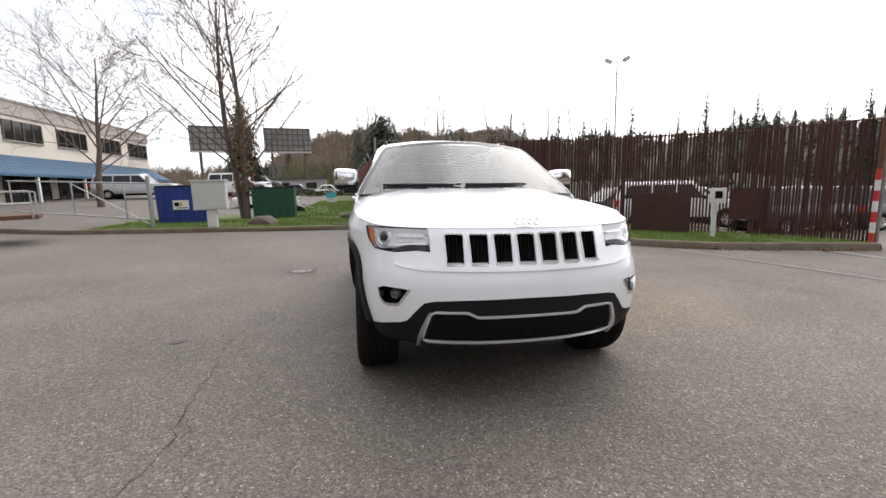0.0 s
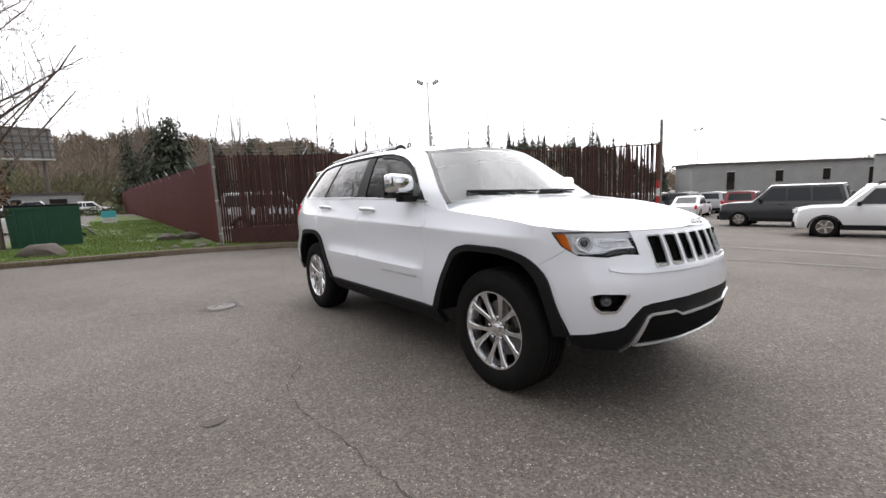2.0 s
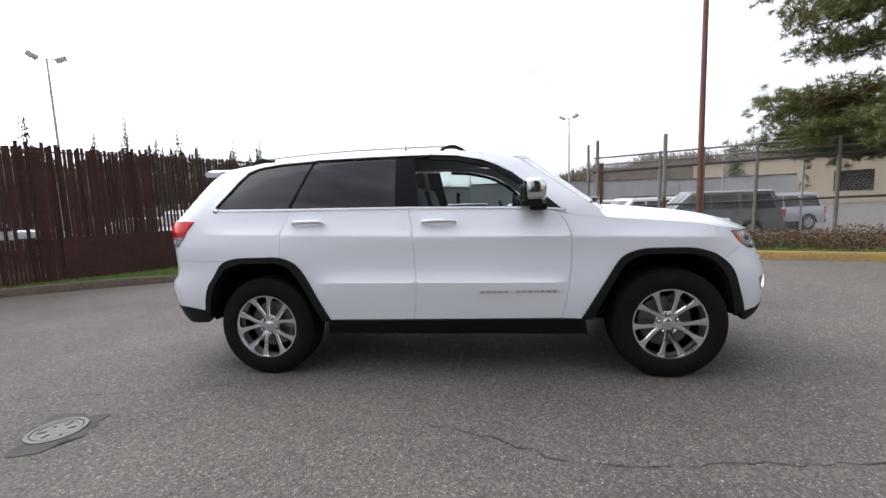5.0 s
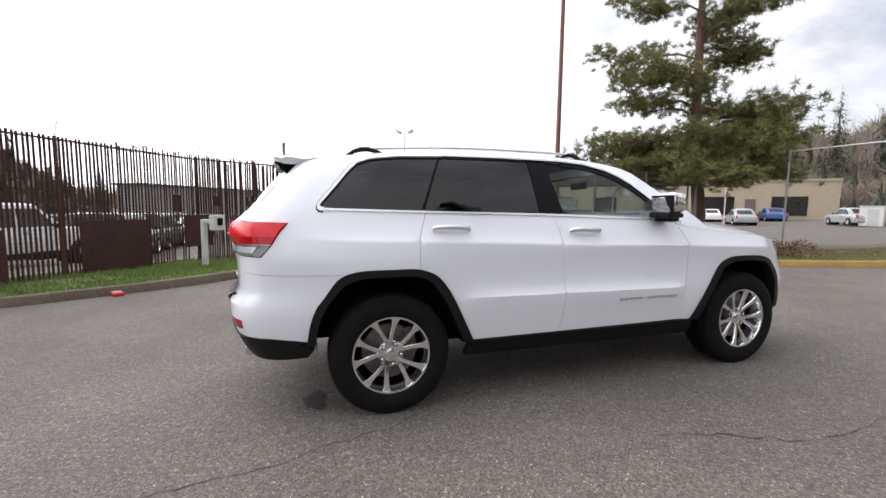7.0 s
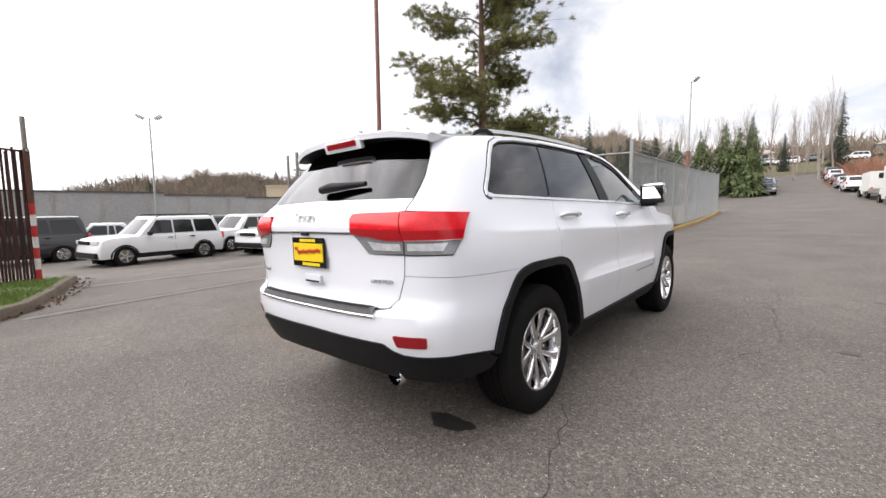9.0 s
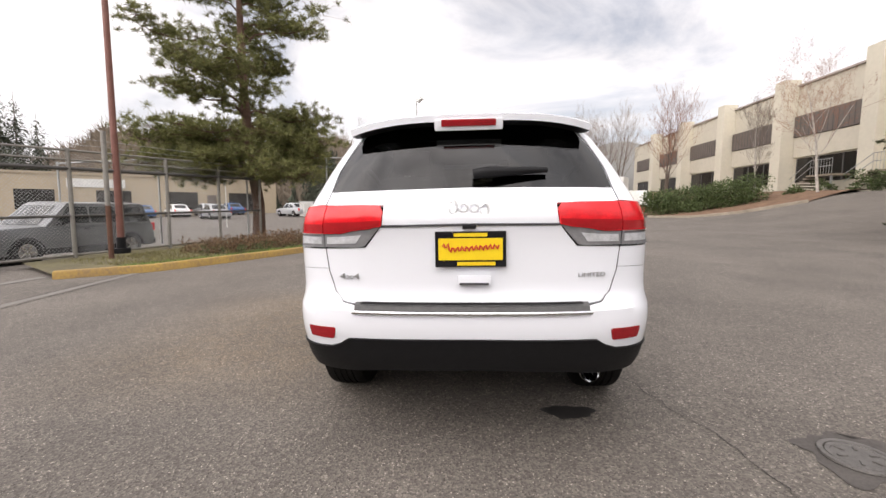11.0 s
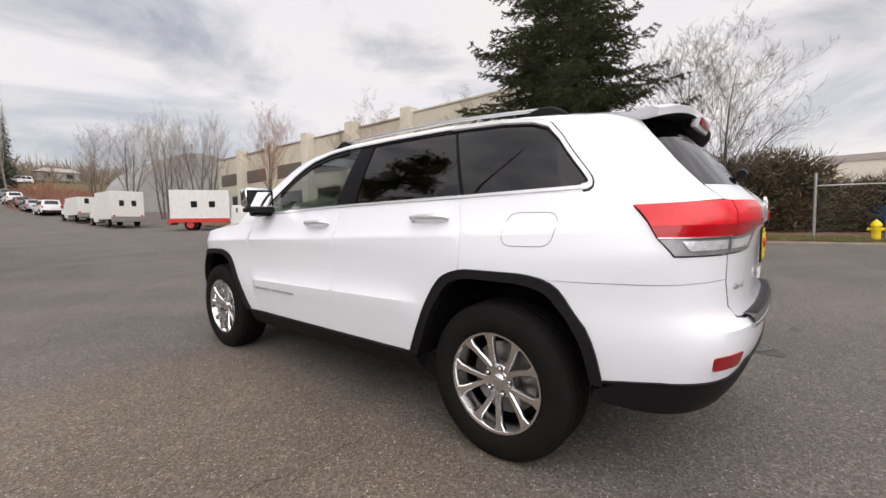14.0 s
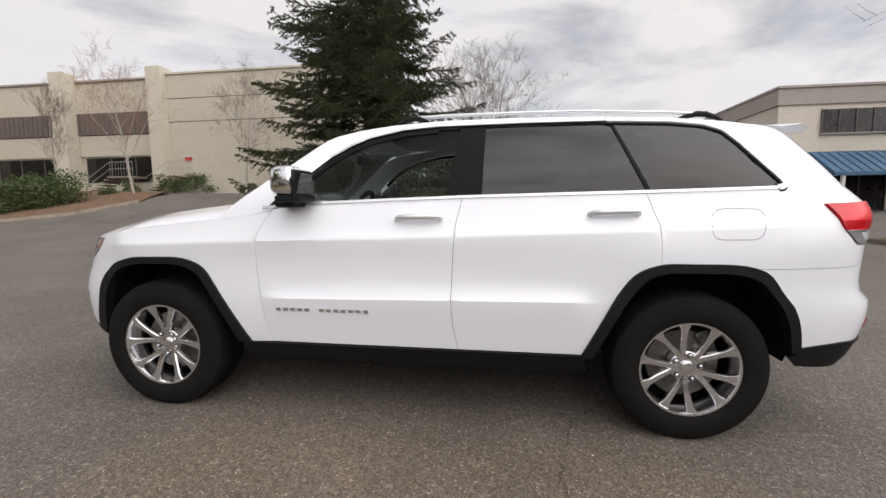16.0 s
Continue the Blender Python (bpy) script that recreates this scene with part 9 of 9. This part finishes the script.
for k, (x, y, h) in enumerate(((-13.2, -40, 10), (-12.6, -45, 11), (-13.5, -50, 11), (-12.2, -56, 12), (-13.8, -62, 11), (-11.8, -69, 12), (-12.8, -77, 12), (-16, -44, 11), (-17, -54, 11))):
    bare_tree("bare_tree", x, y, h, 60 + k, "leafless grey street tree behind the trucks", 0.5, 2, twig=M_TWIGHAZE if k % 3 else M_TWIG, trunk_r=0.10, up=0.3, depth=4, group="street trees")
shed = thing("far_hall", Matrix.Identity(4), "pale curved-roof hall behind the street trees", "building")
part("hall", revolve([(0, 9.0), (18, 9.0), (18, 0.0)], 40, "y", (-24, -84, 3)), M_GREYWALL, shed, "", 40)

clinic = thing("cream_building", Matrix.Identity(4), "two-storey cream building with blue band and blue metal awning", "building")
g0 = ground_z(-23, 30)
wall_box("wall", clinic, -48, -23.4, 16.0, 47, -0.5, 6.65, M_CREAM)
wall_box("parapet", clinic, -48.1, -23.3, 15.9, 47.1, 6.65, 7.55, M_GREYCAP, "taupe parapet band")
wall_box("coping", clinic, -48.15, -23.22, 15.85, 47.15, 7.55, 7.68, M_GREYCAP)
wall_box("blue_band", clinic, -48.05, -23.37, 15.97, 47.05, 2.9, 4.05, M_BLUEBAND, "slate blue painted band")
for k in range(6):
    y0 = 18.2 + 5.0 * k
    win = wall_box("window", clinic, -23.45, -23.34, y0, y0 + 3.4, 5.05, 6.35, M_DARKGLASS, "upper strip window")
    for j in range(5):
        wall_box("frame", win, -23.34, -23.29, y0 + 0.85 * j - 0.03, y0 + 0.85 * j + 0.03, 5.05, 6.35, M_ROOFDARK)
    wall_box("sill", win, -23.38, -23.24, y0 - 0.05, y0 + 3.45, 4.98, 5.05, M_GREYCAP)
    shop_w = wall_box("shopfront", clinic, -23.45, -23.33, y0 - 0.6, y0 + 3.4, 0.1, 2.7, M_DARKGLASS, "dark glazed shopfront")
    for j in range(4):
        wall_box("frame", shop_w, -23.33, -23.28, y0 - 0.6 + 1.33 * j - 0.03, y0 - 0.6 + 1.33 * j + 0.03, 0.1, 2.7, M_ROOFDARK)
aw = thing("metal_awning", Matrix.Identity(4), "blue standing-seam metal awning along the cream building", "awning")
bm = bmesh.new()
a = [bm.verts.new(p) for p in ((-23.3, 17.6, 4.0), (-23.3, 46.5, 4.0), (-21.3, 46.5, 2.75), (-21.3, 17.6, 2.75), (-23.3, 17.6, 2.75), (-23.3, 46.5, 2.75))]
for q in ((0, 1, 2, 3), (0, 3, 4), (1, 5, 2), (3, 2, 5, 4)):
    bm.faces.new([a[i] for i in q])
part("sheet", bm, M_BLUEROOF, aw)
for k in range(64):
    y = 17.65 + 0.457 * k
    part("seam", tube([(-23.28, y, 4.02), (-21.29, y, 2.78)], 0.025, 4), M_BLUEROOF, aw)
wall_box("fascia", aw, -21.33, -21.25, 17.6, 46.5, 2.6, 2.78, M_BLUEROOF)
for k in range(7):
    wall_box("column", aw, -21.45, -21.3, 18 + 4.7 * k, 18.15 + 4.7 * k, -0.3, 2.65, M_WHITEOLD)
for k in range(2):
    wl_ = thing("wall_lamp", Matrix.Identity(4), "small dark lamp on the cream side wall", "wall lamp")
    wall_box("body", wl_, -27.5 - 5 * k, -27.1 - 5 * k, 15.7, 15.92, 5.6, 5.85, M_BROWNTRIM)
    wall_box("lens", wl_, -27.4 - 5 * k, -27.2 - 5 * k, 15.72, 15.9, 5.55, 5.6, M_CLEAR)
low_west = thing("low_hall", Matrix.Identity(4), "low cream hall behind the yard", "building")
wall_box("wall", low_west, -75, -58, 5.3, 19.3, -1, 6.8, M_CREAM)
wall_box("parapet", low_west, -75.1, -57.9, 5.2, 19.4, 6.8, 7.5, M_GREYCAP)

longb = thing("long_shed", pose(71, 25, -1.2, 0, 0, math.degrees(math.atan2(-45, 76))), "long low grey industrial shed behind the car lot", "building")
wall_box("wall", longb, -2, 150, 0, 4, 0, 5.2, M_GREYWALL, "weathered grey wall")
wall_box("roof", longb, -2.4, 150.4, -0.4, 4.4, 5.2, 5.45, M_ROOFDARK)
for k in range(16):
    w = wall_box("window", longb, 4 + 8.6 * k, 5.3 + 8.6 * k, -0.06, 0.0, 2.2 if k % 3 else 1.2, 4.0, M_DARKGLASS)
    wall_box("frame", w, 3.9 + 8.6 * k, 5.4 + 8.6 * k, -0.04, 0.0, 4.0, 4.12, M_WHITEOLD)

grey_wall = thing("grey_wall", Matrix.Identity(4), "long low pale grey wall with a dark coping behind the car lot", "wall")
for (x0, y0, z0), (x1, y1, z1) in zip(((47, 3.0, 3.0), (45.8, -10.0, 2.8), (43.8, -17.0, 2.55)), ((45.8, -10.0, 2.8), (43.8, -17.0, 2.55), (38.5, -27.0, 2.4))):
    d = Vector((x1 - x0, y1 - y0, 0))
    m = Matrix.Rotation(math.atan2(d.y, d.x), 3, "Z")
    zt = (z0 + z1) / 2
    part("wall", box(((x0 + x1) / 2, (y0 + y1) / 2, zt / 2 - 1.2), (d.length, 0.3, zt + 2.4), m), M_GREYWALL, grey_wall)
    part("coping", box(((x0 + x1) / 2, (y0 + y1) / 2, zt + 0.06), (d.length, 0.5, 0.12), m), M_ROOFDARK, grey_wall)
    for k in range(int(d.length / 3)):
        c = Vector((x0, y0, 0)) + d * (k + 0.5) / int(d.length / 3) + m @ Vector((0, -0.2, 0))
        part("pilaster", box((c.x, c.y, zt / 2 - 1.2), (0.12, 0.12, zt + 2.3), m), M_GREYCAP, grey_wall)
shop = thing("low_shop", Matrix.Identity(4), "long low beige shop with a white fascia sign", "building")
sd = Vector((38.5 - 26.0, -41.1 + 50.3, 0)).normalized()
sm = Matrix.Translation((26.0, -50.3, 0.0)) @ Matrix.Rotation(math.atan2(sd.y, sd.x), 4, "Z")
shop.matrix_basis = sm
wall_box("wall", shop, 0, 40, -16, 0, -0.5, 4.5, M_SHOP)
wall_box("parapet", shop, -0.1, 40.1, -16.1, 0.1, 4.5, 4.75, M_SHOP)
wall_box("sign", shop, 16, 21, 0, 0.12, 3.2, 4.1, M_WHITEOLD, "white fascia sign")
for k in range(5):
    wall_box("window", shop, 2.5 + 6.5 * k, 5.6 + 6.5 * k, 0, 0.06, 0.8, 2.9, M_DARKGLASS)
wall_box("door", shop, 7.0, 8.0, 0, 0.06, 0.4, 2.6, M_BROWNTRIM)
crate = thing("white_shed", at(16.9, -37.9, 20), "small white shed box standing on the far lot", "shed")
part("body", box((0, 0, 0.75), (1.3, 1.1, 1.45), bevel=0.03), M_WHITEOLD, crate)
part("roof", box((0, 0, 1.51), (1.42, 1.22, 0.07), bevel=0.02), M_GREYBOX, crate)
part("door", box((-0.1, 0.56, 0.70), (0.6, 0.02, 1.2)), M_GREYBOX, crate)
crate = thing("white_tank", at(12.6, -33.0, 8), "low white plastic tank on the far lot", "tank")
part("body", box((0, 0, 0.5), (1.45, 1.0, 0.95), bevel=0.14, taper=0.9), M_WHITEOLD, crate, "", 40)
part("skid", box((0, 0, 0.06), (1.5, 1.05, 0.10), bevel=0.02), M_GALVOLD, crate)
cone = thing("traffic_cone", at(12.2, -35.4), "orange traffic cone on the far lot", "traffic cone")
part("cone", revolve([(0.04, 0.16), (0.62, 0.03), (0.63, 0.0)], 12, "z"), M_AMBER, cone, "", 50)
part("foot", box((0, 0, 0.02), (0.42, 0.42, 0.04)), M_TRIM, cone)
parked_car(18.6, -38.8, 55, M_CARSILVER, "silver car on the far lot", "sedan", 4.4, 1.8, 1.42)
parked_car(15.6, -40.0, 78, M_CARRED, "dark red car on the far lot", "sedan", 4.4, 1.8, 1.40)
fl = thing("flag_staff", at(15.8, -21.9), "small flag on a white staff behind the fence", "flag")
part("staff", tube([(0, 0, 0), (0, 0, 3.9)], 0.03, 8), M_WHITEOLD, fl)
bm = bmesh.new()
rows = [[bm.verts.new((0.9 * i / 6, 0.05 * math.sin(i), 3.8 - 0.55 * j / 5 - 0.03 * i)) for j in range(6)] for i in range(7)]
for i in range(6):
    for j in range(5):
        fce = bm.faces.new((rows[i][j], rows[i + 1][j], rows[i + 1][j + 1], rows[i][j + 1]))
        fce.material_index = j % 2
part("cloth", bm, [M_REDWHITE_R, M_WHITEOLD], fl, "faded red and white striped cloth")

bill = thing("billboard", Matrix.Identity(4), "grey backs of two roadside billboards on posts", "billboard")
for x0, y0, x1, y1 in ((-22.0, 55.0, -15.0, 57.0), (-13.6, 57.4, -7.6, 58.2)):
    d = Vector((x1 - x0, y1 - y0, 0))
    m = Matrix.Rotation(math.atan2(d.y, d.x), 3, "Z")
    c = Vector(((x0 + x1) / 2, (y0 + y1) / 2, 0))
    part("panel", box(c + Vector((0, 0, 8.2)), (d.length, 0.3, 3.2), m), M_GREYWALL, bill)
    for k in range(9):
        part("stud", box(c + m @ Vector(((k - 4) * d.length / 9, -0.25, 8.2)), (0.12, 0.2, 3.3), m), M_BROWNTRIM, bill)
    for k in range(5):
        part("rail", box(c + m @ Vector((0, -0.40, 6.8 + 0.7 * k)), (d.length, 0.1, 0.12), m), M_BROWNTRIM, bill)
    part("catwalk", box(c + m @ Vector((0, -0.6, 6.5)), (d.length, 0.9, 0.12), m), M_WHITEOLD, bill)
    for k in (-1, 1):
        part("leg", tube([c + m @ Vector((k * d.length * 0.35, 0, 0)), c + m @ Vector((k * d.length * 0.35, 0, 8))], 0.18, 8), M_BROWNTRIM, bill)

# ---- distance: firs, birches, wooded hills ----
for k, (x, y, h) in enumerate(((46, 47.5, 15.5), (43.5, 49.6, 13), (48.3, 45.3, 13.4), (3.9, 65.7, 13.0), (8.7, 65.1, 11), (13.6, 64.3, 12.4), (24.8, 60.8, 12.8), (29.7, 58.6, 12.6), (35.8, 55.2, 11.2), (38.7, 53.3, 12.8), (50, 43.5, 12.9), (51.6, 41.8, 11.0), (54, 38, 11.5), (56, 35, 12), (62, 33, 6.5), (20, 62, 11), (1, 66, 10), (-1, 67, 12.5), (70, 31, 7.0), (33, 57, 11.5))):
    far_fir(x, y, h * (0.96 if k < 3 else 1.08), 100 + k, None, 0.20 if k < 3 else 0.25, power=0.75 if k < 3 else 0.62)
for k, (x, y, h) in enumerate(((24.3, 66.4, 24), (21.8, 67.2, 22.5), (12.2, 69.6, 19), (-0.1, 70.8, 20.5), (2.0, 72.1, 22), (12.6, 70.5, 22.6), (9.4, 71.1, 19), (30, 62, 19), (34, 60, 18), (5, 70, 18))):
    bare_tree("birch_tree", x, y, h, 130 + k, "tall thin leafless birch above the fence", 0.28, 1, M_BIRCHFAR, M_BIRCHFAR, depth=2, trunk_r=0.21, first=0.35, up=0.3, group="far birches", fine=0.018)
for k, (x, y, h, w) in enumerate(((5.0, -64, 9.4, 0.27), (7.2, -69, 10.6, 0.26), (9.3, -65, 9.2, 0.28), (4.0, -71, 9.8, 0.24), (12.3, -53, 9.2, 0.27), (10.4, -55, 8.2, 0.28), (14.2, -55, 9.2, 0.27), (3.3, -60, 6.4, 0.30), (16.4, -52.5, 8.8, 0.28), (18.6, -51, 9.0, 0.28), (8.4, -57, 7.6, 0.28), (5.3, -83, 12.0, 0.17), (20.6, -57, 9.6, 0.27), (22.4, -60, 9.6, 0.26), (17.5, -60, 10.5, 0.26), (-6.0, -98, 14.6, 0.17), (11.5, -76, 11.5, 0.22), (15, -72, 11, 0.24), (21, -70, 12, 0.22), (27, -66, 13, 0.22), (6.5, -92, 10, 0.2), (1.8, -104, 8, 0.22), (41.6, -76, 19, 0.2), (38, -80, 16, 0.22), (46, -70, 15, 0.22), (33, -84, 17, 0.2))):
    far_fir(x, y, h, 160 + k, M_FARLIME if k in (0, 1, 2, 3, 5, 7, 10) else M_FARGREEN, w * (1.35 if k < 11 else 1.1), "green street conifers", 0.02, 0.72, 3000 if k < 15 else 1900)
for k, (x, y, h) in enumerate(((38.4, -26.3, 10), (37, -28, 11), (36.2, -28.9, 10.5), (39.5, -25, 9), (35, -30, 9), (42, -20.7, 6.5))):
    far_fir(x + 12, y - 9, h * 1.3, 190 + k, None, 0.27)
far_fir(1.4, 41.5, 9.3, 300, M_FARGREEN, 0.40, "yard firs", 0.0, 0.38, 5200)
far_fir(5.6, 42.5, 6.6, 301, M_FARGREEN, 0.34, "yard firs", 0.0, 0.45, 2600)
far_fir(10.4, 43.0, 7.6, 302, M_FARGREEN, 0.22, "yard firs", 0.0, 0.6, 1800)
far_fir(-12.0, 39.9, 10.1, 303, M_FARGREEN, 0.28, "yard firs", 0.0, 0.6, 3400)
rnd = random.Random(77)
for k in range(40):
    a = rnd.uniform(-0.10, 0.62) if k % 2 else rnd.uniform(-0.06, 0.24)
    d = rnd.uniform(84, 118)
    x, y = d * math.sin(a), -d * math.cos(a)
    bare_tree("bare_tree", x, y, rnd.uniform(11, 17), 220 + k, "tall leafless tree on the hill, distance haze in its colour", 0.30, 1, M_TWIGHAZE, M_TWIGHAZE, depth=3, trunk_r=0.16, first=0.3, up=0.55, group="hill trees")


def hill_wood(name, a0, a1, d0, d1, low, high, n, mat, seed, label, bare=True, size=1.0):
    """A wooded slope far off: a fuzzy mass of upswept twigs or of pointed crowns over a rising bank; angles in degrees from +y towards +x."""
    r = random.Random(seed)
    v, f = [], []

    def rise(a, t):
        g = min(1.0, (a - radians(a0)) / radians(0.14 * (a1 - a0)), (radians(a1) - a) / radians(8))
        return low + max(0.0, g) ** 0.7 * (high - low) * t * (0.86 + 0.06 * math.sin(a * 7 + seed) + 0.05 * math.sin(a * 23 + 1) + 0.04 * math.sin(a * 61))

    steps = 60
    for i in range(steps + 1):
        a = radians(a0 + (a1 - a0) * i / steps)
        for t in (0.0, 0.5, 1.0):
            d = d0 + (d1 - d0) * t
            v.append((d * math.sin(a), d * math.cos(a), rise(a, t) - 1.5 if t else low - 4))
    for i in range(steps):
        for k in range(2):
            b = 3 * i + k
            f.append((b, b + 3, b + 4, b + 1))
    for _ in range(n):
        a, t = radians(r.uniform(a0, a1)), r.random() ** 0.8
        d = d0 + (d1 - d0) * t
        c = Vector((d * math.sin(a), d * math.cos(a), rise(a, t) - 2.0))
        side = Vector((math.cos(a), -math.sin(a), 0))
        tall = r.uniform(2.0, 6.0) * d / 110 * size
        back = Vector((math.sin(a), math.cos(a), 0))
        foot = c - Vector((0, 0, 1.2))
        if bare:
            # a forked stem with a fan of upswept twigs
            stem = tall * r.uniform(0.5, 0.7)
            b = len(v)
            v += [tuple(foot - side * 0.10 * size), tuple(foot + side * 0.10 * size), tuple(c + Vector((0, 0, tall)) + side * r.uniform(-0.4, 0.4))]
            f.append((b, b + 1, b + 2))
            for _ in range(20):
                lean = r.uniform(-1.0, 1.0)
                way = (side * math.sin(lean) + Vector((0, 0, math.cos(lean))) + back * r.uniform(-0.4, 0.4)).normalized()
                far = tall * r.uniform(0.22, 0.50)
                o = c + Vector((0, 0, stem * r.random() ** 0.8 * 0.9)) + side * math.sin(lean) * tall * r.uniform(0.0, 0.18)
                w = way.cross(back) * r.uniform(0.05, 0.15) * size
                b = len(v)
                v += [tuple(o - w), tuple(o + w), tuple(o + way * far)]
                f.append((b, b + 1, b + 2))
        else:
            # a ragged cone of drooping tiers
            tall *= r.choice((0.45, 0.55, 0.65, 0.8, 1.05))
            wide = tall * r.uniform(0.24, 0.40)
            lean = side * r.uniform(-0.04, 0.04) * tall
            tiers = 8
            for q in range(tiers):
                z0, z1 = tall * (q / tiers - 0.05) * 1.2, tall * ((q + 1.5) / tiers) * 1.2
                rr = wide * (1 - q / tiers) ** 0.8 * r.uniform(0.55, 1.2)
                for j in range(9):
                    g = j * 0.698 + r.uniform(-0.4, 0.4)
                    e1, e2 = side * math.cos(g) + back * math.sin(g), side * math.cos(g + 0.5) + back * math.sin(g + 0.5)
                    k1 = r.uniform(0.45, 1.35)
                    drop = Vector((0, 0, z0 + r.uniform(-0.09, 0.09) * tall)) + lean * q / tiers
                    b = len(v)
                    v += [tuple(c + e1 * rr * k1 + drop), tuple(c + e2 * rr * k1 * 0.8 + drop), tuple(c + lean * q / tiers + e1 * rr * r.uniform(-0.15, 0.2) + Vector((0, 0, z1)))]
                    f.append((b, b + 1, b + 2))
    return tagged(mesh_from(name, v, f, mat), label, "woods", "", "stuff")


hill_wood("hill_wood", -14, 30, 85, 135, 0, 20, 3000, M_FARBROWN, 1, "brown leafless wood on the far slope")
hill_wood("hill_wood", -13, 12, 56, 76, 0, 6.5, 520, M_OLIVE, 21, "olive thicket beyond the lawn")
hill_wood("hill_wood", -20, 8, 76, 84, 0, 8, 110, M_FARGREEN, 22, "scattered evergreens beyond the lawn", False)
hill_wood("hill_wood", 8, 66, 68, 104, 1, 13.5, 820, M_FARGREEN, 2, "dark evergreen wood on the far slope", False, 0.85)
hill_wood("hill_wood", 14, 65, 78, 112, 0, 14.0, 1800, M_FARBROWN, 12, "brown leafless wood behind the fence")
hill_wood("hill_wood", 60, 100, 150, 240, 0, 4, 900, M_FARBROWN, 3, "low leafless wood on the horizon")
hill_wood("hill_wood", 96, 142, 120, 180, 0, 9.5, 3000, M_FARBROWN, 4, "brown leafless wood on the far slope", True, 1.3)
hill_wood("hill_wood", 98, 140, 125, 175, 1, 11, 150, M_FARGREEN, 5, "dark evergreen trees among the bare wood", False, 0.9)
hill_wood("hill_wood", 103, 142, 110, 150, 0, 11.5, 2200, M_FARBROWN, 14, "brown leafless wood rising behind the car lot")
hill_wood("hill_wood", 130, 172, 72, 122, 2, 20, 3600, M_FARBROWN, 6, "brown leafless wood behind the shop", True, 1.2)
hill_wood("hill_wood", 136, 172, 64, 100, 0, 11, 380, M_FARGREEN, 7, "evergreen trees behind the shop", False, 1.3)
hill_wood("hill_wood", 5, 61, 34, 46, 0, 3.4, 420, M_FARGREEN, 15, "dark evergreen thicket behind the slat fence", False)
hill_wood("hill_wood", 166, 196, 118, 140, 9, 12, 700, M_FARBROWN, 8, "leafless wood on the hill at the street's end, haze in its colour", True, 1.5)
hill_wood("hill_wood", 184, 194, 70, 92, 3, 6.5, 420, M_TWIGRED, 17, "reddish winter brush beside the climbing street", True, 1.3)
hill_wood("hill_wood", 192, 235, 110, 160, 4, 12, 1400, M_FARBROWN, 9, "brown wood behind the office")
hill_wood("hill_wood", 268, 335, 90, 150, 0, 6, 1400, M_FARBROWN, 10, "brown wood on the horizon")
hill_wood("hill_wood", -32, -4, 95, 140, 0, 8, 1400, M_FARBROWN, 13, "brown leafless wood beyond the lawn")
slope = ground_patch("far_slope", [(-26, -92), (-12, -96), (3, -97), (16, -94), (30, -96), (30, -126), (-26, -126)], M_VERGE, 0.12, 4.0, "grassy slope at the street's end", "grass", rough=0.2)
for k, (x, y, w) in enumerate(((-15.5, -122, 7), (7.0, -124, 6))):
    house = thing("far_house", at(x, y, 4 - 10 * k), "low pale house on the hill", "house")
    part("wall", box((0, 0, 0.9), (w, 6, 1.9)), M_BEIGEPIL if k else M_GREYWALL, house)
    part("roof", box((0, 0, 2.25), (w + 0.8, 6.8, 0.9), taper=0.6), M_GREYCAP, house)
    for q in (-1, 1):
        part("window", box((q * w * 0.25, 3.02, 1.0), (1.2, 0.06, 0.9)), M_DARKGLASS, house)

# far car park: pale low hall, hedges and dark cars beyond the lawn
far_hall = thing("low_grey_hall", at(-11.5, 60, 4, -0.9), "long low pale grey hall beyond the car park", "building")
part("wall", box((0, 0, 1.3), (11, 6, 2.6)), M_GREYWALL, far_hall)
part("roof", box((0, 0, 2.68), (11.4, 6.4, 0.18)), M_ROOFDARK, far_hall)
for k in range(3):
    part("window", box((-3.5 + 3.5 * k, -3.02, 1.7), (1.4, 0.06, 0.8)), M_DARKGLASS, far_hall)
clump_mass("car_park_hedge", [(-9.5, 47.5), (-2.6, 48.5)], 0.9, 0.9, M_HEDGE, 31, "low clipped hedge at the far car park", "hedge", kind="stuff")
parked_car(-12.5, 49, 92, M_CARGREY, "dark car at the far car park", "suv", 4.5, 1.8, 1.66)
parked_car(-9.0, 52.5, 90, M_CARBLACK, "black car at the far car park", "sedan", 4.5, 1.8, 1.45)
parked_car(-5.2, 53, 93, M_CARWHITE, "white car at the far car park", "sedan", 4.5, 1.8, 1.45)

tank = thing("storage_tank", at(-19.3, 6.0, 20), "teal plastic storage tank behind the yard fence", "tank")
part("tank", box((0, 0, 1.15), (1.2, 1.0, 0.8), bevel=0.12), material("teal_plastic", (0.03, 0.17, 0.19), 0.5, vary=0.2, scale=3), tank, "", 40)
for sx in (-0.45, 0.45):
    for sy in (-0.35, 0.35):
        part("leg", box((sx, sy, 0.38), (0.08, 0.08, 0.78)), M_GALVOLD, tank)
